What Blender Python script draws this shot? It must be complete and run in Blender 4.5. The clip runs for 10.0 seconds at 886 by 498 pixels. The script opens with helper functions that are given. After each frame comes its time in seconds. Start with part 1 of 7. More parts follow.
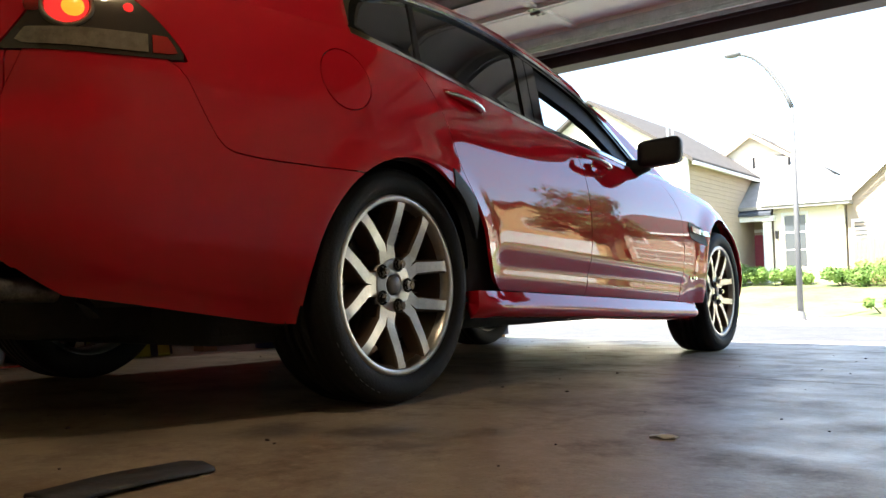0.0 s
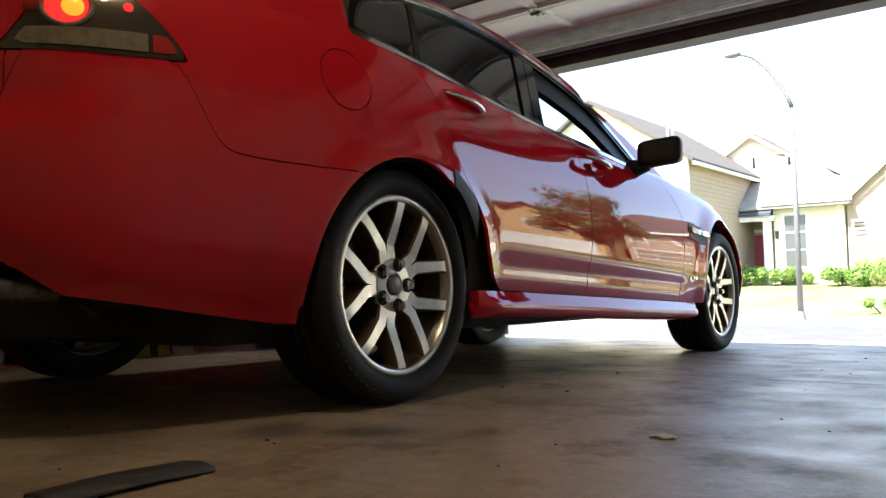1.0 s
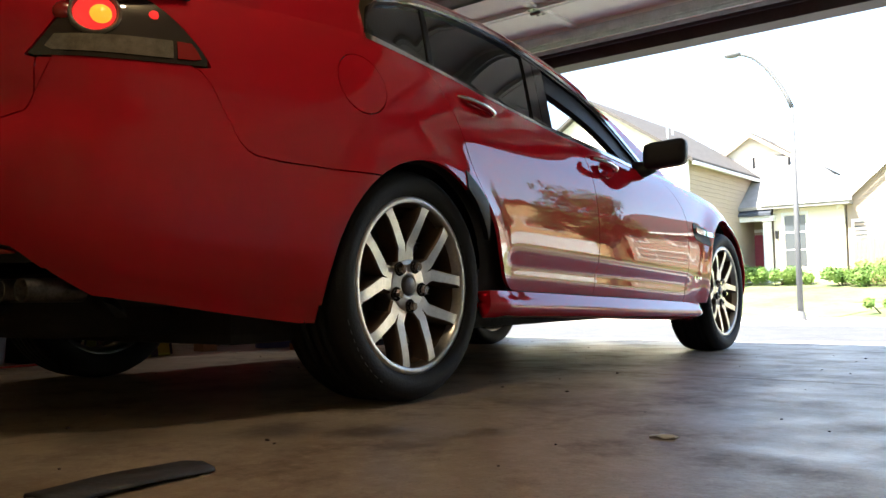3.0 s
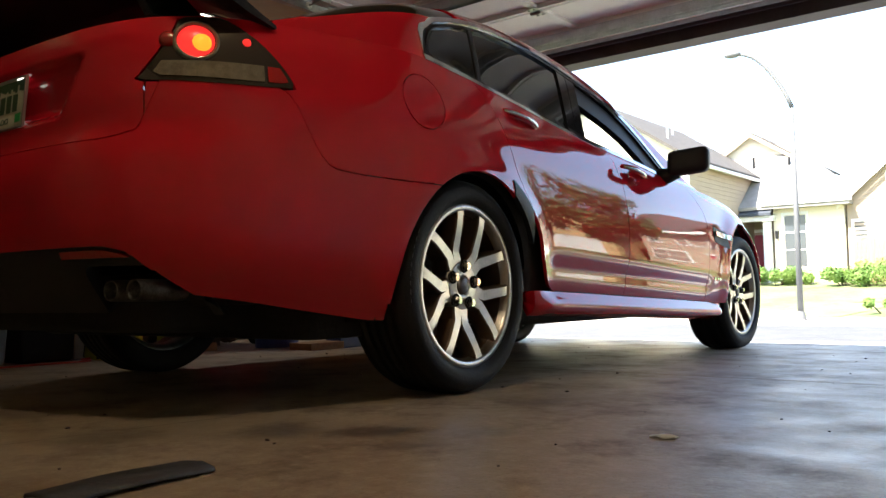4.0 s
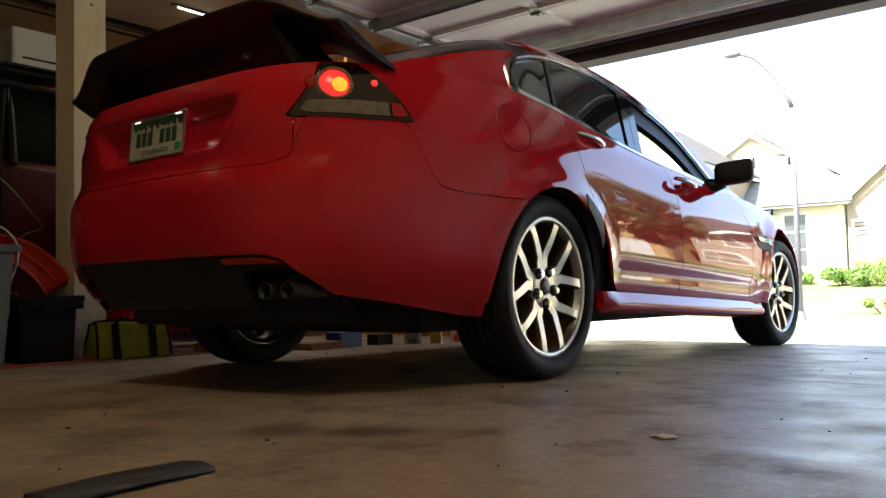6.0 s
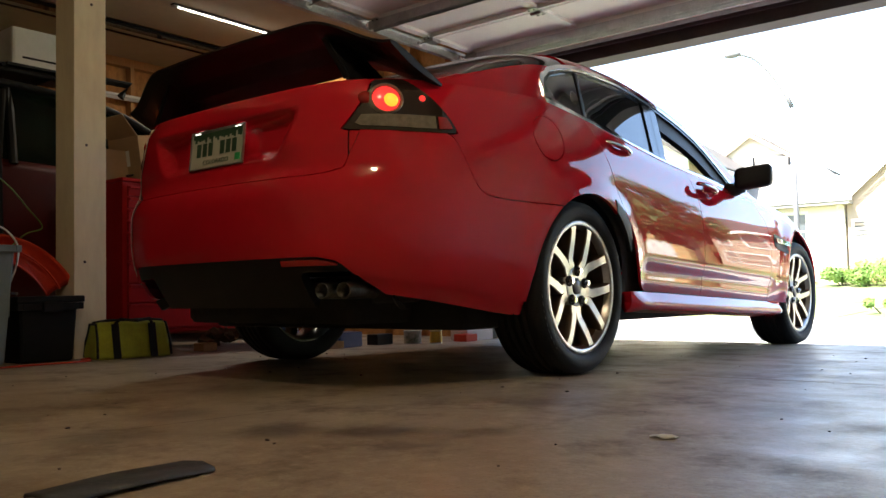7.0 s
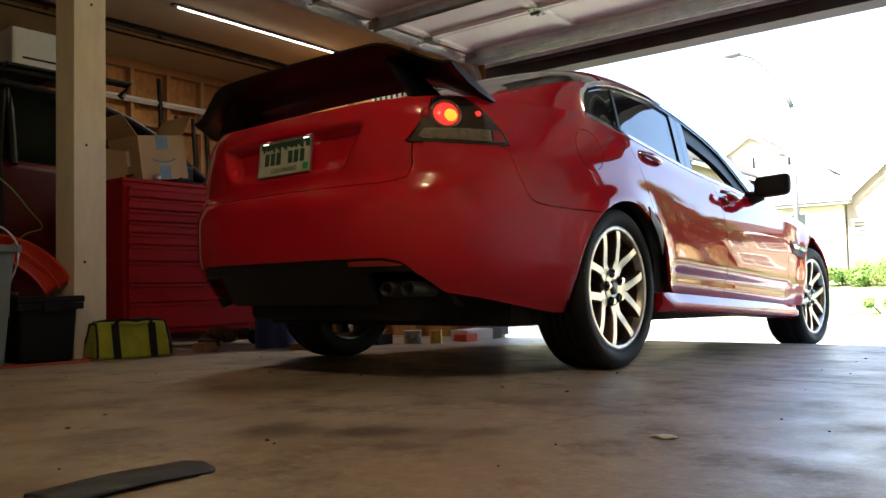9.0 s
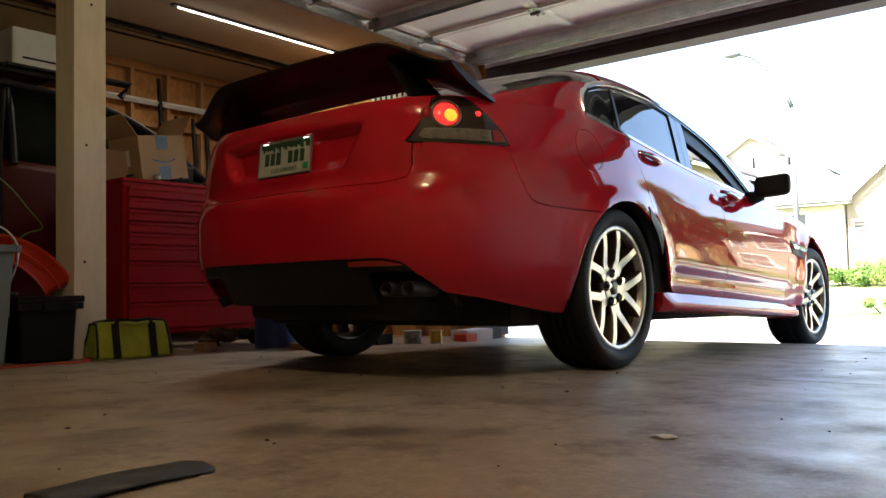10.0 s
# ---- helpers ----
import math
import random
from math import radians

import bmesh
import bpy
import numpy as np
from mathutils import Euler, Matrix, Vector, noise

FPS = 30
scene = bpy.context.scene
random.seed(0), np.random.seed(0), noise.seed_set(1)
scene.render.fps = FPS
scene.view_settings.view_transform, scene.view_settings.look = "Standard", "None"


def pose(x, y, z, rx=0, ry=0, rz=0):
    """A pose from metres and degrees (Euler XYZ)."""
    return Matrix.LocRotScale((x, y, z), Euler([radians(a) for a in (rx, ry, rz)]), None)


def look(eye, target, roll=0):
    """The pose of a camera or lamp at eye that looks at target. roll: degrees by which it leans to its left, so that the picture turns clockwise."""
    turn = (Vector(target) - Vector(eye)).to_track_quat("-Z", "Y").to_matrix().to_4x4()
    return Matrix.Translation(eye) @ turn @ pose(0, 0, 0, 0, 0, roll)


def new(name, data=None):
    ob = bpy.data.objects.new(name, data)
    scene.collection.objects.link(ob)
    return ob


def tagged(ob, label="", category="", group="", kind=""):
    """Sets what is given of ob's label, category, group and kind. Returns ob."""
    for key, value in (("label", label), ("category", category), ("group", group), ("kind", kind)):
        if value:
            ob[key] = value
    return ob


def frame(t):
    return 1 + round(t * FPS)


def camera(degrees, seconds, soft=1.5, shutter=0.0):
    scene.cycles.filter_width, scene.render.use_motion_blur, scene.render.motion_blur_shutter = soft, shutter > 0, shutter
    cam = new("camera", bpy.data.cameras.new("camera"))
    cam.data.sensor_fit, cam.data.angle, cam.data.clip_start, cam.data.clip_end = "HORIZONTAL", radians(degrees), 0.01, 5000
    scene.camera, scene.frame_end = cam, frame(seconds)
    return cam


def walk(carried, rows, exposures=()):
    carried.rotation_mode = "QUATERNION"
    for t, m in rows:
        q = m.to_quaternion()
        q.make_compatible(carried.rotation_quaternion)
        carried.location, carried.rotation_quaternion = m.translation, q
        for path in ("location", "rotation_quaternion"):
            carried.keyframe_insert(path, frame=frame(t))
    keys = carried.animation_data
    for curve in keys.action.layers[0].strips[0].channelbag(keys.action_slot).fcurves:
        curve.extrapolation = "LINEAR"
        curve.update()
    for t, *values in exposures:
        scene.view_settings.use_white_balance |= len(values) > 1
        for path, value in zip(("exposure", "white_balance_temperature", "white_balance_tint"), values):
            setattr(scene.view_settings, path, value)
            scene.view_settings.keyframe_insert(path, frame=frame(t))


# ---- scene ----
cam = camera(56.96, 10.0)
EYE = (2.580, -3.448, 0.357)
AIM = (-0.5103, 0.4757, 0.6019)
walk(cam, [(0.0, look(EYE, AIM, -1.294)), (10.0, look(EYE, AIM, -1.294))],
     exposures=[(0.0, 2.4), (4.0, 2.4), (5.0, 2.35), (7.4, 2.8), (10.0, 2.8)])

# ---- world, sun, lights ----
SUN_EL, SUN_AZ = radians(52), radians(200)   # azimuth from +y towards +x
world = bpy.data.worlds.new("sky")
scene.world = world
world.use_nodes = True
wn = world.node_tree
sky = wn.nodes.new("ShaderNodeTexSky")
sky.sky_type, sky.sun_disc = "NISHITA", False
sky.sun_elevation, sky.sun_rotation = SUN_EL, SUN_AZ
wn.nodes["Background"].inputs["Strength"].default_value = 0.15
wn.links.new(sky.outputs["Color"], wn.nodes["Background"].inputs["Color"])
sun = new("sun", bpy.data.lights.new("sun", "SUN"))
sun.data.energy, sun.data.angle, sun.data.color = 5.0, radians(0.5), (1.0, 0.95, 0.86)
sun.matrix_world = look((0, 0, 0), (-math.sin(SUN_AZ) * math.cos(SUN_EL), -math.cos(SUN_AZ) * math.cos(SUN_EL), -math.sin(SUN_EL)))

JOINT_Y = -0.44                     # the slab falls towards the door, more so past its cross joint
DOOR_Y, DOOR_Z = 2.24, 2.10


def fz(y):
    return 0.010 - (0.0172 if y < JOINT_Y else 0.0255) * (y - JOINT_Y)


def lamp_area(name, m, sx, sy, power, color):
    ob = new(name, bpy.data.lights.new(name, "AREA"))
    ob.data.shape, ob.data.size, ob.data.size_y, ob.data.energy, ob.data.color = "RECTANGLE", sx, sy, power, color
    ob.matrix_world = m
    return ob


# ---- materials ----
def mat(name, color, rough=0.5, metal=0.0, var=0.0, scale=8.0, bump=0.0, bscale=60.0, color2=None, coat=0.0,
        emit=0.0, emit_color=None, glass=0.0, island=0.0, detail=6.0, stretch=(1, 1, 1), spec=None, rvar=0.0):
    m = bpy.data.materials.new(name)
    m.use_nodes = True
    nt = m.node_tree
    b = nt.nodes["Principled BSDF"]
    b.inputs["Roughness"].default_value, b.inputs["Metallic"].default_value = rough, metal
    b.inputs["Base Color"].default_value = (*color, 1)
    if spec is not None:
        b.inputs["Specular IOR Level"].default_value = spec
    if coat:
        b.inputs["Coat Weight"].default_value, b.inputs["Coat Roughness"].default_value = coat, 0.02
    if glass:
        b.inputs["Transmission Weight"].default_value, b.inputs["IOR"].default_value = glass, 1.45
    if emit:
        b.inputs["Emission Color"].default_value, b.inputs["Emission Strength"].default_value = (*(emit_color or color), 1), emit
    tc = nt.nodes.new("ShaderNodeTexCoord")
    mp = nt.nodes.new("ShaderNodeMapping")
    mp.inputs["Scale"].default_value = stretch
    nt.links.new(tc.outputs["Object"], mp.inputs["Vector"])
    if var or color2:
        n1 = nt.nodes.new("ShaderNodeTexNoise")
        n1.inputs["Scale"].default_value, n1.inputs["Detail"].default_value, n1.inputs["Roughness"].default_value = scale, detail, 0.65
        nt.links.new(mp.outputs["Vector"], n1.inputs["Vector"])
        n2 = nt.nodes.new("ShaderNodeTexNoise")
        n2.inputs["Scale"].default_value, n2.inputs["Detail"].default_value = scale * 9, 3
        nt.links.new(mp.outputs["Vector"], n2.inputs["Vector"])
        mx = nt.nodes.new("ShaderNodeMix")
        mx.data_type = "RGBA"
        c2 = color2 or tuple(c * (1 - var) for c in color)
        mx.inputs["A"].default_value, mx.inputs["B"].default_value = (*color, 1), (*c2, 1)
        ad = nt.nodes.new("ShaderNodeMath")
        ad.operation = "MULTIPLY_ADD"
        ad.inputs[1].default_value = 0.35
        nt.links.new(n2.outputs["Fac"], ad.inputs[0])
        nt.links.new(n1.outputs["Fac"], ad.inputs[2])
        mr = nt.nodes.new("ShaderNodeMapRange")
        mr.inputs["From Min"].default_value, mr.inputs["From Max"].default_value = 0.5, 0.85
        nt.links.new(ad.outputs[0], mr.inputs["Value"])
        nt.links.new(mr.outputs["Result"], mx.inputs["Factor"])
        last = mx.outputs["Result"]
        if rvar:
            rr = nt.nodes.new("ShaderNodeMapRange")
            rr.inputs["To Min"].default_value, rr.inputs["To Max"].default_value = rough - rvar, rough + rvar
            nt.links.new(mr.outputs["Result"], rr.inputs["Value"])
            nt.links.new(rr.outputs["Result"], b.inputs["Roughness"])
        if island:
            oi = nt.nodes.new("ShaderNodeObjectInfo")
            hs = nt.nodes.new("ShaderNodeHueSaturation")
            r2 = nt.nodes.new("ShaderNodeMapRange")
            r2.inputs["To Min"].default_value, r2.inputs["To Max"].default_value = 1 - island, 1 + island
            nt.links.new(oi.outputs["Random"], r2.inputs["Value"])
            nt.links.new(r2.outputs["Result"], hs.inputs["Value"])
            nt.links.new(last, hs.inputs["Color"])
            last = hs.outputs["Color"]
        nt.links.new(last, b.inputs["Base Color"])
    if bump:
        nb = nt.nodes.new("ShaderNodeTexNoise")
        nb.inputs["Scale"].default_value, nb.inputs["Detail"].default_value = bscale, 5
        nt.links.new(mp.outputs["Vector"], nb.inputs["Vector"])
        bp = nt.nodes.new("ShaderNodeBump")
        bp.inputs["Strength"].default_value, bp.inputs["Distance"].default_value = bump, 0.01
        nt.links.new(nb.outputs["Fac"], bp.inputs["Height"])
        nt.links.new(bp.outputs["Normal"], b.inputs["Normal"])
    return m


M_PAINT = mat("red car paint", (0.52, 0.008, 0.020), 0.5, 0.0, coat=1.0, var=0.05, scale=3, spec=0.0)
M_BLACK = mat("black plastic", (0.012, 0.012, 0.013), 0.5, var=0.3, scale=20, bump=0.1, bscale=300, spec=0.3)
M_GLOSSBLACK = mat("gloss black paint", (0.008, 0.008, 0.009), 0.08)
M_CARBON = mat("dark carbon weave", (0.010, 0.010, 0.011), 0.38, coat=0.08, var=0.5, scale=90, spec=0.3)
M_UNDER = mat("sooty underbody", (0.02, 0.019, 0.018), 0.85, var=0.5, scale=7, bump=0.3)
M_RUBBER = mat("tyre rubber", (0.010, 0.010, 0.011), 0.68, var=0.35, scale=12, bump=0.15, bscale=120, spec=0.3)
M_ALLOY = mat("machined alloy", (0.54, 0.525, 0.50), 0.30, 1.0, var=0.25, scale=15, bump=0.03, bscale=200)
M_ALLOYIN = mat("dark brown alloy pocket", (0.10, 0.085, 0.07), 0.5, 0.5, var=0.5, scale=10, color2=(0.14, 0.075, 0.04))
M_CHROME = mat("chrome", (0.75, 0.75, 0.76), 0.08, 1.0)
M_STEEL = mat("galvanised steel", (0.55, 0.55, 0.54), 0.38, 0.9, var=0.3, scale=9)
M_TINT = mat("tinted glass", (0.012, 0.014, 0.016), 0.02, 0.0, spec=0.5)
def thin_glass():
    m = bpy.data.materials.new("clear thin glass")
    m.use_nodes = True
    nt = m.node_tree
    nt.nodes.remove(nt.nodes["Principled BSDF"])
    tr, gl, mx = nt.nodes.new("ShaderNodeBsdfTransparent"), nt.nodes.new("ShaderNodeBsdfGlossy"), nt.nodes.new("ShaderNodeMixShader")
    mx.inputs["Fac"].default_value = 0.09
    tr.inputs["Color"].default_value = (0.86, 0.90, 0.89, 1)
    gl.inputs["Roughness"].default_value = 0.01
    nt.links.new(tr.outputs["BSDF"], mx.inputs[1])
    nt.links.new(gl.outputs["BSDF"], mx.inputs[2])
    nt.links.new(mx.outputs["Shader"], nt.nodes["Material Output"].inputs["Surface"])
    return m


M_GLASS = thin_glass()
M_DRYWALL = mat("taped drywall", (0.56, 0.49, 0.34), 0.9, var=0.12, scale=1.3, bump=0.1, bscale=30)
M_OSB = mat("osb sheathing", (0.56, 0.27, 0.09), 0.85, var=0.45, scale=22, bump=0.2, bscale=60, stretch=(1, 1, 0.5))
M_STUD = mat("pine stud", (0.50, 0.27, 0.11), 0.8, var=0.25, scale=9, stretch=(6, 6, 0.6), bump=0.1)
M_POST = mat("primed white timber", (0.84, 0.74, 0.54), 0.7, color2=(0.70, 0.58, 0.40), scale=1.6, stretch=(2, 2, 0.6), bump=0.08, bscale=40)
M_PANEL = mat("white steel door panel", (0.82, 0.80, 0.76), 0.55, var=0.08, scale=4)
M_HEADER = mat("dark stained header", (0.070, 0.045, 0.045), 0.7, var=0.3, scale=6)
M_STUCCO = mat("cream stucco", (0.78, 0.70, 0.55), 0.9, var=0.06, scale=3, bump=0.2, bscale=80)
M_SIDING = mat("tan lap siding", (0.40, 0.315, 0.225), 0.85, var=0.08, scale=3)
M_WHITE = mat("white trim paint", (0.80, 0.79, 0.75), 0.6, var=0.05, scale=5)
M_SHINGLE = mat("weathered shingles", (0.095, 0.083, 0.072), 0.95, var=0.4, scale=3.5, bump=0.4, bscale=14)
M_SLATE = mat("dark porch shingles", (0.07, 0.08, 0.10), 0.9, var=0.3, scale=4, bump=0.3, bscale=14)
M_GRASS = mat("lawn turf", (0.11, 0.17, 0.045), 0.95, color2=(0.24, 0.24, 0.11), scale=0.5, bump=0.6, bscale=25)
M_BLADE = mat("grass blade", (0.16, 0.26, 0.06), 0.8, var=0.4, scale=1)
M_ASPHALT = mat("street asphalt", (0.10, 0.10, 0.10), 0.9, var=0.3, scale=2, bump=0.3, bscale=60)
M_POLE = mat("grey painted pole", (0.13, 0.13, 0.13), 0.7, var=0.2, scale=3)
# lighter copy of the shingles: the sun's glare is put into the colour
M_SHINGLELIT = mat("shingles in sunlit tone", (0.30, 0.28, 0.25), 0.95, var=0.2, scale=3.5, bump=0.4, bscale=14)
M_DRIVE = mat("driveway concrete", (0.52, 0.49, 0.44), 0.85, var=0.15, scale=1.5, bump=0.15, bscale=40)
M_LEAF = mat("shrub leaves", (0.08, 0.17, 0.03), 0.6, color2=(0.18, 0.26, 0.05), scale=2.0)
M_LEAFDARK = mat("tree leaves", (0.05, 0.10, 0.03), 0.6, color2=(0.11, 0.16, 0.05), scale=1.0)
M_BARK = mat("bark", (0.12, 0.09, 0.06), 0.95, var=0.4, scale=6, bump=0.5, bscale=20)
M_FENCE = mat("cedar fence", (0.42, 0.27, 0.15), 0.85, var=0.3, scale=5, stretch=(4, 4, 0.5))
M_REDDOOR = mat("red entry door", (0.30, 0.03, 0.05), 0.5, var=0.1)
M_PANE = mat("window pane", (0.05, 0.06, 0.07), 0.03)
M_TOOLRED = mat("red enamel steel", (0.36, 0.010, 0.010), 0.45, var=0.2, scale=4, spec=0.10)
M_CARD = mat("cardboard", (0.42, 0.27, 0.14), 0.9, var=0.12, scale=6)
M_LED = mat("lit led tube", (1, 1, 1), 0.5, emit=1.6, emit_color=(1.0, 0.93, 0.78))


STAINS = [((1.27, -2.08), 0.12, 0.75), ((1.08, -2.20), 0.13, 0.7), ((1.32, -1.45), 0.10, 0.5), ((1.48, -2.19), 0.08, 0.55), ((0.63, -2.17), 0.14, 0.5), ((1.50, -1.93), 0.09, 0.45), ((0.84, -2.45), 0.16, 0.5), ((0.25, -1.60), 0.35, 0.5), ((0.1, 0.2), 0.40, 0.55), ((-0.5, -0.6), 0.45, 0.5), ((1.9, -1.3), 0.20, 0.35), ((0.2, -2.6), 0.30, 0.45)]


def floor_material():
    m = mat("oiled garage concrete", (0.30, 0.235, 0.165), 0.5, bump=0.12, bscale=70)
    nt = m.node_tree
    b = nt.nodes["Principled BSDF"]
    tc = nt.nodes.new("ShaderNodeTexCoord")
    cols = [nt.nodes.new("ShaderNodeTexNoise") for _ in range(4)]
    for n, (s, d) in zip(cols, ((0.9, 8), (3.4, 9), (26, 6), (190, 3))):
        n.inputs["Scale"].default_value, n.inputs["Detail"].default_value, n.inputs["Roughness"].default_value = s, d, 0.7
        nt.links.new(tc.outputs["Object"], n.inputs["Vector"])
    cur = None
    for n, c, lo, hi, f in zip(cols, ((0.20, 0.135, 0.08), (0.13, 0.09, 0.06), (0.50, 0.42, 0.31), (0.10, 0.08, 0.06)),
                               (0.44, 0.52, 0.50, 0.56), (0.66, 0.66, 0.72, 0.70), (0.8, 0.85, 0.6, 0.7)):
        mx = nt.nodes.new("ShaderNodeMix")
        mx.data_type = "RGBA"
        mr = nt.nodes.new("ShaderNodeMapRange")
        mr.inputs["From Min"].default_value, mr.inputs["From Max"].default_value, mr.inputs["To Max"].default_value = lo, hi, f
        nt.links.new(n.outputs["Fac"], mr.inputs["Value"])
        nt.links.new(mr.outputs["Result"], mx.inputs["Factor"])
        if cur is None:
            mx.inputs["A"].default_value = (0.38, 0.30, 0.21, 1)
        else:
            nt.links.new(cur, mx.inputs["A"])
        mx.inputs["B"].default_value = (*c, 1)
        cur = mx.outputs["Result"]
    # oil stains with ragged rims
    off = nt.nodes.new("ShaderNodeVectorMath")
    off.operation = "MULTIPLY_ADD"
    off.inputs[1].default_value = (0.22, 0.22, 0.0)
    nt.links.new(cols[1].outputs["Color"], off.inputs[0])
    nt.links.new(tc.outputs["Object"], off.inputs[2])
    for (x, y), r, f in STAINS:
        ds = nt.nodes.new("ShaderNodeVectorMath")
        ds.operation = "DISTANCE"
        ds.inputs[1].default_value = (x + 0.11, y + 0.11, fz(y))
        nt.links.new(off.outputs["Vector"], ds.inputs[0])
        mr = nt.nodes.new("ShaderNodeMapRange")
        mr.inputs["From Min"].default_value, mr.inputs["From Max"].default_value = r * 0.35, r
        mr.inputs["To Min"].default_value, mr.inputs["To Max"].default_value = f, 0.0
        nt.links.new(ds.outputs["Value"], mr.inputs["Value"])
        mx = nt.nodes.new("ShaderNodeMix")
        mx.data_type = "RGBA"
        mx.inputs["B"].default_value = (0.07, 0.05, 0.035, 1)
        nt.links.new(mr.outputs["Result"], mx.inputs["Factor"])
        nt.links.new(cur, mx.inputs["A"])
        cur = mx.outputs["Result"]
    nt.links.new(cur, b.inputs["Base Color"])
    rr = nt.nodes.new("ShaderNodeMapRange")
    rr.inputs["From Min"].default_value, rr.inputs["From Max"].default_value = 0.35, 0.7
    rr.inputs["To Min"].default_value, rr.inputs["To Max"].default_value = 0.30, 0.62
    nt.links.new(cols[1].outputs["Fac"], rr.inputs["Value"])
    nt.links.new(rr.outputs["Result"], b.inputs["Roughness"])
    return m


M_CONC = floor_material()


# ---- mesh helpers ----
def link_mesh(name, V, F, material, parent=None, label="", smooth=False, m=None):
    me = bpy.data.meshes.new(name)
    me.from_pydata([tuple(v) for v in V], [], F)
    me.update()
    if smooth:
        me.polygons.foreach_set("use_smooth", [True] * len(me.polygons))
    me.materials.append(material)
    ob = new(name, me)
    if parent:
        ob.parent = parent
    if m is not None:
        ob.matrix_basis = m
    if label:
        tagged(ob, label)
    return ob


def part(name, bm, material, parent, label="", m=None, smooth=False):
    me = bpy.data.meshes.new(name)
    bm.to_mesh(me)
    bm.free()
    if smooth:
        me.polygons.foreach_set("use_smooth", [True] * len(me.polygons))
    me.materials.append(material)
    ob = new(name, me)
    if parent:
        ob.parent = parent
    if m is not None:
        ob.matrix_basis = m
    if label:
        tagged(ob, label)
    return ob


def box_bm(sx, sy, sz, bevel=0.0, m=None, bm=None, seg=2):
    """A box centred on the origin in x and y, with its foot at z = 0."""
    b2 = bmesh.new()
    bmesh.ops.create_cube(b2, size=1, matrix=Matrix.Translation((0, 0, sz / 2)) @ Matrix.Diagonal((sx, sy, sz, 1)))
    if bevel:
        bmesh.ops.bevel(b2, geom=b2.edges[:], offset=bevel, segments=seg, affect="EDGES", profile=0.7)
    if m is not None:
        b2.transform(m)
    if bm is None:
        return b2
    tmp = bpy.data.meshes.new("tmp")
    b2.to_mesh(tmp)
    b2.free()
    bm.from_mesh(tmp)
    bpy.data.meshes.remove(tmp)
    return bm


def span_box(x0, x1, y0, y1, z0, z1, bevel=0.0, bm=None):
    return box_bm(x1 - x0, y1 - y0, z1 - z0, bevel, Matrix.Translation(((x0 + x1) / 2, (y0 + y1) / 2, z0)), bm)


def cyl_bm(r1, r2, h, n=24, m=None, bevel=0.0, bm=None, caps=True):
    b2 = bmesh.new()
    bmesh.ops.create_cone(b2, cap_ends=caps, segments=n, radius1=r1, radius2=r2, depth=h, matrix=Matrix.Translation((0, 0, h / 2)))
    if bevel:
        bmesh.ops.bevel(b2, geom=[e for e in b2.edges if len(e.link_faces) == 2 and any(len(f.verts) > 4 for f in e.link_faces)],
                        offset=bevel, segments=2, affect="EDGES")
    if m is not None:
        b2.transform(m)
    if bm is None:
        return b2
    tmp = bpy.data.meshes.new("tmp")
    b2.to_mesh(tmp)
    b2.free()
    bm.from_mesh(tmp)
    bpy.data.meshes.remove(tmp)
    return bm


def lathe(profile, n=48, axis="X"):
    """A surface of revolution round the x axis from (radius, x) pairs."""
    V, F = [], []
    k = len(profile)
    for i in range(n):
        a = 2 * math.pi * i / n
        for r, x in profile:
            V.append((x, r * math.cos(a), r * math.sin(a)))
    for i in range(n):
        for j in range(k - 1):
            a, b = i * k + j, ((i + 1) % n) * k + j
            F.append((a, a + 1, b + 1, b))
    return V, F


def tube(points, r, n=8):
    """A round bar through points."""
    V, F = [], []
    pts = [Vector(p) for p in points]
    for i, p in enumerate(pts):
        d = (pts[min(i + 1, len(pts) - 1)] - pts[max(i - 1, 0)]).normalized()
        u = d.orthogonal().normalized() if abs(d.z) > 0.95 else d.cross(Vector((0, 0, 1))).normalized()
        w = d.cross(u)
        rr = r[i] if isinstance(r, (list, tuple)) else r
        for k in range(n):
            a = 2 * math.pi * k / n
            V.append(p + rr * (math.cos(a) * u + math.sin(a) * w))
    for i in range(len(pts) - 1):
        for k in range(n):
            F.append((i * n + k, i * n + (k + 1) % n, (i + 1) * n + (k + 1) % n, (i + 1) * n + k))
    F.append(tuple(range(n))[::-1])
    F.append(tuple(range((len(pts) - 1) * n, len(pts) * n)))
    return V, F


def thing(name, label, category, group="", m=None):
    ob = new(name)
    ob.empty_display_size = 0.1
    if m is not None:
        ob.matrix_basis = m
    return tagged(ob, label, category, group)


def spl(pts):
    """A smooth curve through (x, y) pairs."""
    xs, ys = np.array([p[0] for p in pts], float), np.array([p[1] for p in pts], float)
    tg = np.gradient(ys, xs)

    def f(x):
        x = min(max(x, xs[0]), xs[-1])
        i = min(max(int(np.searchsorted(xs, x)) - 1, 0), len(xs) - 2)
        h = xs[i + 1] - xs[i]
        t = (x - xs[i]) / h
        return float((2 * t**3 - 3 * t * t + 1) * ys[i] + (t**3 - 2 * t * t + t) * h * tg[i]
                     + (3 * t * t - 2 * t**3) * ys[i + 1] + (t**3 - t * t) * h * tg[i + 1])
    return f


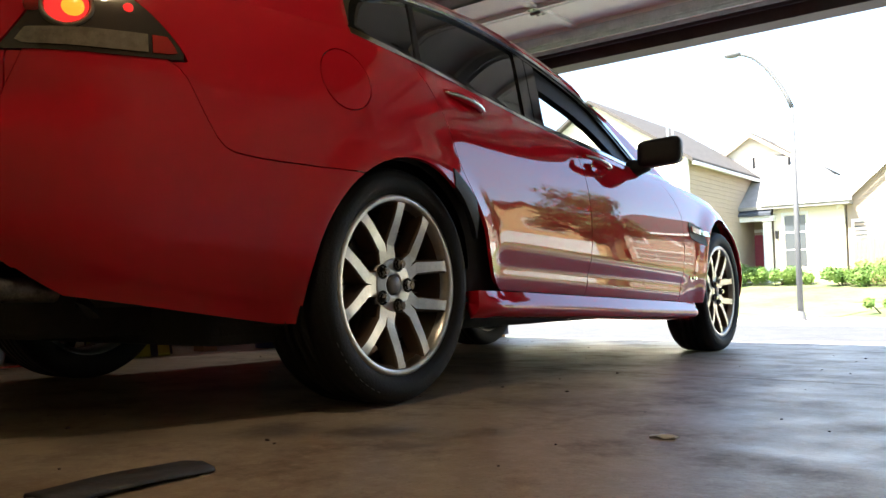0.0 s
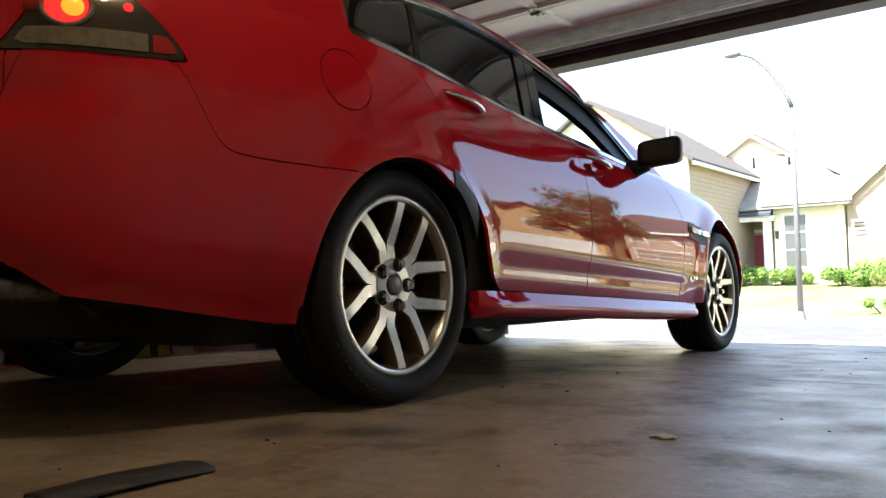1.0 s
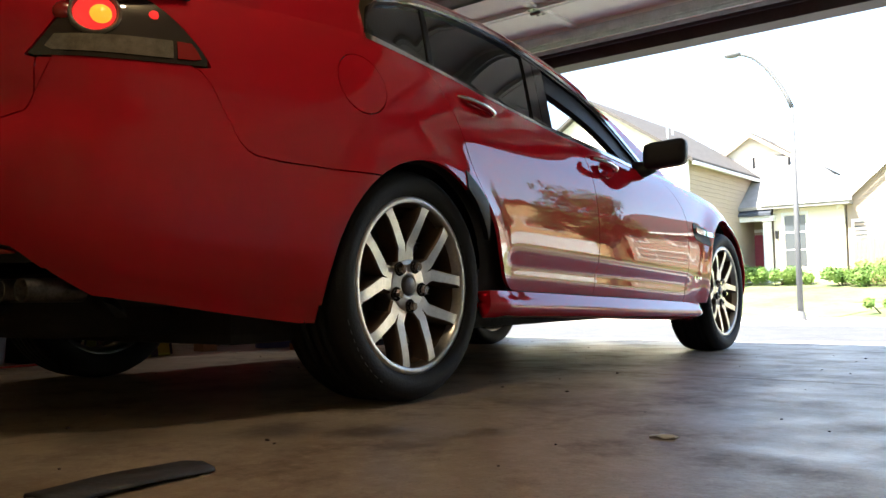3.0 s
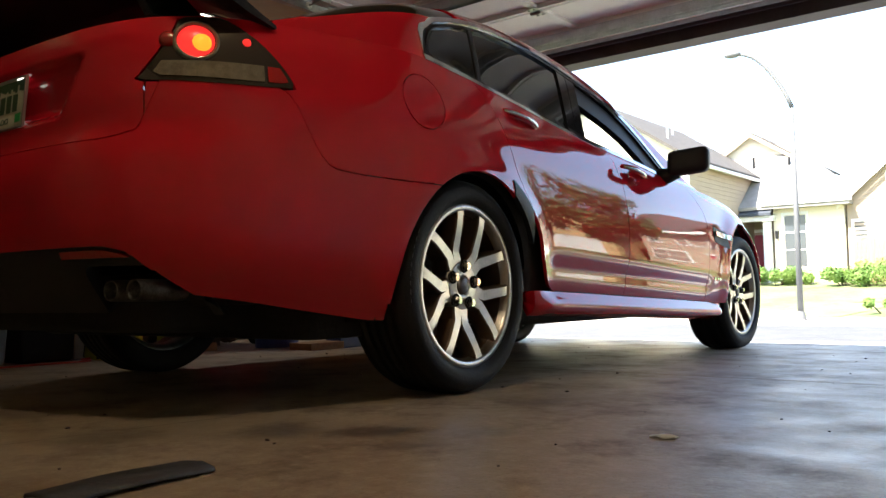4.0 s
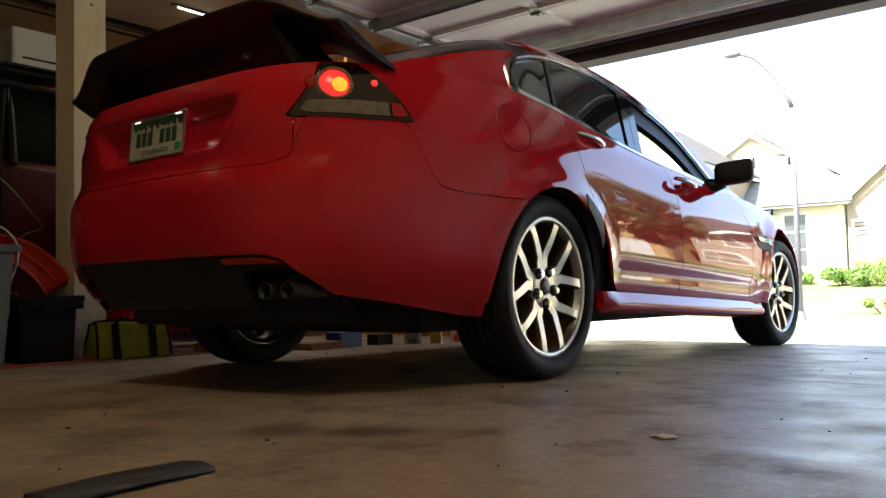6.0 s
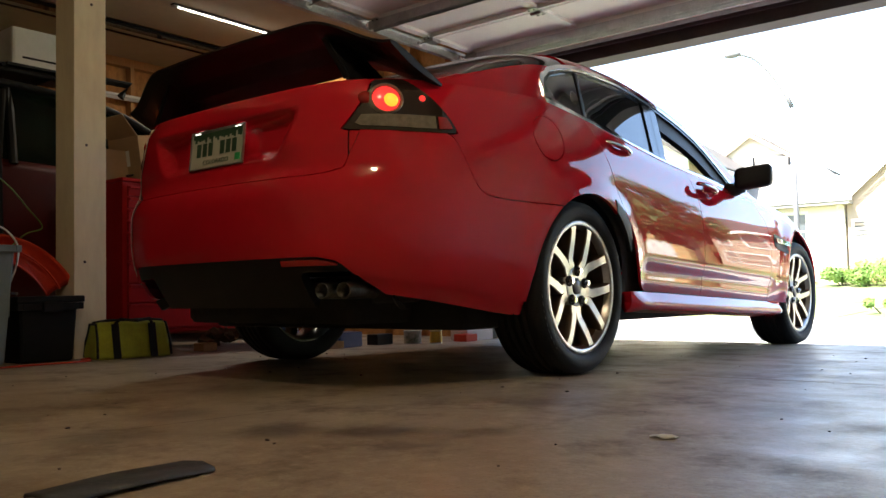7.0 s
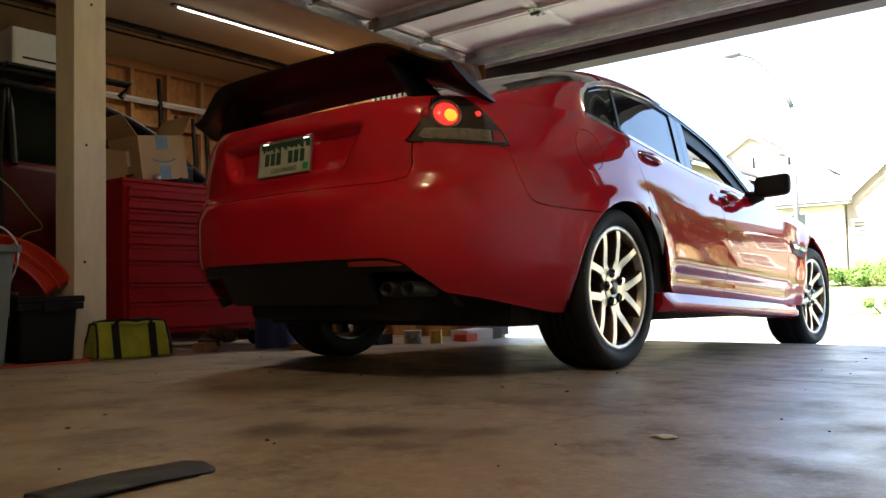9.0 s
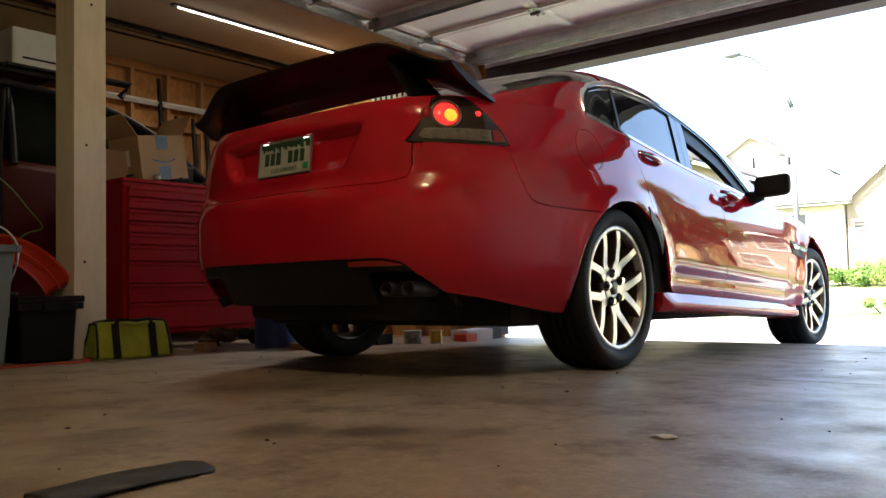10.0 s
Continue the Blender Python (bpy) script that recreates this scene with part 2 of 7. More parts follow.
def clip(V, F, fn):
    """Keep the side of a mesh where fn(point) > 0, cut along fn = 0."""
    g = [fn(v) for v in V]
    out, index, cuts, faces = [], {}, {}, []

    def keep(i):
        if i not in index:
            index[i] = len(out)
            out.append(V[i])
        return index[i]

    def cut(i, j):
        k = (min(i, j), max(i, j))
        if k not in cuts:
            a, b = k
            t = g[a] / (g[a] - g[b])
            cuts[k] = len(out)
            out.append(tuple(V[a][c] + t * (V[b][c] - V[a][c]) for c in range(3)))
        return cuts[k]
    for f in F:
        poly = []
        for i, j in zip(f, f[1:] + f[:1]):
            if g[i] > 0:
                poly.append(keep(i))
            if (g[i] > 0) != (g[j] > 0):
                poly.append(cut(i, j))
        if len(poly) > 2:
            faces.append(tuple(poly))
    return out, faces


def shell_part(name, V, F, material, parent, label="", thick=0.012, offset=0.0, both=False, mirror=False):
    """Links a cut skin as one mesh with turned-in edges; offset moves it along its normals."""
    bm = bmesh.new()
    vs = [bm.verts.new(v) for v in V]
    for f in F:
        try:
            bm.faces.new([vs[i] for i in f])
        except ValueError:
            pass
    bmesh.ops.remove_doubles(bm, verts=bm.verts[:], dist=0.0004)
    bm.normal_update()
    if offset:
        no = [(v, v.normal.copy()) for v in bm.verts]
        for v, n in no:
            v.co += n * offset
    if thick:
        edge = [e for e in bm.edges if e.is_boundary and not all(abs(v.co.x) < 0.002 for v in e.verts)]
        no = {v: v.normal.copy() for e in edge for v in e.verts}
        ret = bmesh.ops.extrude_edge_only(bm, edges=edge)
        nv = [g for g in ret["geom"] if isinstance(g, bmesh.types.BMVert)]
        old = {tuple(round(c, 6) for c in v.co): n for v, n in no.items()}
        for v in nv:
            n = old.get(tuple(round(c, 6) for c in v.co))
            if n:
                v.co -= n * thick
        for e in edge:
            e.smooth = False
    if mirror:
        for v in bm.verts:
            v.co.x = -v.co.x
        bmesh.ops.reverse_faces(bm, faces=bm.faces[:])
    if both:
        geo = bmesh.ops.duplicate(bm, geom=bm.verts[:] + bm.edges[:] + bm.faces[:])["geom"]
        for v in geo:
            if isinstance(v, bmesh.types.BMVert):
                v.co.x = -v.co.x
        bmesh.ops.reverse_faces(bm, faces=[f for f in geo if isinstance(f, bmesh.types.BMFace)])
        bmesh.ops.remove_doubles(bm, verts=[v for v in bm.verts if abs(v.co.x) < 0.003], dist=0.003)
    for f in bm.faces:
        f.smooth = True
    me = bpy.data.meshes.new(name)
    bm.to_mesh(me)
    bm.free()
    me.materials.append(material)
    ob = new(name, me)
    ob.parent = parent
    if label:
        tagged(ob, label)
    return ob


# ---- the garage ----
X_L, X_R, Y_B = -4.85, 3.95, -5.2          # left, right and back walls
CEIL = 2.70


def structure():
    # floor slab in bays, with sawn joints between them
    xs, ys = [X_L, -2.1, X_R], [Y_B, JOINT_Y, DOOR_Y + 0.08]
    fl = new("floor")
    tagged(fl, "oil-stained garage concrete slab with sawn joints", "floor", kind="structure")
    for i in range(2):
        for j in range(2):
            bm = span_box(xs[i] + 0.004, xs[i + 1] - 0.004, ys[j] + 0.004, ys[j + 1] - 0.004, -0.16, 0, 0.004)
            for v in bm.verts:
                v.co.z += fz(v.co.y)
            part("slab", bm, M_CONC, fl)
    for y0, y1 in ((Y_B, JOINT_Y), (JOINT_Y, DOOR_Y)):
        bm = span_box(X_L, X_R, y0, y1, -0.3, -0.012)
        for v in bm.verts:
            v.co.z += fz(v.co.y)
        part("joint_filler", bm, M_UNDER, fl)
    # walls
    w = tagged(part("wall_left", span_box(X_L - 0.15, X_L, Y_B, DOOR_Y + 0.15, -0.2, CEIL), M_OSB, None), "bare osb sheathing behind studs", "wall", kind="structure")
    for k in range(19):
        y = Y_B + 0.05 + k * 0.406
        part("stud", span_box(X_L, X_L + 0.089, y, y + 0.038, 0.05, CEIL - 0.08), M_STUD, w)
    part("top_plate", span_box(X_L, X_L + 0.089, Y_B, DOOR_Y, CEIL - 0.08, CEIL - 0.002), M_STUD, w)
    part("bottom_plate", span_box(X_L, X_L + 0.089, Y_B, DOOR_Y, -0.04, 0.05), M_STUD, w)
    part("fire_block", span_box(X_L, X_L + 0.088, Y_B, DOOR_Y, 2.06, 2.10), M_STUD, w)
    # out of view; white is chosen to throw light onto the car's flank
    tagged(part("wall_right", span_box(X_R, X_R + 0.15, Y_B, DOOR_Y + 0.15, -0.2, CEIL), M_WHITE, None), "unseen side wall, whitened to bounce light", "wall", kind="structure")
    tagged(part("wall_back", span_box(X_L - 0.15, X_R + 0.15, Y_B - 0.15, Y_B, -0.2, CEIL), M_DRYWALL, None), "taped drywall back wall", "wall", kind="structure")
    # front wall: left of the big door, with header
    fw = tagged(part("wall_front", span_box(X_L, -1.36, DOOR_Y, DOOR_Y + 0.15, -0.2, CEIL), M_OSB, None), "bare osb front wall between the doors", "wall", kind="structure")
    for x in (-4.6, -4.2, -3.8, -3.4, -3.0, -2.6, -2.2, -1.8, -1.5):
        part("stud", span_box(x, x + 0.038, DOOR_Y - 0.089, DOOR_Y, 0, CEIL - 0.05), M_STUD, fw)
    tagged(part("wall_front_right", span_box(3.55, X_R, DOOR_Y, DOOR_Y + 0.15, -0.2, CEIL), M_DRYWALL, None), "front wall beside the garage door", "wall", kind="structure")
    tagged(part("wall_front_header", span_box(-1.36, 3.55, DOOR_Y, DOOR_Y + 0.15, DOOR_Z + 0.17, CEIL), M_OSB, None), "wall above the garage door", "wall", kind="structure")
    tagged(part("door_header", span_box(-1.36, 3.55, DOOR_Y - 0.04, DOOR_Y + 0.155, DOOR_Z + 0.004, DOOR_Z + 0.168, 0.004), M_HEADER, None), "dark stained timber header over the garage door", "header", kind="structure")
    for x0, x1 in ((-1.40, -1.34), (3.53, 3.59)):
        tagged(part("door_jamb", span_box(x0, x1, DOOR_Y - 0.06, DOOR_Y + 0.17, -0.04, DOOR_Z - 0.002), M_HEADER, None), "dark timber door jamb", "jamb", kind="structure")
    # ceiling boards with an open joint
    ce = tagged(part("ceiling", span_box(X_L - 0.15, X_R + 0.15, Y_B - 0.15, DOOR_Y + 0.15, CEIL + 0.06, CEIL + 0.19), M_UNDER, None), "drywall ceiling with an open joint", "ceiling", kind="structure")
    bm = span_box(X_L, -3.90, Y_B, DOOR_Y - 0.01, CEIL, CEIL + 0.058)
    span_box(-3.76, -1.0, Y_B, DOOR_Y - 0.01, CEIL, CEIL + 0.058, bm=bm)
    span_box(-0.996, X_R, Y_B, DOOR_Y - 0.01, CEIL, CEIL + 0.058, bm=bm)
    tr = thing("ceiling_track", "black steel track running along the ceiling", "track")
    part("channel", span_box(-3.885, -3.79, Y_B, DOOR_Y - 0.12, CEIL - 0.035, CEIL - 0.002, 0.003), M_GLOSSBLACK, tr)
    part("rod", span_box(-4.06, -4.045, Y_B, DOOR_Y - 0.12, CEIL - 0.016, CEIL - 0.002), M_GLOSSBLACK, tr)
    tagged(part("ceiling_board", bm, M_DRYWALL, None), "yellowed taped drywall ceiling boards", "ceiling", kind="structure")


def overhead_door():
    """A sectional door, rolled up flat under the ceiling on its two tracks."""
    d = thing("garage_door", "white steel sectional garage door rolled up overhead", "garage door")
    z, x0, x1 = 2.255, -1.30, 3.50
    ys = [-0.38, 0.19, 0.76, 1.33, 1.90]
    for k, y in enumerate(ys[:-1]):
        y0, y1 = y + 0.004, y + 0.566
        bm = bmesh.new()
        span_box(x0, x1, y0, y1, z + 0.03, z + 0.045, bm=bm)
        span_box(x0, x1, y0, y0 + 0.04, z, z + 0.03, 0.003, bm=bm)
        span_box(x0, x1, y1 - 0.04, y1, z, z + 0.03, 0.003, bm=bm)
        p = part("door_section", bm, M_PANEL, d)
        for i in range(6):
            x = x0 + 0.02 + i * (x1 - x0 - 0.1) / 5
            part("stile", span_box(x, x + 0.06, y0 + 0.041, y1 - 0.041, z + 0.006, z + 0.0295, 0.002), M_PANEL, p)
    for y in (0.74, 1.88):
        bm = span_box(x0 - 0.02, x1, y - 0.03, y - 0.026, z - 0.065, z - 0.001)
        span_box(x0 - 0.02, x1, y - 0.026, y + 0.03, z - 0.004, z - 0.001, bm=bm)
        span_box(x0 - 0.02, x1, y + 0.026, y + 0.03, z - 0.065, z - 0.004, bm=bm)
        part("strut", bm, M_STEEL, d, "galvanised reinforcing strut")
    for y in (0.19, 0.76, 1.33):
        for x in (-1.25, -0.32, 0.66, 1.6):
            h = part("hinge", span_box(x - 0.035, x + 0.035, y - 0.08, y + 0.08, z - 0.006, z - 0.001, 0.002), M_STEEL, d)
            vv, ff = tube([(x - 0.04, y, z - 0.014), (x + 0.04, y, z - 0.014)], 0.011)
            link_mesh("pin", vv, ff, M_STEEL, h)
            for dx, dy in ((-0.02, -0.06), (0.02, -0.06), (-0.02, 0.06), (0.02, 0.06)):
                part("bolt", cyl_bm(0.007, 0.006, 0.006, 8, Matrix.Translation((x + dx, y + dy, z - 0.011))), M_UNDER, h)
    for y in (0.19, 0.76, 1.33, 1.86):
        vv, ff = tube([(-1.37, y, z - 0.01), (-1.24, y, z - 0.01)], 0.006)
        r = link_mesh("roller", vv, ff, M_STEEL, d)
        part("bracket", span_box(-1.285, -1.2, y - 0.045, y + 0.045, z - 0.03, z - 0.003, 0.002), M_STEEL, r)
        part("roller_wheel", cyl_bm(0.023, 0.023, 0.012, 16, Matrix.Translation((-1.37, y, z - 0.01)) @ Matrix.Rotation(radians(90), 4, "Y")), M_WHITE, r)
    part("bottom_rail", span_box(x0, x1, 1.905, 2.135, z - 0.030, z + 0.035, 0.004), M_PANEL, d, "white steel bottom rail")
    for y in (1.98, 2.10):
        part("rail_lip", span_box(x0, x1, y, y + 0.012, z - 0.060, z - 0.0305, 0.003), M_STEEL, d, "galvanised rail lip")
    bm = span_box(x0, x1, 2.137, 2.165, z - 0.075, z + 0.03, 0.004)
    part("bottom_seal", bm, M_HEADER, d, "black rubber bottom seal")
    for x in (-1.37, 3.56):
        t = thing("door_track", "galvanised overhead door track with hanger straps", "door track", "door tracks")
        bm = span_box(x - 0.03, x - 0.027, -1.6, 1.90, z - 0.045, z + 0.03)
        span_box(x - 0.027, x + 0.01, -1.6, 1.90, z - 0.045, z - 0.042, bm=bm)
        span_box(x - 0.027, x + 0.01, -1.6, 1.90, z + 0.027, z + 0.03, bm=bm)
        span_box(x + 0.007, x + 0.01, -1.6, 1.90, z - 0.042, z - 0.025, bm=bm)
        part("rail", bm, M_STEEL, t)
        bm = span_box(x - 0.075, x - 0.032, -1.6, 1.5, z + 0.01, z + 0.014)
        span_box(x - 0.036, x - 0.032, -1.6, 1.5, z + 0.014, z + 0.06, bm=bm)
        part("angle_iron", bm, M_STEEL, t)
        # the bend down to the jamb
        V, F = [], []
        n = 12
        for i in range(n + 1):
            a = radians(90) * i / n
            for r, dx in ((0.24, -0.03), (0.24, 0.008), (0.315, 0.008), (0.315, -0.03)):
                V.append((x + dx, 1.90 + r * math.sin(a) * 0.9, z - 0.285 + r * math.cos(a)))
        for i in range(n):
            for k in (0, 2, 3):
                a, b = i * 4 + k, i * 4 + (k + 1) % 4
                F.append((a, b, b + 4, a + 4))
        link_mesh("bend", V, F, M_STEEL, t)
        part("upright", span_box(x - 0.03, x + 0.008, 2.12, 2.18, 0.0, z - 0.29), M_STEEL, t)
        for y in (-1.2, 0.3, 1.45):
            part("hanger", span_box(x - 0.05, x - 0.035, y, y + 0.03, z, CEIL), M_STEEL, t)


def post():
    p = thing("post", "primed white timber post with nail dents", "post")
    tagged(p, kind="structure")
    part("shaft", span_box(-1.955, -1.750, -1.20, -1.015, 0.018, CEIL - 0.26, 0.004), M_POST, p)
    for z, y in ((2.0, -1.16), (1.2, -1.19), (0.55, -1.2)):
        part("nail", cyl_bm(0.008, 0.008, 0.004, 10, Matrix.Translation((-1.752, y + 0.06, z)) @ Matrix.Rotation(radians(90), 4, "Y")), M_HEADER, p)
    tagged(part("beam", span_box(-2.0, -1.72, Y_B, -0.98, CEIL - 0.258, CEIL - 0.002), M_POST, None), "boxed ceiling beam over the post", "beam", kind="structure")


def shop_light():
    s = thing("shop_light", "long led shop light on the ceiling, lit", "ceiling light")
    part("housing", span_box(-3.105, -3.055, 0.30, 2.13, CEIL - 0.016, CEIL - 0.002, 0.004), M_UNDER, s)
    vv, ff = tube([(-3.08, 0.34, CEIL - 0.024), (-3.08, 2.09, CEIL - 0.024)], 0.0065)
    link_mesh("tube", vv, ff, M_LED, s, "lit white led tube")
    for y in (0.32, 2.10):
        part("end_cap", span_box(-3.10, -3.06, y - 0.02, y + 0.02, CEIL - 0.036, CEIL - 0.0165, 0.003), M_STEEL, s)


lamp_area("shop_light_glow", look((-3.08, 1.2, CEIL - 0.045), (-3.08, 1.2, 0)), 0.008, 1.7, 3.4, (1.0, 0.90, 0.72))


def ceiling_fixture():
    """The twin-bulb lamp over the back of the garage, whose spots show in the paint."""
    f = thing("ceiling_fixture", "twin-bulb ceiling lamp at the back, lit", "ceiling light")
    part("canopy", cyl_bm(0.09, 0.11, 0.03, 28, Matrix.Translation((1.65, -2.75, CEIL - 0.032))), M_WHITE, f)
    for k, x in enumerate((1.58, 1.72)):
        part("socket", cyl_bm(0.022, 0.022, 0.05, 16, Matrix.Translation((x, -2.75, CEIL - 0.083))), M_WHITE, f)
        bm = bmesh.new()
        bmesh.ops.create_uvsphere(bm, u_segments=20, v_segments=12, radius=0.034, matrix=Matrix.Translation((x, -2.75, CEIL - 0.118)))
        part("bulb", bm, M_BULB, f, "lit warm bulb", smooth=True)
        ob = new("bulb_light", bpy.data.lights.new("bulb_light", "POINT"))
        ob.data.energy, ob.data.color, ob.data.shadow_soft_size = 2.5, (1.0, 0.80, 0.55), 0.04
        ob.location = (x, -2.75, CEIL - 0.20)


M_BULB = mat("lit warm bulb glass", (1, 0.9, 0.7), 0.3, emit=8.0, emit_color=(1.0, 0.80, 0.55))
ceiling_fixture()


# ---- outside ----
def gz(x, y):
    """Height of the land outside."""
    z = np.interp(y, [2.2, 3.0, 9.5, 11.5, 12.0, 19.0, 19.6, 21.5, 31.5, 60], [-0.115, -0.155, -0.62, -0.72, -0.80, -0.80, -0.72, -0.66, 0.30, 0.6])
    return float(z)


def outside():
    xs = list(np.concatenate([np.linspace(-400, -40, 10), np.linspace(-32, 60, 47), np.linspace(70, 400, 10)]))
    ys = list(np.concatenate([[-300, -80, -5.4, 2.2, 2.6], np.linspace(3, 34, 63), [40, 50, 60, 90, 150, 300, 500]]))
    V = [(x, y, gz(x, y) + (0.03 * noise.noise((x * 0.4, y * 0.4, 0)) if 21 < y < 40 else 0)) for y in ys for x in xs]
    n = len(xs)
    F = [(j * n + i, j * n + i + 1, (j + 1) * n + i + 1, (j + 1) * n + i) for j in range(len(ys) - 1) for i in range(n - 1)]
    tagged(link_mesh("ground", V, F, M_GRASS, smooth=True), "patchy sunlit front lawns", "ground", kind="structure")

    def strip(name, label, x0, x1, yy, lift, material, thick=0.1):
        V, F = [], []
        for y in yy:
            z = gz(0, y) + lift
            V += [(x0, y, z), (x1, y, z), (x0, y, z - thick), (x1, y, z - thick)]
        for i in range(len(yy) - 1):
            a = i * 4
            F += [(a, a + 1, a + 5, a + 4), (a + 2, a, a + 4, a + 6), (a + 1, a + 3, a + 7, a + 5)]
        F += [(0, 2, 3, 1), (a + 4, a + 5, a + 7, a + 6)]
        return tagged(link_mesh(name, V, F, material), label, name, kind="structure")
    strip("driveway", "pale sunlit concrete driveway", -1.6, 3.8, [2.325, 2.6, 3.0, 5, 7, 9.5, 11.4], 0.045, M_DRIVE)
    strip("road", "grey asphalt street", -120, 120, [12.2, 15.5, 18.8], 0.006, M_ASPHALT, 0.05)
    for nm, y0, y1 in (("kerb_near", 11.7, 12.19), ("kerb_far", 18.81, 19.3)):
        strip(nm, "concrete kerb and gutter", -120, 120, [y0, (y0 + y1) / 2, y1], 0.03, M_DRIVE)
    strip("pavement", "pale concrete pavement", -120, 120, [19.32, 20.0, 20.6], 0.03, M_DRIVE)


def gable_prism(x0, x1, y0, y1, z0, z1, over, thick, along="y"):
    """Two roof slabs over a plan, ridge along y or x, from eave height z0 to ridge z1."""
    bm = bmesh.new()
    if along == "x":
        x0, x1, y0, y1 = y0, y1, x0, x1
    xm = (x0 + x1) / 2
    k = (z1 - z0) / (xm - x0)
    for s in (-1, 1):
        xe = xm + s * ((x1 - x0) / 2 + over)
        ze = z0 - k * over
        V = []
        for y in (y0 - over, y1 + over):
            V += [(xm, y, z1), (xe, y, ze), (xe, y, ze + thick), (xm, y, z1 + thick)]
        vs = [bm.verts.new((v[1], v[0], v[2]) if along == "x" else v) for v in V]
        for f in ((0, 1, 2, 3), (7, 6, 5, 4), (0, 4, 5, 1), (1, 5, 6, 2), (2, 6, 7, 3), (3, 7, 4, 0)):
            bm.faces.new([vs[i] for i in f])
    bmesh.ops.recalc_face_normals(bm, faces=bm.faces[:])
    return bm


def lap_wall(x0, x1, y, z0, z1, top=None, face=-1, step=0.18):
    """A wall of lapped boards in the plane y, facing -y; top(x) cuts it to a gable."""
    bm = bmesh.new()
    z, prev = z0, None
    while z < z1 - 0.01:
        zt = min(z + step, z1)
        (a, b), (c, d) = (top(zt), top(z)) if top else ((x0, x1), (x0, x1))
        if b - a <= 0.05:
            break
        lo = [bm.verts.new((c, y - 0.028, z)), bm.verts.new((d, y - 0.028, z))]
        hi = [bm.verts.new((a, y - 0.010, zt)), bm.verts.new((b, y - 0.010, zt))]
        back = [bm.verts.new((a, y + 0.1, zt)), bm.verts.new((b, y + 0.1, zt))]
        if prev:
            bm.faces.new((prev[0], prev[1], lo[1], lo[0]))
        bm.faces.new((lo[0], lo[1], hi[1], hi[0]))
        prev, z = hi, zt
        if z >= z1 - 0.01:
            bm.faces.new((hi[0], hi[1], back[1], back[0]))
        else:
            bmesh.ops.delete(bm, geom=back, context="VERTS")
    return bm


def window_unit(parent, x0, x1, z0, z1, y, mull=1, cross=1, shutter=False):
    w = part("window", span_box(x0 - 0.10, x1 + 0.10, y - 0.05, y - 0.012, z1, z1 + 0.12, 0.005), M_WHITE, parent, "white framed window")
    part("sill", span_box(x0 - 0.12, x1 + 0.12, y - 0.09, y - 0.012, z0 - 0.10, z0, 0.005), M_WHITE, w)
    for xa, xb in ((x0 - 0.10, x0), (x1, x1 + 0.10)):
        part("frame", span_box(xa, xb, y - 0.05, y - 0.012, z0 + 0.001, z1 - 0.001, 0.004), M_WHITE, w)
    for i in range(mull + 1):
        for j in range(cross + 1):
            xa, xb = x0 + (x1 - x0) * i / (mull + 1), x0 + (x1 - x0) * (i + 1) / (mull + 1)
            za, zb = z0 + (z1 - z0) * j / (cross + 1), z0 + (z1 - z0) * (j + 1) / (cross + 1)
            part("pane", span_box(xa + 0.025, xb - 0.025, y - 0.018, y - 0.011, za + 0.025, zb - 0.025), M_PANE, w)
    bm = bmesh.new()
    for i in range(1, mull + 1):
        xa = x0 + (x1 - x0) * i / (mull + 1)
        span_box(xa - 0.025, xa + 0.025, y - 0.045, y - 0.012, z0, z1, bm=bm)
    for j in range(1, cross + 1):
        za = z0 + (z1 - z0) * j / (cross + 1)
        span_box(x0, x1, y - 0.043, y - 0.012, za - 0.025, za + 0.025, bm=bm)
    if mull or cross:
        part("mullion", bm, M_WHITE, w)
    else:
        bm.free()
    return w


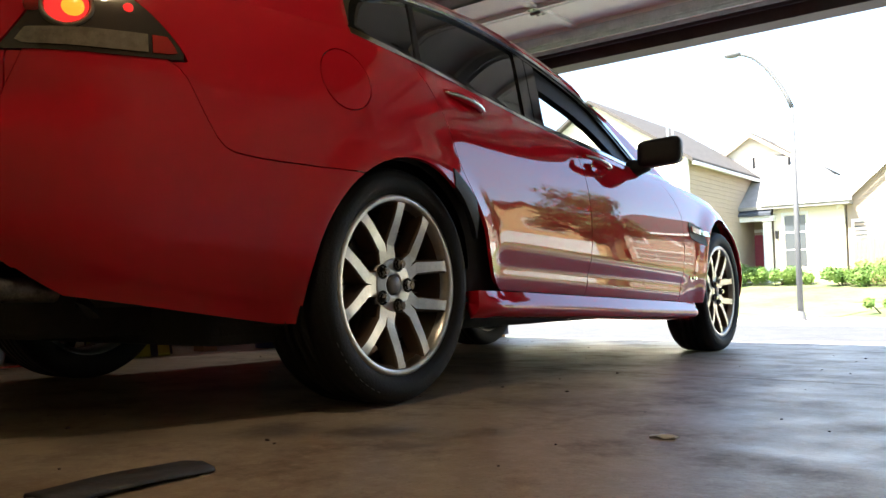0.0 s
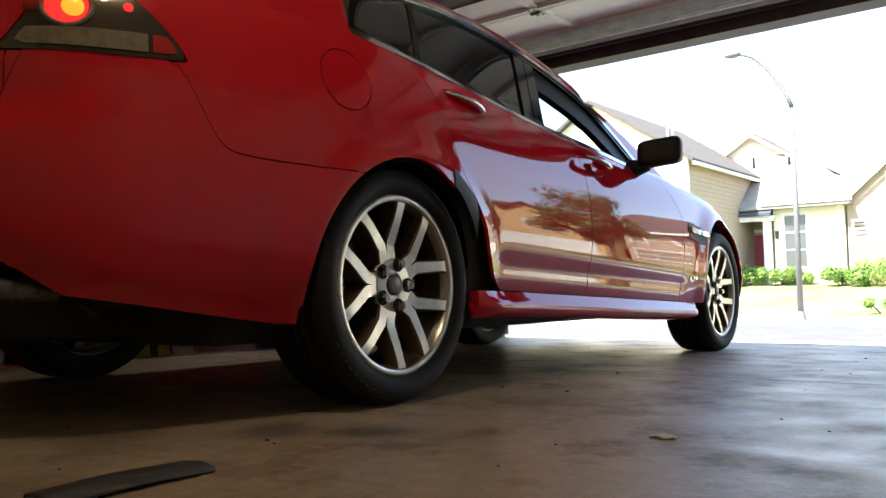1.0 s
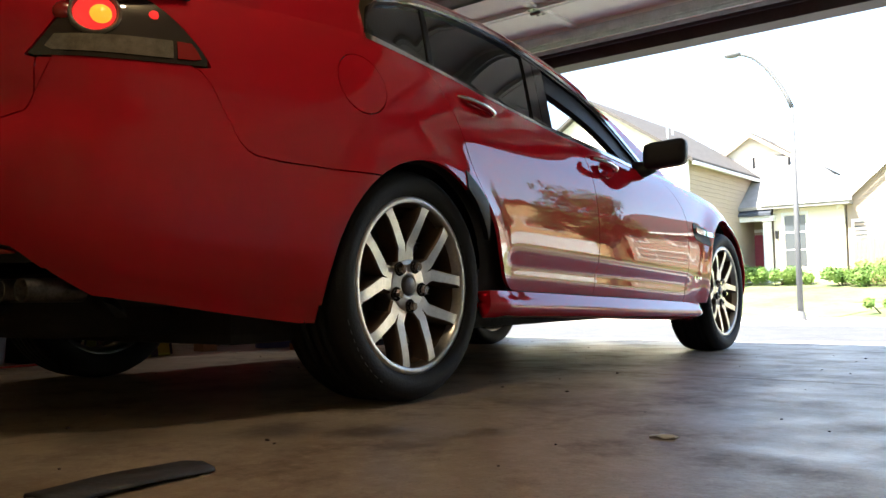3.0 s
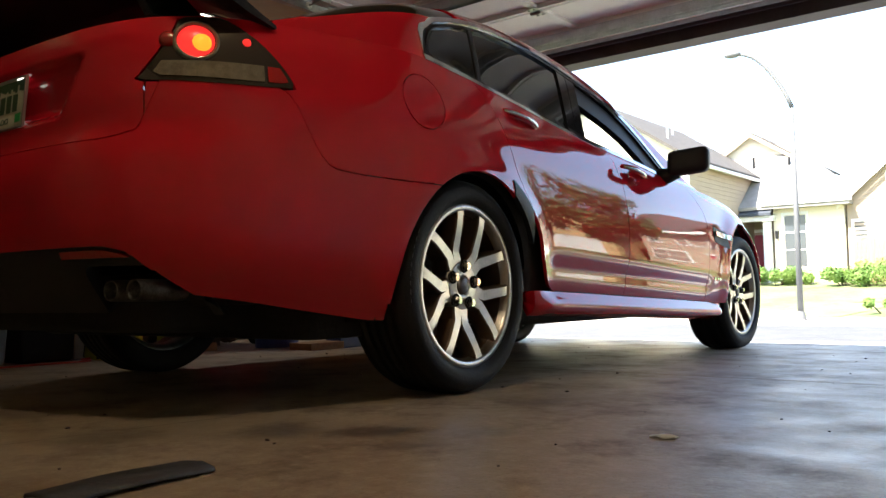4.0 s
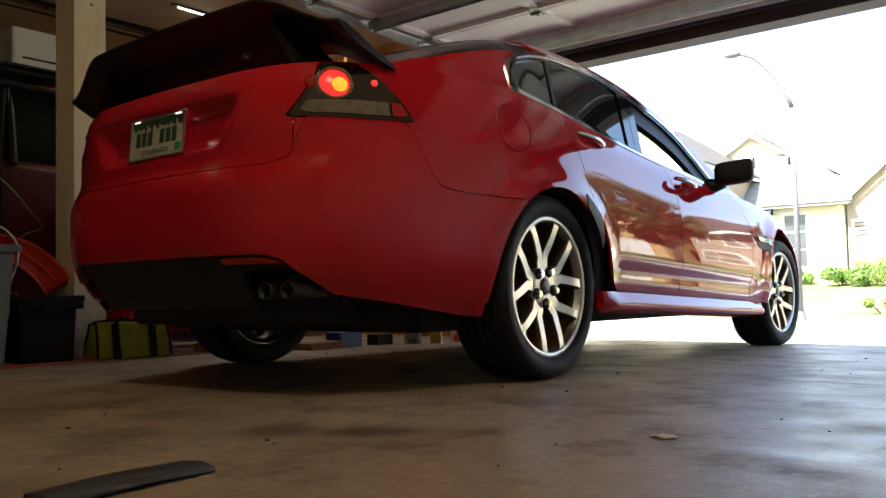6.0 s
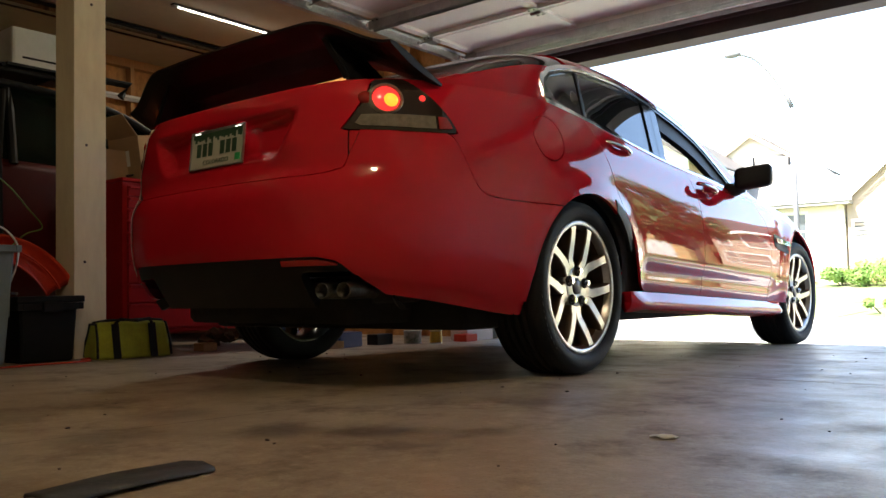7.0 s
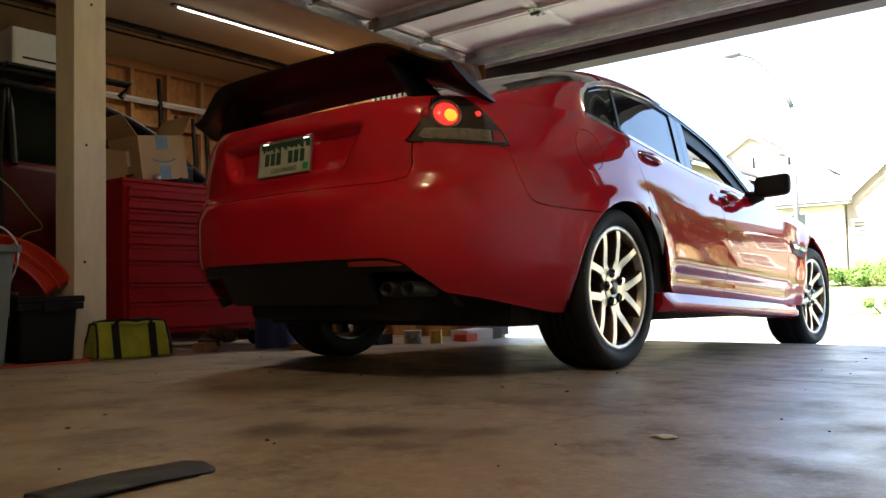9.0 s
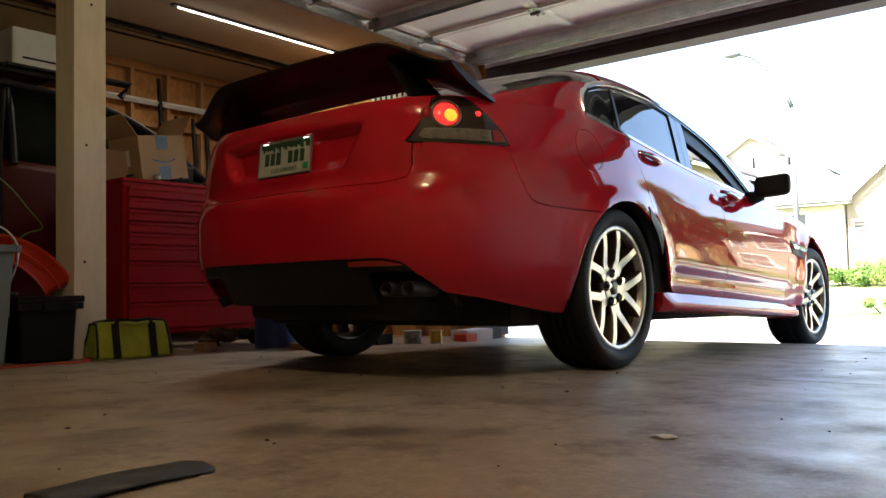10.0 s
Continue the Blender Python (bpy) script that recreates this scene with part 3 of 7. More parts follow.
def house(label, m, w=11, d=10, eave=2.9, ridge=5.2, front_gable=True, storeys=1, wall=None, garage=True):
    """A suburban house facing -y; its own x runs along the front."""
    h = thing("house", label, "house", "houses across the street", m)
    wall = wall or M_SIDING
    x0, x1 = -w / 2, w / 2
    part("wall", lap_wall(x0, x1, 0, 0, eave), wall, h)
    bm = span_box(x0, x1, 0.1, d, 0, eave)
    part("body", bm, wall, h)
    part("roof", gable_prism(x0, x1, 0, d, eave, ridge, 0.45, 0.14, "x"), M_SHINGLE, h)
    for s, xa in ((-1, x0), (1, x1)):
        bm = bmesh.new()
        vs = [bm.verts.new(v) for v in ((xa, 0.1, eave), (xa, d, eave), (xa, d / 2, ridge - 0.02), (xa - s * 0.1, 0.1, eave), (xa - s * 0.1, d, eave), (xa - s * 0.1, d / 2, ridge - 0.02))]
        for f in ((0, 1, 2), (5, 4, 3), (0, 3, 4, 1), (1, 4, 5, 2), (2, 5, 3, 0)):
            bm.faces.new([vs[i] for i in f])
        bmesh.ops.recalc_face_normals(bm, faces=bm.faces[:])
        part("gable_end", bm, wall, h)
    gw = w * 0.52
    gx0, gx1, gy = x0 + 0.1, x0 + 0.1 + gw, -1.4
    rise = (ridge - eave) * 0.72
    part("front_bay", span_box(gx0, gx1, gy + 0.1, 0.3, 0, eave - 0.02), wall, h)
    gm = (gx0 + gx1) / 2
    part("front_gable", lap_wall(gx0, gx1, gy, 0, eave + rise - 0.05, lambda z: (gx0, gx1) if z < eave else (gx0 + (z - eave) * (gw / 2) / rise, gx1 - (z - eave) * (gw / 2) / rise)), wall, h)
    part("roof", gable_prism(gx0, gx1, gy, d / 2, eave, eave + rise, 0.35, 0.13, "y"), M_SHINGLE, h)
    part("fascia", span_box(gx1, x1 + 0.45, -0.50, -0.46, eave - 0.32, eave - 0.12), M_WHITE, h)
    if garage:
        g = part("garage_door", span_box(gm - 2.3, gm + 2.3, gy - 0.03, gy + 0.02, 0.05, 2.15, 0.01), M_WHITE, h, "closed white panel garage door")
        for i in range(4):
            for j in range(4):
                xa, za = gm - 2.22 + i * 1.12, 0.13 + j * 0.5
                part("panel", span_box(xa, xa + 1.08, gy - 0.05, gy - 0.031, za, za + 0.44, 0.008), M_WHITE, g)
        part("trim", span_box(gm - 2.45, gm + 2.45, gy - 0.045, gy - 0.0, 2.16, 2.3), M_WHITE, h)
    if storeys > 1:
        window_unit(h, gm - 0.9, gm + 0.9, eave - 1.5, eave - 0.3, gy, 1, 1)
    dx = (gx1 + x1) / 2
    part("front_door", span_box(gx1 + 0.35, gx1 + 1.25, -0.06, 0.0, 0.15, 2.2, 0.01), M_REDDOOR, h, "dark red entry door")
    part("trim", span_box(gx1 + 0.22, gx1 + 1.38, -0.045, -0.011, 2.21, 2.34), M_WHITE, h)
    window_unit(h, gx1 + 2.0, x1 - 0.6, 0.9, 2.3, 0, 1, 1)
    if storeys > 1:
        window_unit(h, gx1 + 0.8, gx1 + 2.0, eave - 1.6, eave - 0.4, 0, 1, 0)
        window_unit(h, x1 - 1.8, x1 - 0.6, eave - 1.6, eave - 0.4, 0, 1, 0)
    return h


M_GOLD = mat("golden tan siding", (0.62, 0.42, 0.20), 0.85, var=0.08, scale=3)


def far_houses():
    # house with the pale bay and gable end: lap siding, red door, tall window
    h = thing("house", "single-storey tan and cream house with red door", "house", "houses across the street", Matrix.Translation((0, 0, 0)))
    g0 = 0.25
    yf = 33.4
    part("bay_wall", span_box(-8.05, -5.22, yf, yf + 6, g0, 3.75), M_STUCCO, h, "cream stucco bay")
    window_unit(h, -7.62, -6.72, 0.95, 3.20, yf, 1, 2)
    xa, xc, ya, yc, ym = -13.2, -4.9, yf - 0.55, yf + 9.6, yf + 4.6
    V = [(xa, ya, 3.62), (xc, ya, 3.62), (xc, yc, 3.62), (xa, yc, 3.62), (-11.9, ym, 7.1), (-8.6, ym, 7.1)]
    V += [(x, y, z - 0.14) for x, y, z in V[:4]]
    F = [(0, 1, 5, 4), (1, 2, 5), (2, 3, 4, 5), (3, 0, 4), (0, 6, 7, 1), (1, 7, 8, 2), (2, 8, 9, 3), (3, 9, 6, 0), (9, 8, 7, 6)]
    # roof colour raised so that it reads as glaring in the sun
    link_mesh("roof", V, F, M_SHINGLELIT, h, "hipped shingle roof, sunlight put into its colour")
    part("back_body", span_box(-12.8, -8.06, yf + 3.0, yf + 9.4, g0, 3.85), M_SIDING, h)
    part("fascia", span_box(-8.4, -4.8, yf - 0.62, yf - 0.55, 3.62, 3.86, 0.01), M_WHITE, h)
    # gable end wing
    gx0, gx1, gy = -5.15, -1.6, yf + 0.2
    gm = (gx0 + gx1) / 2
    part("gable_wall", lap_wall(gx0, gx1, gy, g0, 5.2, lambda z: (gx0, gx1) if z < 3.7 else (gx0 + (z - 3.7) * 1.775 / 1.6, gx1 - (z - 3.7) * 1.775 / 1.6)), M_SIDING, h)
    part("wing", span_box(gx0, gx1, gy + 0.1, gy + 8, g0, 3.7), M_SIDING, h)
    part("wing_roof", gable_prism(gx0, gx1, gy, gy + 8, 3.75, 5.4, 0.3, 0.13, "y"), M_SHINGLELIT, h)
    for s in (-1, 1):
        V = [(gm, 5.37), (gm + s * 2.1, 3.47)]
        bm = bmesh.new()
        vs = []
        for y in (gy - 0.36, gy - 0.31):
            for (x, z) in V:
                vs += [bm.verts.new((x, y, z)), bm.verts.new((x, y, z - 0.18))]
        for f in ((0, 1, 3, 2), (4, 6, 7, 5), (0, 2, 6, 4), (1, 5, 7, 3), (0, 4, 5, 1), (2, 3, 7, 6)):
            bm.faces.new([vs[i] for i in f])
        bmesh.ops.recalc_face_normals(bm, faces=bm.faces[:])
        part("rake_board", bm, M_WHITE, h)
    V, F = lathe([(0.0, 0.0), (0.24, 0.0), (0.30, 0.03), (0.30, 0.06)], 24)
    vent = link_mesh("gable_vent", [(gm + 0.0 + y, gy - 0.04 - x, 4.55 + z * 1.3) for x, y, z in V], F, M_WHITE, h, "oval white gable vent")
    window_unit(h, gx0 + 0.25, gx0 + 0.75, 1.2, 2.75, gy, 0, 1)
    window_unit(h, gx0 + 2.3, gx0 + 3.2, 1.0, 2.4, gy, 0, 1)
    # recessed entry with porch post
    part("entry_wall", span_box(-10.4, -8.06, yf + 1.6, yf + 3, g0, 3.6), M_SIDING, h)
    part("front_door", span_box(-9.55, -8.75, yf + 1.54, yf + 1.6, g0 + 0.12, 2.5, 0.01), M_REDDOOR, h, "dark red entry door")
    for xa in (-9.72, -8.74):
        part("door_trim", span_box(xa, xa + 0.16, yf + 1.55, yf + 1.599, g0 + 0.1, 2.62), M_WHITE, h)
    part("door_trim", span_box(-9.72, -8.58, yf + 1.55, yf + 1.599, 2.622, 2.76), M_WHITE, h)
    part("porch_post", span_box(-8.42, -8.12, yf - 0.35, yf - 0.06, g0, 3.0, 0.015), M_WHITE, h)
    part("porch_beam", span_box(-11.6, -7.95, yf - 0.45, yf - 0.02, 3.0, 3.22, 0.01), M_WHITE, h)
    part("porch_floor", span_box(-10.6, -8.0, yf - 0.5, yf + 1.6, g0 - 0.1, g0 + 0.1), M_DRIVE, h)
    part("wall_lantern", span_box(-7.98, -7.86, yf - 0.12, yf - 0.001, 2.2, 2.55, 0.02), M_BLACK, h)
    V = [(-12.2, yf - 0.6, 3.22), (-8.0, yf - 0.6, 3.22), (-8.0, yf - 0.6, 3.34), (-12.2, yf - 0.6, 3.34), (-12.2, yf + 1.6, 4.9), (-8.0, yf + 1.6, 4.9), (-8.0, yf + 1.6, 5.02), (-12.2, yf + 1.6, 5.02)]
    F = [(0, 1, 2, 3), (3, 2, 6, 7), (4, 7, 6, 5), (0, 4, 5, 1), (0, 3, 7, 4), (1, 5, 6, 2)]
    link_mesh("porch_roof", V, F, M_SLATE, h, "dark shingled porch roof")
    for x, y, z in ((-9.6, yf + 2.6, 5.9), (-8.0, yf + 2.6, 5.75)):
        vv, ff = tube([(x, y, z - 1), (x, y, z + 0.35)], 0.06)
        link_mesh("vent_pipe", vv, ff, M_BLACK, h)
    # upper gable at the back of the same house
    ux0, ux1, uy = -12.2, -7.7, 37.0
    part("upper_wall", lap_wall(ux0, ux1, uy, 5.2, 7.45, lambda z: (ux0, ux1) if z < 6.0 else (ux0 + (z - 6.0) * 2.25 / 1.5, ux1 - (z - 6.0) * 2.25 / 1.5)), M_STUCCO, h, "cream upper gable")
    part("upper_body", span_box(ux0, ux1, uy + 0.1, uy + 6, 3.9, 5.98), M_STUCCO, h)
    part("upper_roof", gable_prism(ux0, ux1, uy, uy + 6, 6.02, 7.5, 0.3, 0.13, "y"), M_SHINGLE, h, "grey shingle upper roof")
    for s in (-1, 1):
        um = (ux0 + ux1) / 2
        bm = bmesh.new()
        vs = []
        for y in (uy - 0.36, uy - 0.31):
            for x, z in ((um, 7.56), (um + s * 2.55, 5.88)):
                vs += [bm.verts.new((x, y, z)), bm.verts.new((x, y, z - 0.2))]
        for f in ((0, 1, 3, 2), (4, 6, 7, 5), (0, 2, 6, 4), (1, 5, 7, 3), (0, 4, 5, 1), (2, 3, 7, 6)):
            bm.faces.new([vs[i] for i in f])
        bmesh.ops.recalc_face_normals(bm, faces=bm.faces[:])
        part("rake_board", bm, M_SIDING, h, "tan rake board")
    # two-storey neighbour
    h2 = thing("house", "two-storey tan house with grey shingle roof", "house", "houses across the street")
    xb, y1, y2, ze = -9.4, 27.2, 36.5, 5.25
    part("body", span_box(xb - 8.0, xb - 0.02, y1 + 0.1, y2, 0.1, ze), M_SIDING, h2)
    bm = lap_wall(-y2, -y1 - 0.0, 0, 0.1, ze)
    bm.transform(Matrix.Translation((xb, 0, 0)) @ Matrix.Rotation(radians(90), 4, "Z") @ Matrix.Diagonal((-1, 1, 1, 1)))
    bmesh.ops.reverse_faces(bm, faces=bm.faces[:])
    part("side_wall", bm, M_SIDING, h2)
    apex = ze + 2.7
    part("front_wall", lap_wall(xb - 8.0, xb - 0.01, y1, 0.1, apex - 0.1, lambda z: (xb - 8.0, xb - 0.01) if z < ze else (xb - 8.0 + (z - ze) * 4 / 2.7, xb - (z - ze) * 4 / 2.7)), M_STUCCO, h2, "cream front gable")
    part("roof", gable_prism(xb - 8.0, xb, y1, y2, ze, apex, 0.35, 0.15, "y"), M_SHINGLE, h2)
    part("corner_board", span_box(xb - 0.12, xb + 0.03, y1 - 0.04, y1 + 0.10, 0.1, ze), M_WHITE, h2)
    part("gutter", span_box(xb + 0.30, xb + 0.42, y1 - 0.3, y2 + 0.3, ze - 0.33, ze - 0.2, 0.02), M_WHITE, h2)
    for k, yy in enumerate((y1 + 2, y1 + 5)):
        vv, ff = tube([(xb - 1.6 - k, yy, ze + 0.7), (xb - 1.6 - k, yy, ze + 1.75 + 0.5 * k)], 0.06)
        link_mesh("vent_pipe", vv, ff, M_STEEL, h2)
    # the row that shows in the paintwork
    a = house("two-storey tan house with white garage door", pose(8.0, 33.0, 0.3), 11, 9, 4.9, 7.2, storeys=2)
    house("two-storey golden tan house with gabled garage", pose(20.0, 31.5, 0.3, 0, 0, -4), 11, 9, 4.7, 7.2, storeys=2, wall=M_GOLD)
    house("two-storey tan house beside a tree", pose(34, 29.0, 0.3, 0, 0, -14), 11, 9, 4.9, 7.3, storeys=2)
    house("cream house at the end of the row", pose(47, 24.0, 0.3, 0, 0, -24), 12, 9, 3.0, 5.6, wall=M_STUCCO)
    house("tan house further down the street", pose(-24, 33.0, 0.3), 11, 9, 4.9, 7.2, storeys=2)


def street_lamp():
    s = thing("street_lamp", "tall galvanised street lamp with a curved arm", "street lamp", m=Matrix.Translation((-3.52, 19.77, -0.71)))
    V, F = tube([(0, 0, 0.1), (0, 0, 5.87)], [0.085, 0.05], 12)
    link_mesh("pole", V, F, M_POLE, s, smooth=True)
    pts = [(-1.30 * (t ** 1.1), -0.2 * t, 5.80 + 1.66 * math.sin(t * 1.52) ** 0.92) for t in [i / 12 for i in range(13)]]
    V, F = tube(pts, [0.065 - 0.015 * i / 12 for i in range(13)], 10)
    link_mesh("arm", V, F, M_POLE, s, smooth=True)
    bm = bmesh.new()
    bmesh.ops.create_uvsphere(bm, u_segments=16, v_segments=8, radius=1, matrix=Matrix.Translation((-1.46, -0.22, 7.47)) @ Matrix.Diagonal((0.24, 0.14, 0.09, 1)))
    part("luminaire", bm, M_POLE, s, smooth=True)
    part("base_plate", box_bm(0.3, 0.3, 0.04, 0.005), M_POLE, s)
    part("base_cover", cyl_bm(0.14, 0.10, 0.22, 16, Matrix.Translation((0, 0, 0.04))), M_POLE, s)


def leaf_cloud(name, blobs, count, size, material, parent, seed, flat=0.5):
    """A crown of many small leaf quads on the shells of several lobes."""
    rnd = random.Random(seed)
    V, F = [], []
    for _ in range(count):
        cx, cy, cz, r = rnd.choice(blobs)
        d = Vector((rnd.gauss(0, 1), rnd.gauss(0, 1), rnd.gauss(0, 1))).normalized()
        p = Vector((cx, cy, cz)) + d * r * (rnd.random() ** 0.4) * (0.85 + 0.3 * noise.noise(d * 2 + Vector((cx, cy, cz))))
        p.z = cz + (p.z - cz) * 0.85
        n = (d + Vector((rnd.gauss(0, .6), rnd.gauss(0, .6), rnd.gauss(0, .6)))).normalized()
        u = n.orthogonal().normalized()
        w = n.cross(u)
        a = rnd.random() * 6.28
        u, w = math.cos(a) * u + math.sin(a) * w, math.cos(a) * w - math.sin(a) * u
        s = size * (0.6 + 0.8 * rnd.random())
        i = len(V)
        V += [p - u * s, p + w * s * flat + n * s * 0.15, p + u * s, p - w * s * flat + n * s * 0.15]
        F.append((i, i + 1, i + 2, i + 3))
    return link_mesh(name, V, F, material, parent)


def shrubs():
    rnd = random.Random(4)
    for x, y, w, hgt, n in ((-8.3, 30.6, 0.9, 0.95, 4), (-7.2, 30.4, 1.2, 0.85, 5), (-6.4, 30.6, 0.9, 0.75, 4), (-4.5, 29.8, 1.0, 0.8, 5), (-3.55, 29.6, 1.1, 1.1, 6), (-2.6, 29.4, 1.0, 0.9, 5), (-1.9, 22.2, 1.0, 0.5, 4), (-9.6, 30.6, 0.8, 0.8, 4)):
        z = gz(x, y)
        s = thing("shrub", "rounded sunlit green garden shrub on the lawn", "shrub", "garden shrubs", Matrix.Translation((x, y, z)))
        blobs = [(rnd.uniform(-w, w) * 0.6, rnd.uniform(-.4, .4), hgt * rnd.uniform(0.3, 0.62), hgt * rnd.uniform(0.35, 0.55)) for _ in range(n + 2)]
        leaf_cloud("foliage", blobs, 4200, 0.045, M_LEAF, s, int(x * 10) + 200)
        for k in range(4):
            b = blobs[k]
            V, F = tube([(b[0] * .3, b[1] * .3, -0.02), (b[0] * .7, b[1] * .7, b[2] * .6), b[:3]], [0.025, 0.015, 0.006], 6)
            link_mesh("stem", V, F, M_BARK, s)


def tree(x, y, hgt, seed, spread=2.6):
    rnd = random.Random(seed)
    t = thing("tree", "leafy green street tree with spreading crown", "tree", "street trees", Matrix.Translation((x, y, gz(x, y))))
    V, F = tube([(0, 0, -0.1), (0.05, 0, hgt * 0.2), (-0.05, 0.05, hgt * 0.45), (0.1, 0, hgt * 0.75)], [0.2, 0.15, 0.11, 0.04], 10)
    trunk = link_mesh("trunk", V, F, M_BARK, t, smooth=True)
    blobs = []
    for k in range(14):
        a, r, z = k * 2.4, spread * math.sqrt(rnd.random()) * 0.8, hgt * rnd.uniform(0.38, 0.92)
        r *= 1.15 - abs(z / hgt - 0.6) * 1.2
        p = (r * math.cos(a), r * math.sin(a), z)
        blobs.append((*p, hgt * rnd.uniform(0.12, 0.19)))
        V, F = tube([(0, 0, z * 0.55), (p[0] * .5, p[1] * .5, z * 0.8), p], [0.06, 0.04, 0.015], 6)
        link_mesh("limb", V, F, M_BARK, trunk)
    leaf_cloud("crown", blobs, 9000, 0.11, M_LEAFDARK, t, seed)


def fence():
    f = thing("fence", "weathered cedar picket fence beside the house", "fence")
    sh = None
    for k in range(30):
        x = -4.35 + k * 0.152
        y = 30.9 - k * 0.02
        if sh is None:
            bm = span_box(-0.07, 0.07, -0.01, 0.01, 0, 1.75)
            for v in bm.verts:
                if v.co.z > 1 and abs(v.co.x) > 0.06:
                    v.co.z -= 0.05
            ob = part("picket", bm, M_FENCE, f)
            sh = ob.data
        else:
            ob = new("picket", sh)
            ob.parent = f
        ob.location = (x, y, gz(x, y) - 0.02 + 0.03 * math.sin(k * 2.1))
    for z in (0.4, 1.35):
        part("rail", span_box(-4.4, 0.15, 30.93, 30.97, 0.22 + z, 0.31 + z), M_FENCE, f)


structure()
overhead_door()
post()
shop_light()
outside()
far_houses()
street_lamp()
shrubs()
fence()
tree(11.2, 24.0, 7.2, 11, 3.2)
tree(30.5, 22.5, 7.0, 12)
tree(-17.0, 24.0, 6.5, 13)


# ---- the red sedan: x to its right, y forward, origin on the ground under the rear axle ----
PLAN = [(0, -1.205), (0.25, -1.198), (0.45, -1.175), (0.61, -1.11), (0.725, -1.00), (0.80, -0.85), (0.842, -0.68), (0.880, -0.49), (0.915, -0.25), (0.935, 0.0),
        (0.94, 0.4), (0.945, 0.9), (0.95, 1.5), (0.945, 2.1), (0.94, 2.6), (0.93, 2.95), (0.90, 3.25), (0.82, 3.5), (0.66, 3.70), (0.36, 3.83), (0, 3.87)]
_len = [0.0]
for _a, _b in zip(PLAN, PLAN[1:]):
    _len.append(_len[-1] + math.hypot(_b[0] - _a[0], _b[1] - _a[1]))
S_MAX = _len[-1]
plan_x, plan_y = spl([(s, p[0]) for s, p in zip(_len, PLAN)]), spl([(s, p[1]) for s, p in zip(_len, PLAN)])
SHOULDER = spl([(-1.2, 1.118), (-1.0, 1.128), (-0.7, 1.142), (-0.4, 1.148), (-0.2, 1.143), (0.0, 1.115), (0.28, 1.080), (0.87, 1.010), (1.53, 0.955), (1.9, 0.925), (2.3, 0.905), (2.8, 0.865), (3.3, 0.78), (3.6, 0.70), (3.87, 0.62)])
BOTTOM = spl([(-1.2, 0.275), (-0.9, 0.268), (-0.42, 0.242), (0.38, 0.235), (1.0, 0.21), (2.45, 0.155), (3.2, 0.16), (3.87, 0.17)])
SIDE_OFF = spl([(0, -0.065), (0.1, -0.030), (0.2, -0.006), (0.28, 0.001), (0.4, 0.005), (0.5, 0.003), (0.62, -0.005), (0.74, -0.018), (0.85, -0.040), (0.93, -0.060), (1.0, -0.088)])
REAR_OFF = spl([(0, -0.15), (0.12, -0.075), (0.25, -0.02), (0.42, 0.0), (0.53, -0.006), (0.575, -0.025), (0.61, -0.046), (0.75, -0.05), (0.88, -0.06), (0.95, -0.068), (1.0, -0.088)])
ROOF = spl([(-0.72, 1.168), (-0.53, 1.258), (-0.34, 1.350), (-0.1, 1.442), (0.19, 1.512), (0.52, 1.553), (0.87, 1.563), (1.25, 1.518), (1.6, 1.410), (1.9, 1.272), (2.15, 1.110), (2.36, 0.950)])
DLO_TOP = spl([(-0.165, 1.12), (-0.14, 1.215), (-0.083, 1.278), (0.025, 1.322), (0.19, 1.361), (0.49, 1.388), (0.84, 1.378), (1.19, 1.317), (1.557, 1.206), (1.837, 1.056), (1.955, 0.982), (2.0, 0.952)])
WB, R_TYRE = 2.915, 0.340
HUB_Z = 0.342


def smooth01(t):
    t = min(max(t, 0.0), 1.0)
    return t * t * (3 - 2 * t)


def body_point(s, t):
    x, y = plan_x(s), plan_y(s)
    e = 0.01
    dx, dy = plan_x(min(s + e, S_MAX)) - plan_x(max(s - e, 0)), plan_y(min(s + e, S_MAX)) - plan_y(max(s - e, 0))
    L = math.hypot(dx, dy)
    nx, ny = dy / L, -dx / L
    zb, zt = BOTTOM(y), SHOULDER(y)
    z = zb + t * (zt - zb)
    wr = ny * ny if y < 0.5 else 0.0
    off = SIDE_OFF(t) * (1 - wr) + REAR_OFF(t) * wr
    if y > 3.0:
        off = SIDE_OFF(t) * 1.2
    # flared arches
    for yc, amp in ((0.0, 0.020), (WB, 0.020)):
        r = math.hypot(y - yc, z - HUB_Z)
        off += amp * math.exp(-((r - 0.40) / 0.075) ** 2) * (0.0 if z > 0.95 else 1.0) * (1 - wr)
    # haunch above the rear wheel, waist on the doors
    off += 0.012 * math.exp(-((y - 0.15) / 0.5) ** 2 - ((z - 0.92) / 0.16) ** 2) * (1 - wr)
    # character line low on the doors
    zc = 0.46 - 0.045 * (y - 0.4)
    off -= 0.010 * math.exp(-((z - zc + 0.035) / 0.04) ** 2) * smooth01((y - 0.40) / 0.15) * smooth01((2.35 - y) / 0.15)
    px, py = x + nx * off, y + ny * off
    # number plate recess
    if y < -0.9:
        hw = 0.330 + (z - 0.85) * 0.50
        inx = smooth01((hw - abs(px)) / 0.03)
        inz = smooth01((z - 0.845) / 0.05) * smooth01((1.026 - z) / 0.014)
        py += 0.055 * inx * inz
    return (px, py, z)


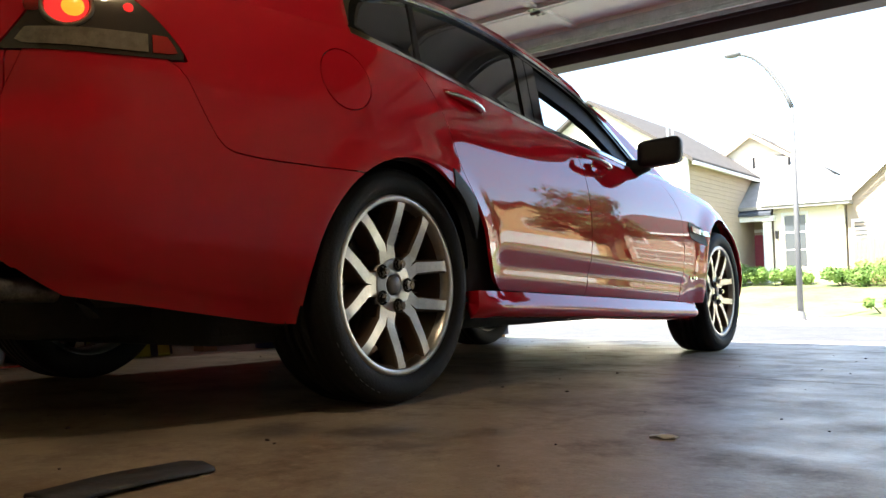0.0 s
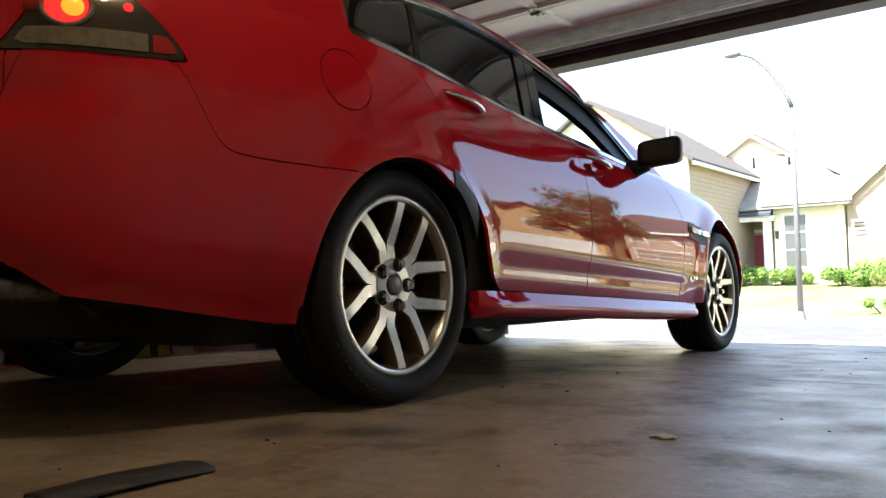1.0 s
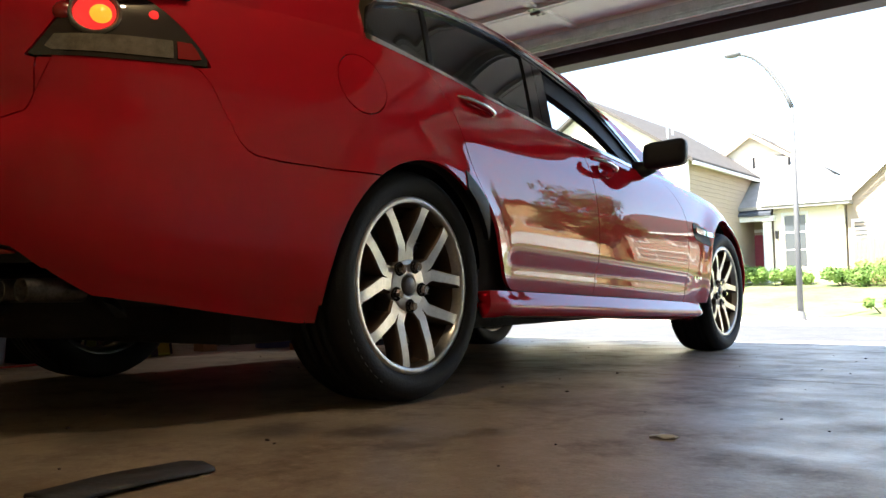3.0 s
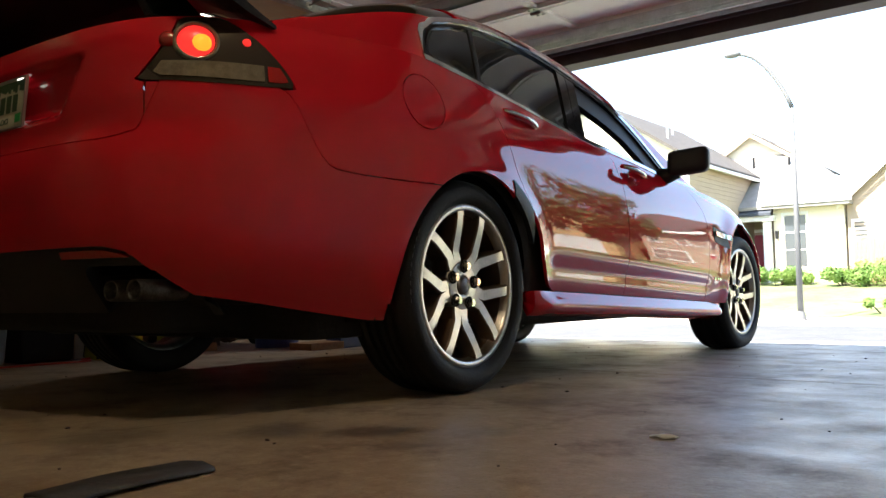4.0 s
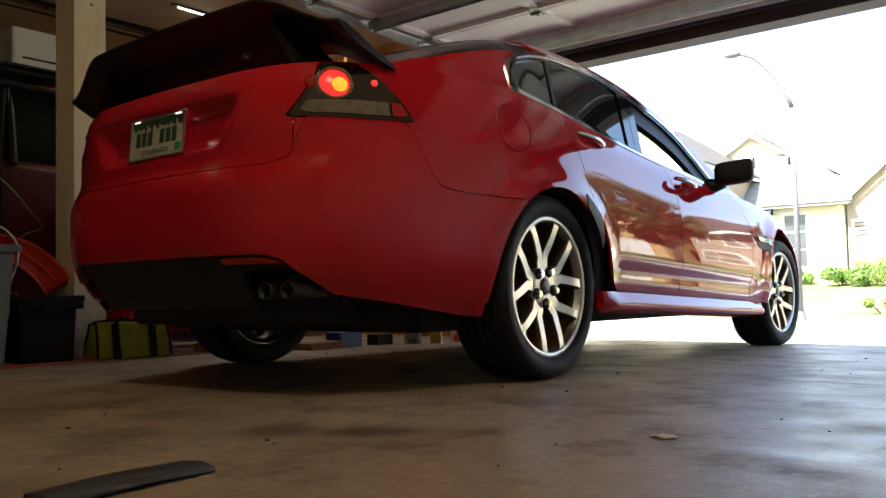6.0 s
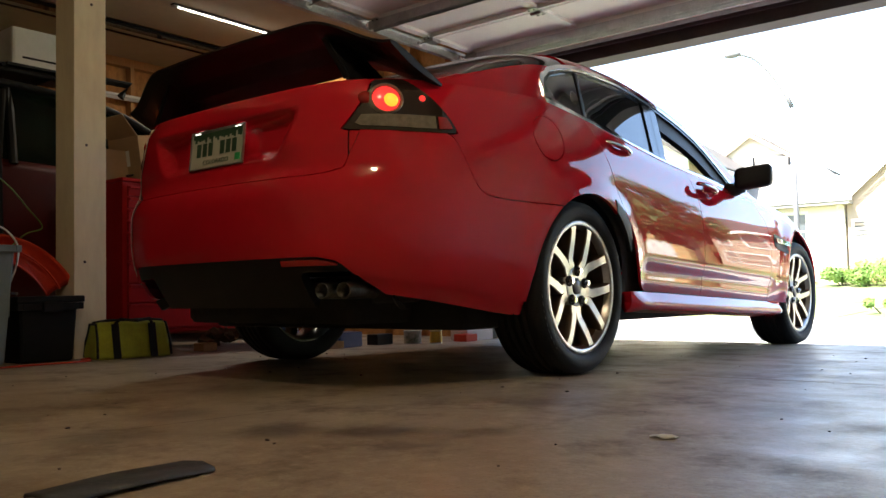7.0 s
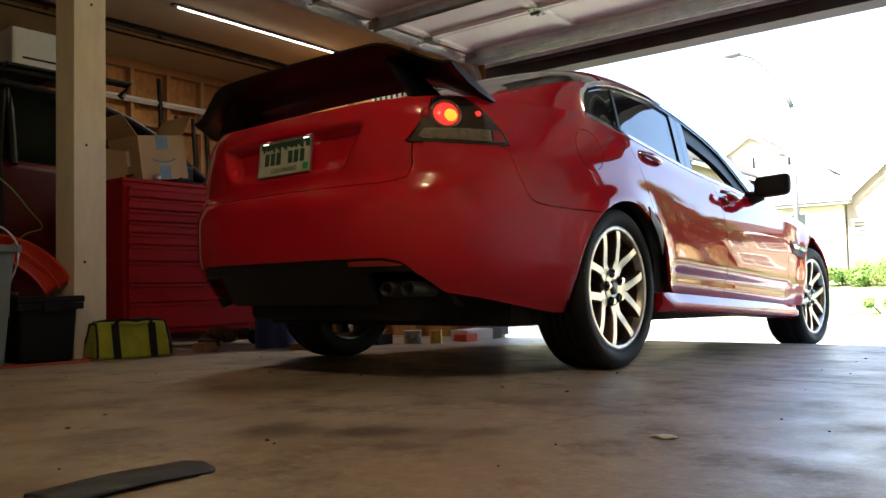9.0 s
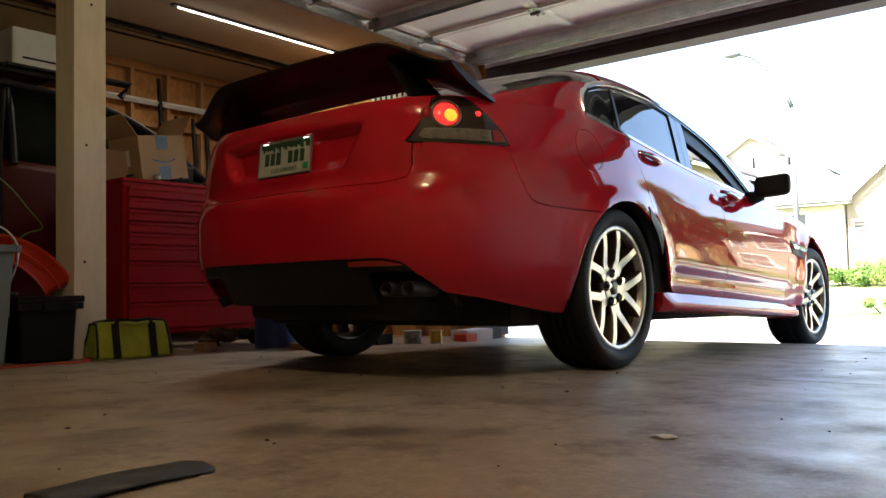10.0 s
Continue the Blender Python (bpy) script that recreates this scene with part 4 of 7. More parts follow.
def body_grid():
    ss = sorted(set([round(v, 4) for v in np.concatenate([np.linspace(0, 1.75, 76), np.linspace(1.75, 5.4, 150), np.linspace(5.4, S_MAX, 40)])]))
    ts = np.linspace(0, 1, 60)
    V = [body_point(s, t) for s in ss for t in ts]
    n = len(ts)
    F = [(i * n + j, (i + 1) * n + j, (i + 1) * n + j + 1, i * n + j + 1) for i in range(len(ss) - 1) for j in range(n - 1)]
    return V, F


def cut_all(V, F, *fns):
    for fn in fns:
        V, F = clip(V, F, fn)
    return V, F


def line_side(a, b):
    """Positive to the left of the line from a to b in the side view (y, z)."""
    L = math.hypot(b[0] - a[0], b[1] - a[1])
    return lambda v: ((b[0] - a[0]) * (v[2] - a[1]) - (b[1] - a[1]) * (v[1] - a[0])) / L


def edge_curve(pts):
    """y as a smooth function of z along a panel seam."""
    return spl(sorted((z, y) for y, z in pts))


GAP = 0.0020
SEAM_RD = edge_curve([(0.085, 1.14), (0.155, 1.02), (0.215, 0.88), (0.27, 0.74), (0.385, 0.56), (0.43, 0.43), (0.50, 0.35), (0.60, 0.30)])
SEAM_B = edge_curve([(1.165, 0.28), (1.185, 0.45), (1.205, 0.72), (1.20, 0.88), (1.165, 1.01)])
SEAM_FD = edge_curve([(2.21, 0.22), (2.245, 0.42), (2.285, 0.65), (2.285, 0.74), (2.20, 0.85), (2.02, 0.96)])
SEAM_LOW = spl([(0.3, 0.335), (0.55, 0.327), (1.17, 0.300), (2.3, 0.252), (2.6, 0.24)])


SKIRT = spl([(0, 0.022), (0.15, 0.058), (0.3, 0.066), (0.5, 0.056), (0.75, 0.028), (1.0, 0.004)])


def bumper_seam(v):
    """Positive above the bumper: a step from the lamp down and forward to the wheel arch."""
    y, z = v[1], v[2]
    f = spl_bump(y)
    return z - f


spl_bump = spl([(-1.25, 0.785), (-1.09, 0.785), (-1.07, 0.80), (-1.055, 0.86), (-1.04, 0.915), (-0.95, 0.925), (-0.85, 0.925), (-0.745, 0.925), (-0.715, 0.90), (-0.665, 0.79), (-0.635, 0.73), (-0.60, 0.705), (-0.56, 0.698), (-0.40, 0.688), (-0.20, 0.68), (0.2, 0.66)])


def arch(yc, r):
    """Positive outside a wheel opening, which is taller than long at the rear."""
    def fn(v):
        dy, dz = v[1] - yc, (v[2] - HUB_Z) * 0.985
        if yc < 1:
            dy *= 1.12 if dy > 0 else 1.06
        if dz > -0.02:
            return math.hypot(dy, dz) - r
        return abs(dy - 0.03 * dz) - math.sqrt(r * r - 0.0004) - 0.10 * (dz + 0.02)
    return fn


def tail_lamp_fn(v):
    y, z = v[1], v[2]
    if y > -0.5 or v[0] < 0.5:
        return -1
    lo = z - (0.93 - 0.008 * math.sin((y + 1.08) / 0.36 * 3.14))
    hi = 1.118 + 0.018 * smooth01((y + 1.05) / 0.3) - z
    inn = y - (-1.072 + (z - 0.93) * 0.55)
    out = (-0.705 - (max(z - 0.92, 0) / 0.2) ** 1.6 * 0.15) - y
    return min(lo, hi, inn * 0.8, out * 0.8)


def green_point(y, q):
    """The greenhouse: q runs from the belt (0) over the roof to the middle (1)."""
    zb = SHOULDER(y) - 0.006
    H = max(ROOF(y) - zb, 0.012)
    xb = belt_x(y)
    h = H * (1 - (1 - q) ** 2.2)
    u = h / H
    x = (xb - 0.27 * h - 0.02 * smooth01(h / 0.05) * smooth01((y + 0.15) / 0.3)) * (max(1 - u ** 9, 0)) ** 0.5
    x = x if u < 0.9999 else 0.0
    return (x, y, zb + h)


belt_tab = []
for _i in range(400):
    _s = S_MAX * _i / 399
    if 0.7 < _s < S_MAX - 0.7:
        _p = body_point(_s, 1.0)
        belt_tab.append((_p[1], _p[0]))
belt_tab.sort()
_by, _bx = [a for a, _ in belt_tab], [b for _, b in belt_tab]


def belt_x(y):
    return float(np.interp(y, _by, _bx))


def green_grid():
    ys = np.linspace(-0.72, 2.36, 190)
    qs = np.concatenate([np.linspace(0, 0.62, 52), np.linspace(0.62, 1, 26)[1:]])
    V = [green_point(y, q) for y in ys for q in qs]
    n = len(qs)
    F = [(i * n + j, (i + 1) * n + j, (i + 1) * n + j + 1, i * n + j + 1) for i in range(len(ys) - 1) for j in range(n - 1)]
    return V, F


def dlo(v):
    y, z = v[1], v[2]
    if y < -0.165 or y > 1.99:
        return -0.2
    e = 0.01
    k = (DLO_TOP(y + e) - DLO_TOP(y - e)) / (2 * e)
    return min(z - SHOULDER(y) - 0.012, (DLO_TOP(y) - z) / math.sqrt(1 + k * k))


def hfrac(v):
    zb = SHOULDER(v[1])
    return (v[2] - zb) / max(ROOF(v[1]) - zb, 0.012)


def screen_fn(v):
    return min(v[1] - 1.36 - 0.30 * abs(v[0]) ** 2 if v[1] > 1.0 else -1, (hfrac(v) - 0.60) * 0.4, 2.34 - v[1])


def rear_glass_fn(v):
    return min(0.27 - v[1] - 0.15 * v[0] ** 2, (hfrac(v) - 0.60) * 0.4, v[1] + 0.60)


def wheel(parent, x, y, side, name, label):
    """A wheel at its hub; side +1 faces the car's right."""
    w = new(name)
    w.parent = parent
    tagged(w, label)
    prof = [(0.246, -0.105), (0.262, -0.118), (0.296, -0.122), (0.318, -0.118), (0.332, -0.104), (0.3385, -0.085)]
    gro = []
    for xx in (-0.052, -0.018, 0.018, 0.052):
        gro += [(0.340, xx - 0.005), (0.333, xx - 0.004), (0.333, xx + 0.004), (0.340, xx + 0.005)]
    prof += gro + [(0.3385, 0.085), (0.332, 0.104), (0.326, 0.112), (0.322, 0.1135), (0.318, 0.118), (0.306, 0.1215), (0.298, 0.1225), (0.288, 0.1215), (0.280, 0.120), (0.272, 0.116), (0.263, 0.109), (0.255, 0.100), (0.248, -0.09), (0.246, -0.105)]
    V, F = lathe(prof, 96)
    tyre = link_mesh("tyre", V, F, M_RUBBER, w, "black low-profile tyre", smooth=True)
    # moulded marks on the sidewall
    rnd = random.Random(3)
    for base in (0.4, 3.5):
        for k in range(9):
            a = base + k * 0.085
            bm = box_bm(0.0016, 0.010 + 0.006 * rnd.random(), 0.012, 0, Matrix.Rotation(-a, 4, "X") @ Matrix.Translation((0.1185, 0, 0.304)))
            part("sidewall_mark", bm, M_SIDEMARK, tyre)
    rim_prof = [(0.246, -0.10), (0.256, -0.112), (0.252, -0.09), (0.230, -0.06), (0.228, 0.06), (0.240, 0.085), (0.256, 0.094), (0.262, 0.104), (0.260, 0.1085), (0.2440, 0.1085), (0.240, 0.104), (0.237, 0.094), (0.231, 0.080), (0.222, 0.04), (0.220, -0.06), (0.238, -0.10), (0.246, -0.10)]
    V, F = lathe(rim_prof, 96)
    rim = link_mesh("rim", V, F, M_ALLOY, w, "machined silver alloy rim", smooth=True)
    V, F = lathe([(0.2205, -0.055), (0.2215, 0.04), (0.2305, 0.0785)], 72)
    link_mesh("barrel", V, F, M_ALLOYIN, rim, "dark brown inner barrel", smooth=True)
    # five forked spokes: a short stem at the hub, then two arms to the rim
    def arm(t):
        """Distance from the hub and from the stem's middle along one arm."""
        if t < 0.28:
            k = t / 0.28
            return 0.060 + 0.056 * k, 0.0155 + 0.003 * k
        k = (t - 0.28) / 0.72
        end = radians(21.5)
        return 0.116 + (0.250 * math.cos(end) - 0.116) * k, 0.0185 + (0.250 * math.sin(end) - 0.0185) * k
    for k in range(5):
        a0 = radians(36 + 72 * k)
        ur, ut = Vector((0, math.cos(a0), math.sin(a0))), Vector((0, -math.sin(a0), math.cos(a0)))
        for sg in (-1, 1):
            bm = bmesh.new()
            n = 14
            rows = []
            for i in range(n + 1):
                t = i / n
                r, q = arm(t)
                r2, q2 = arm(min(t + 0.02, 1.0))
                r1, q1 = arm(max(t - 0.02, 0.0))
                run = (ur * (r2 - r1) + ut * (sg * (q2 - q1))).normalized()
                tg = Vector((0, -run.z, run.y))
                c = ur * r + ut * (sg * q)
                hw = 0.0205 - 0.0022 * smooth01((t - 0.3) / 0.4) + 0.0055 * smooth01((t - 0.86) / 0.14) + 0.004 * (1 - smooth01(t / 0.25))
                face = 0.080 + 0.022 * smooth01(t / 0.9)
                depth = 0.050 + 0.014 * (1 - t)
                rows.append([bm.verts.new(c + tg * (hw * e) + Vector((fx, 0, 0))) for e, fx in ((-1.25, face - depth), (-1, face - 0.007), (-0.80, face), (0.80, face), (1, face - 0.007), (1.25, face - depth))])
            for i in range(n):
                for j in range(5):
                    bm.faces.new((rows[i][j], rows[i][j + 1], rows[i + 1][j + 1], rows[i + 1][j]))
            bmesh.ops.recalc_face_normals(bm, faces=bm.faces[:])
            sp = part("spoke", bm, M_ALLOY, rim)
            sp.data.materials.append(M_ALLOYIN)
            # spoke sides take the darker brown alloy, faces stay silver
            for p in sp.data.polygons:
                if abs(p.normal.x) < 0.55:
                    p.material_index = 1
    V, F = lathe([(0.0, 0.072), (0.026, 0.072), (0.029, 0.078), (0.034, 0.083), (0.040, 0.083), (0.050, 0.081), (0.070, 0.083), (0.080, 0.079), (0.084, 0.06), (0.082, 0.03)], 48)
    link_mesh("hub", V, F, M_ALLOY, rim, smooth=True)
    V, F = lathe([(0.0, 0.0915), (0.020, 0.090), (0.027, 0.0865), (0.029, 0.078)], 32)
    cap = link_mesh("centre_cap", V, F, M_CAP, rim, "grey metal centre cap", smooth=True)
    for k in range(5):
        a = radians(72 * k)
        part("lug_nut", cyl_bm(0.0145, 0.0125, 0.024, 6, Matrix.Translation((0.080, 0.063 * math.cos(a), 0.063 * math.sin(a))) @ Matrix.Rotation(radians(90), 4, "Y"), 0.003), M_CHROME, rim, "chrome lug nut")
        V, F = lathe([(0.014, 0.0845), (0.0205, 0.0865), (0.0215, 0.085), (0.015, 0.070)], 16)
        link_mesh("lug_seat", [(x, y + 0.063 * math.cos(a), z + 0.063 * math.sin(a)) for x, y, z in V], F, M_UNDER, rim)
    return w


def brake(parent, x, y, side):
    V, F = lathe([(0.06, 0.010), (0.160, 0.010), (0.160, -0.014), (0.06, -0.014), (0.06, 0.010)], 48)
    d = link_mesh("brake_disc", [(x + side * (a + 0.0), y + b, HUB_Z + c) for a, b, c in V], F, M_DISC, parent, "dull steel brake disc")
    bm = bmesh.new()
    rows = []
    for i in range(9):
        a = radians(110 + 70 * i / 8)
        rows.append([bm.verts.new((x + side * fx, y + r * math.cos(a), HUB_Z + r * math.sin(a))) for r, fx in ((0.105, 0.05), (0.180, 0.05), (0.185, -0.04), (0.105, -0.04))])
    for i in range(8):
        for j in range(4):
            bm.faces.new((rows[i][j], rows[i][(j + 1) % 4], rows[i + 1][(j + 1) % 4], rows[i + 1][j]))
    bm.faces.new(rows[0])
    bm.faces.new(rows[-1][::-1])
    bmesh.ops.recalc_face_normals(bm, faces=bm.faces[:])
    bmesh.ops.bevel(bm, geom=bm.edges[:], offset=0.006, segments=2, affect="EDGES")
    part("caliper", bm, M_TIP, parent, "grey brake caliper")


M_SIDEMARK = mat("raised tyre mark", (0.05, 0.05, 0.05), 0.6)
M_CAP = mat("grey cap enamel", (0.16, 0.15, 0.15), 0.35, 0.7, var=0.3, scale=30)
M_DISC = mat("brake steel", (0.35, 0.34, 0.33), 0.4, 0.9, var=0.35, scale=14)
M_LAMPCLEAR = mat("smoked lamp lens", (0.030, 0.018, 0.016), 0.05, coat=1.0)
M_LAMPRED = mat("red lamp lens", (0.35, 0.012, 0.012), 0.08, coat=1.0)
M_LAMPGREY = mat("reversing lamp lens", (0.20, 0.17, 0.13), 0.12, coat=1.0, var=0.4, scale=40)
M_GLOWRED = mat("glowing red lamp", (0.9, 0.03, 0.02), 0.2, emit=0.20, emit_color=(1.0, 0.035, 0.03))
M_GLOWAMBER = mat("glowing amber bulb", (1.0, 0.35, 0.05), 0.2, emit=0.55, emit_color=(1.0, 0.16, 0.012))
M_GLOWWHITE = mat("lit plate bulb", (1, 1, 0.9), 0.3, emit=0.5, emit_color=(1.0, 0.95, 0.85))
M_TIP = mat("sooty pipe steel", (0.13, 0.125, 0.12), 0.42, 0.9, color2=(0.03, 0.03, 0.03), scale=18)
M_FABRIC = mat("dark cabin trim", (0.025, 0.025, 0.027), 0.85, var=0.3, scale=30)
M_PLATE = mat("white number plate", (0.52, 0.52, 0.44), 0.5, var=0.06, scale=30)
M_PLATEGREEN = mat("plate green", (0.025, 0.07, 0.035), 0.5)
M_STICKER = mat("green sticker", (0.02, 0.35, 0.10), 0.5)


def sedan():
    car = thing("car", "glossy red four-door sedan with black rear wing", "car")
    V0, F0 = body_grid()
    ra, fa = arch(0.0, 0.398), arch(WB, 0.392)
    # quarter panel, doors, wing, skirt
    rear_of_door = lambda v: SEAM_RD(v[2]) - GAP - v[1]
    not_lamp = lambda v: -tail_lamp_fn(v) - 0.004
    above_bump = lambda v: bumper_seam(v) - GAP
    trunk_edge = lambda v: 0.612 + max(v[2] - 0.93, 0) * 0.50 - v[0] if v[1] < -0.6 else -1
    for mirror in (False, True):
        sd = dict(mirror=mirror)
        Q = cut_all(V0, F0, lambda v: 1.0 - v[1], above_bump, rear_of_door, ra, not_lamp, lambda v: -trunk_edge(v) - GAP if v[1] < -0.6 else 1.0)
        if not mirror:
            def fuel(v):
                return math.hypot((v[1] + 0.225) / 0.092, (v[2] - 0.965) / 0.098)
            hole = clip(*Q, lambda v: (fuel(v) - 1.0) * 0.09)
            shell_part("quarter_panel", *hole, M_PAINT, car, "red rear quarter panel", **sd)
            shell_part("fuel_flap", *clip(*Q, lambda v: (0.965 - fuel(v)) * 0.09), M_PAINT, car, "round red fuel flap")
        else:
            shell_part("quarter_panel", *Q, M_PAINT, car, "red rear quarter panel", **sd)
        D = cut_all(V0, F0, lambda v: 2.5 - v[1] if v[1] > -0.3 else -1, lambda v: v[1] - SEAM_RD(v[2]) - GAP, lambda v: v[2] - SEAM_LOW(v[1]) - GAP, lambda v: SEAM_B(v[2]) - GAP - v[1], arch(0.0, 0.401))
        shell_part("rear_door", *D, M_PAINT, car, **sd)
        D = cut_all(V0, F0, lambda v: 2.8 - v[1] if v[1] > 0.8 else -1, lambda v: v[2] - SEAM_LOW(v[1]) - GAP, lambda v: v[1] - SEAM_B(v[2]) - GAP, lambda v: SEAM_FD(v[2]) - GAP - v[1])
        shell_part("front_door", *D, M_PAINT, car, **sd)
        D = cut_all(V0, F0, lambda v: v[1] - 1.5, lambda v: v[1] - SEAM_FD(v[2]) - GAP, lambda v: 3.42 - v[1] - 0.5 * (v[2] - 0.5), fa, lambda v: v[2] - 0.245)
        shell_part("front_wing", *D, M_PAINT, car, **sd)
        D = cut_all(V0, F0, lambda v: v[1] - 0.37, lambda v: 2.44 + (v[2] - 0.2) * -0.3 - v[1], lambda v: SEAM_LOW(v[1]) - GAP - v[2])
        def bulge(v):
            zb = BOTTOM(v[1])
            k = min(max((v[2] - zb) / (SEAM_LOW(v[1]) - zb), 0), 1)
            end = smooth01((v[1] - 0.34) / 0.16) * smooth01((2.50 - v[1]) / 0.12)
            return (v[0] + (0.004 + SKIRT(k)) * (0.35 + 0.65 * end), v[1], v[2])
        shell_part("side_skirt", [bulge(v) for v in D[0]], D[1], M_PAINT, car, "glossy red side skirt", thick=0.06, **sd)
        D = cut_all(V0, F0, tail_lamp_fn)
        lamp = shell_part("tail_lamp", *D, M_LAMPCLEAR, car, "smoked tail lamp with lit bulbs", thick=0.03, offset=0.003, **sd)
        lo = cut_all(V0, F0, lambda v: tail_lamp_fn(v) - 0.013, lambda v: 0.985 + 0.02 * (v[1] + 0.9) - v[2], lambda v: -0.80 + (v[2] - 0.93) * 0.1 - v[1])
        shell_part("reversing_lens", *lo, M_LAMPGREY, lamp, "cloudy clear reversing lens", thick=0.0, offset=0.006, **sd)
        lo = cut_all(V0, F0, lambda v: tail_lamp_fn(v) - 0.013, lambda v: 0.985 + 0.02 * (v[1] + 0.9) - v[2], lambda v: v[1] + 0.79 - (v[2] - 0.93) * 0.1)
        shell_part("reflector", *lo, M_LAMPRED, lamp, "dark red reflector", thick=0.0, offset=0.006, **sd)
        sx = -1 if mirror else 1
        for nm, s0, z0, r, mtl, lab in (("brake_light", 0.805, 1.045, 0.052, M_GLOWRED, "glowing red brake light"), ("bulb", 0.820, 1.036, 0.027, M_GLOWAMBER, "glowing amber bulb"), ("side_bulb", 0.955, 1.055, 0.013, M_GLOWRED, "small glowing red bulb"), ("inner_light", 0.72, 1.05, 0.026, M_LAMPRED, "dark red inner lamp")):
            # set on the skin of the lamp at arc length s0
            zb, zt = BOTTOM(plan_y(s0)), SHOULDER(plan_y(s0))
            p = Vector(body_point(s0, (z0 - zb) / (zt - zb)))
            p2 = Vector(body_point(s0 + 0.02, (z0 - zb) / (zt - zb)))
            tg = (p2 - p).normalized()
            nrm = Vector((tg.y, -tg.x, 0.25)).normalized()
            lift = 0.006 if nm != "bulb" else 0.017
            Vl, Fl = lathe([(0.0, 0.012), (r * 0.4, 0.011), (r * 0.75, 0.007), (r * 0.95, 0.001), (r, -0.008)], 28)
            rotm = nrm.to_track_quat("X", "Z").to_matrix()
            Vl = [p + nrm * (lift - 0.004) + rotm @ Vector(v) for v in Vl]
            Vl = [(sx * v.x, v.y, v.z) for v in Vl]
            link_mesh(nm, Vl, Fl, mtl, lamp, lab, smooth=True)
            if nm == "brake_light":
                Vb, Fb = lathe([(r, -0.008), (r + 0.001, 0.004), (r + 0.005, 0.007), (r + 0.010, 0.004), (r + 0.012, -0.008)], 36)
                Vb = [p + nrm * (lift - 0.004) + rotm @ Vector(v) for v in Vb]
                link_mesh("bezel", [(sx * v.x, v.y, v.z) for v in Vb], Fb, M_LAMPGREY, lamp, "clear lamp bezel", smooth=True)
        if not mirror:
            # fender vent
            vt = shell_part("fender_vent", *cut_all(V0, F0, lambda v: min(v[1] - 2.37, 2.56 - v[1], v[2] - 0.60 + 0.2 * (v[1] - 2.37), 0.69 - v[2] - 0.15 * (v[1] - 2.37))), M_BLACK, car, "black fender vent", offset=0.003, thick=0.01)
            shell_part("vent_blade", *cut_all(V0, F0, lambda v: min(v[1] - 2.385, 2.60 - v[1], v[2] - 0.632 + 0.1 * (v[1] - 2.37), 0.662 - v[2] - 0.1 * (v[1] - 2.37))), M_CHROME, vt, "chrome vent blade", offset=0.014, thick=0.02)
            for k in range(3):
                shell_part("badge", *cut_all(V0, F0, lambda v: min(v[1] - 2.33 - 0.035 * k, 2.358 + 0.035 * k - v[1], v[2] - 0.372, 0.392 - v[2])), M_CHROME, car, "small chrome badge stroke", offset=0.004, thick=0.003)
    # trunk lid: rear face and deck
    T = cut_all(V0, F0, lambda v: -0.6 - v[1], above_bump, lambda v: trunk_edge(v) - GAP, not_lamp)
    trunk = shell_part("trunk_lid", *T, M_PAINT, car, "red trunk lid with plate recess", both=True)
    # bumper with cut-outs for the black lower valance
    def valance(v):
        y, z = v[1], v[2]
        if y > -0.6:
            return -1
        top = 0.468 - 0.25 * max(v[0] - 0.52, 0) - 6.0 * max(v[0] - 0.60, 0) ** 2
        return min(top - z, (0.715 - v[0]) * 1.0, 0.468 - z - 1.25 * max(v[0] - 0.575, 0))
    Bm = cut_all(V0, F0, lambda v: -GAP - bumper_seam(v), lambda v: 0.0 - v[1], ra, lambda v: -valance(v), lambda v: v[2] - (0.338 - 0.16 * max(v[1] + 1.02, 0)) if v[0] > 0.5 else 1.0)
    lip = lambda v: v[2] - (0.398 - 0.16 * max(v[1] + 1.02, 0)) if v[0] > 0.5 else 1.0
    shell_part("rear_bumper", *clip(*Bm, lip), M_PAINT, car, "red rear bumper", both=True)
    for mirror in (False, True):
        shell_part("bumper_lip", *clip(*Bm, lambda v: -lip(v)), M_PAINT, car, "red lower bumper lip", offset=-0.009, mirror=mirror)
    outlet = lambda v: min(v[0] - 0.42, 0.70 - v[0], 0.408 - v[2]) - 0.012 * max(0.0, 1 - abs(v[0] - 0.42) / 0.03)
    Bm = cut_all(V0, F0, lambda v: valance(v) - 0.002, lambda v: -outlet(v))
    val = shell_part("rear_valance", *Bm, M_BLACK, car, "black lower valance with exhaust outlets", both=True, offset=-0.012, thick=0.05)
    Bm = cut_all(V0, F0, lambda v: valance(v) - 0.012, lambda v: v[2] - 0.435, lambda v: v[0] - 0.37, lambda v: 0.62 - v[0])
    shell_part("valance_reflector", *Bm, M_LAMPRED, val, "dark red reflector strip", offset=0.0)
    Bm = cut_all(V0, F0, lambda v: v[1] - 2.0, lambda v: v[1] + 0.5 * (v[2] - 0.5) - 3.42 - 2 * GAP, fa)
    shell_part("front_bumper", *Bm, M_PAINT, car, "red front bumper", both=True)
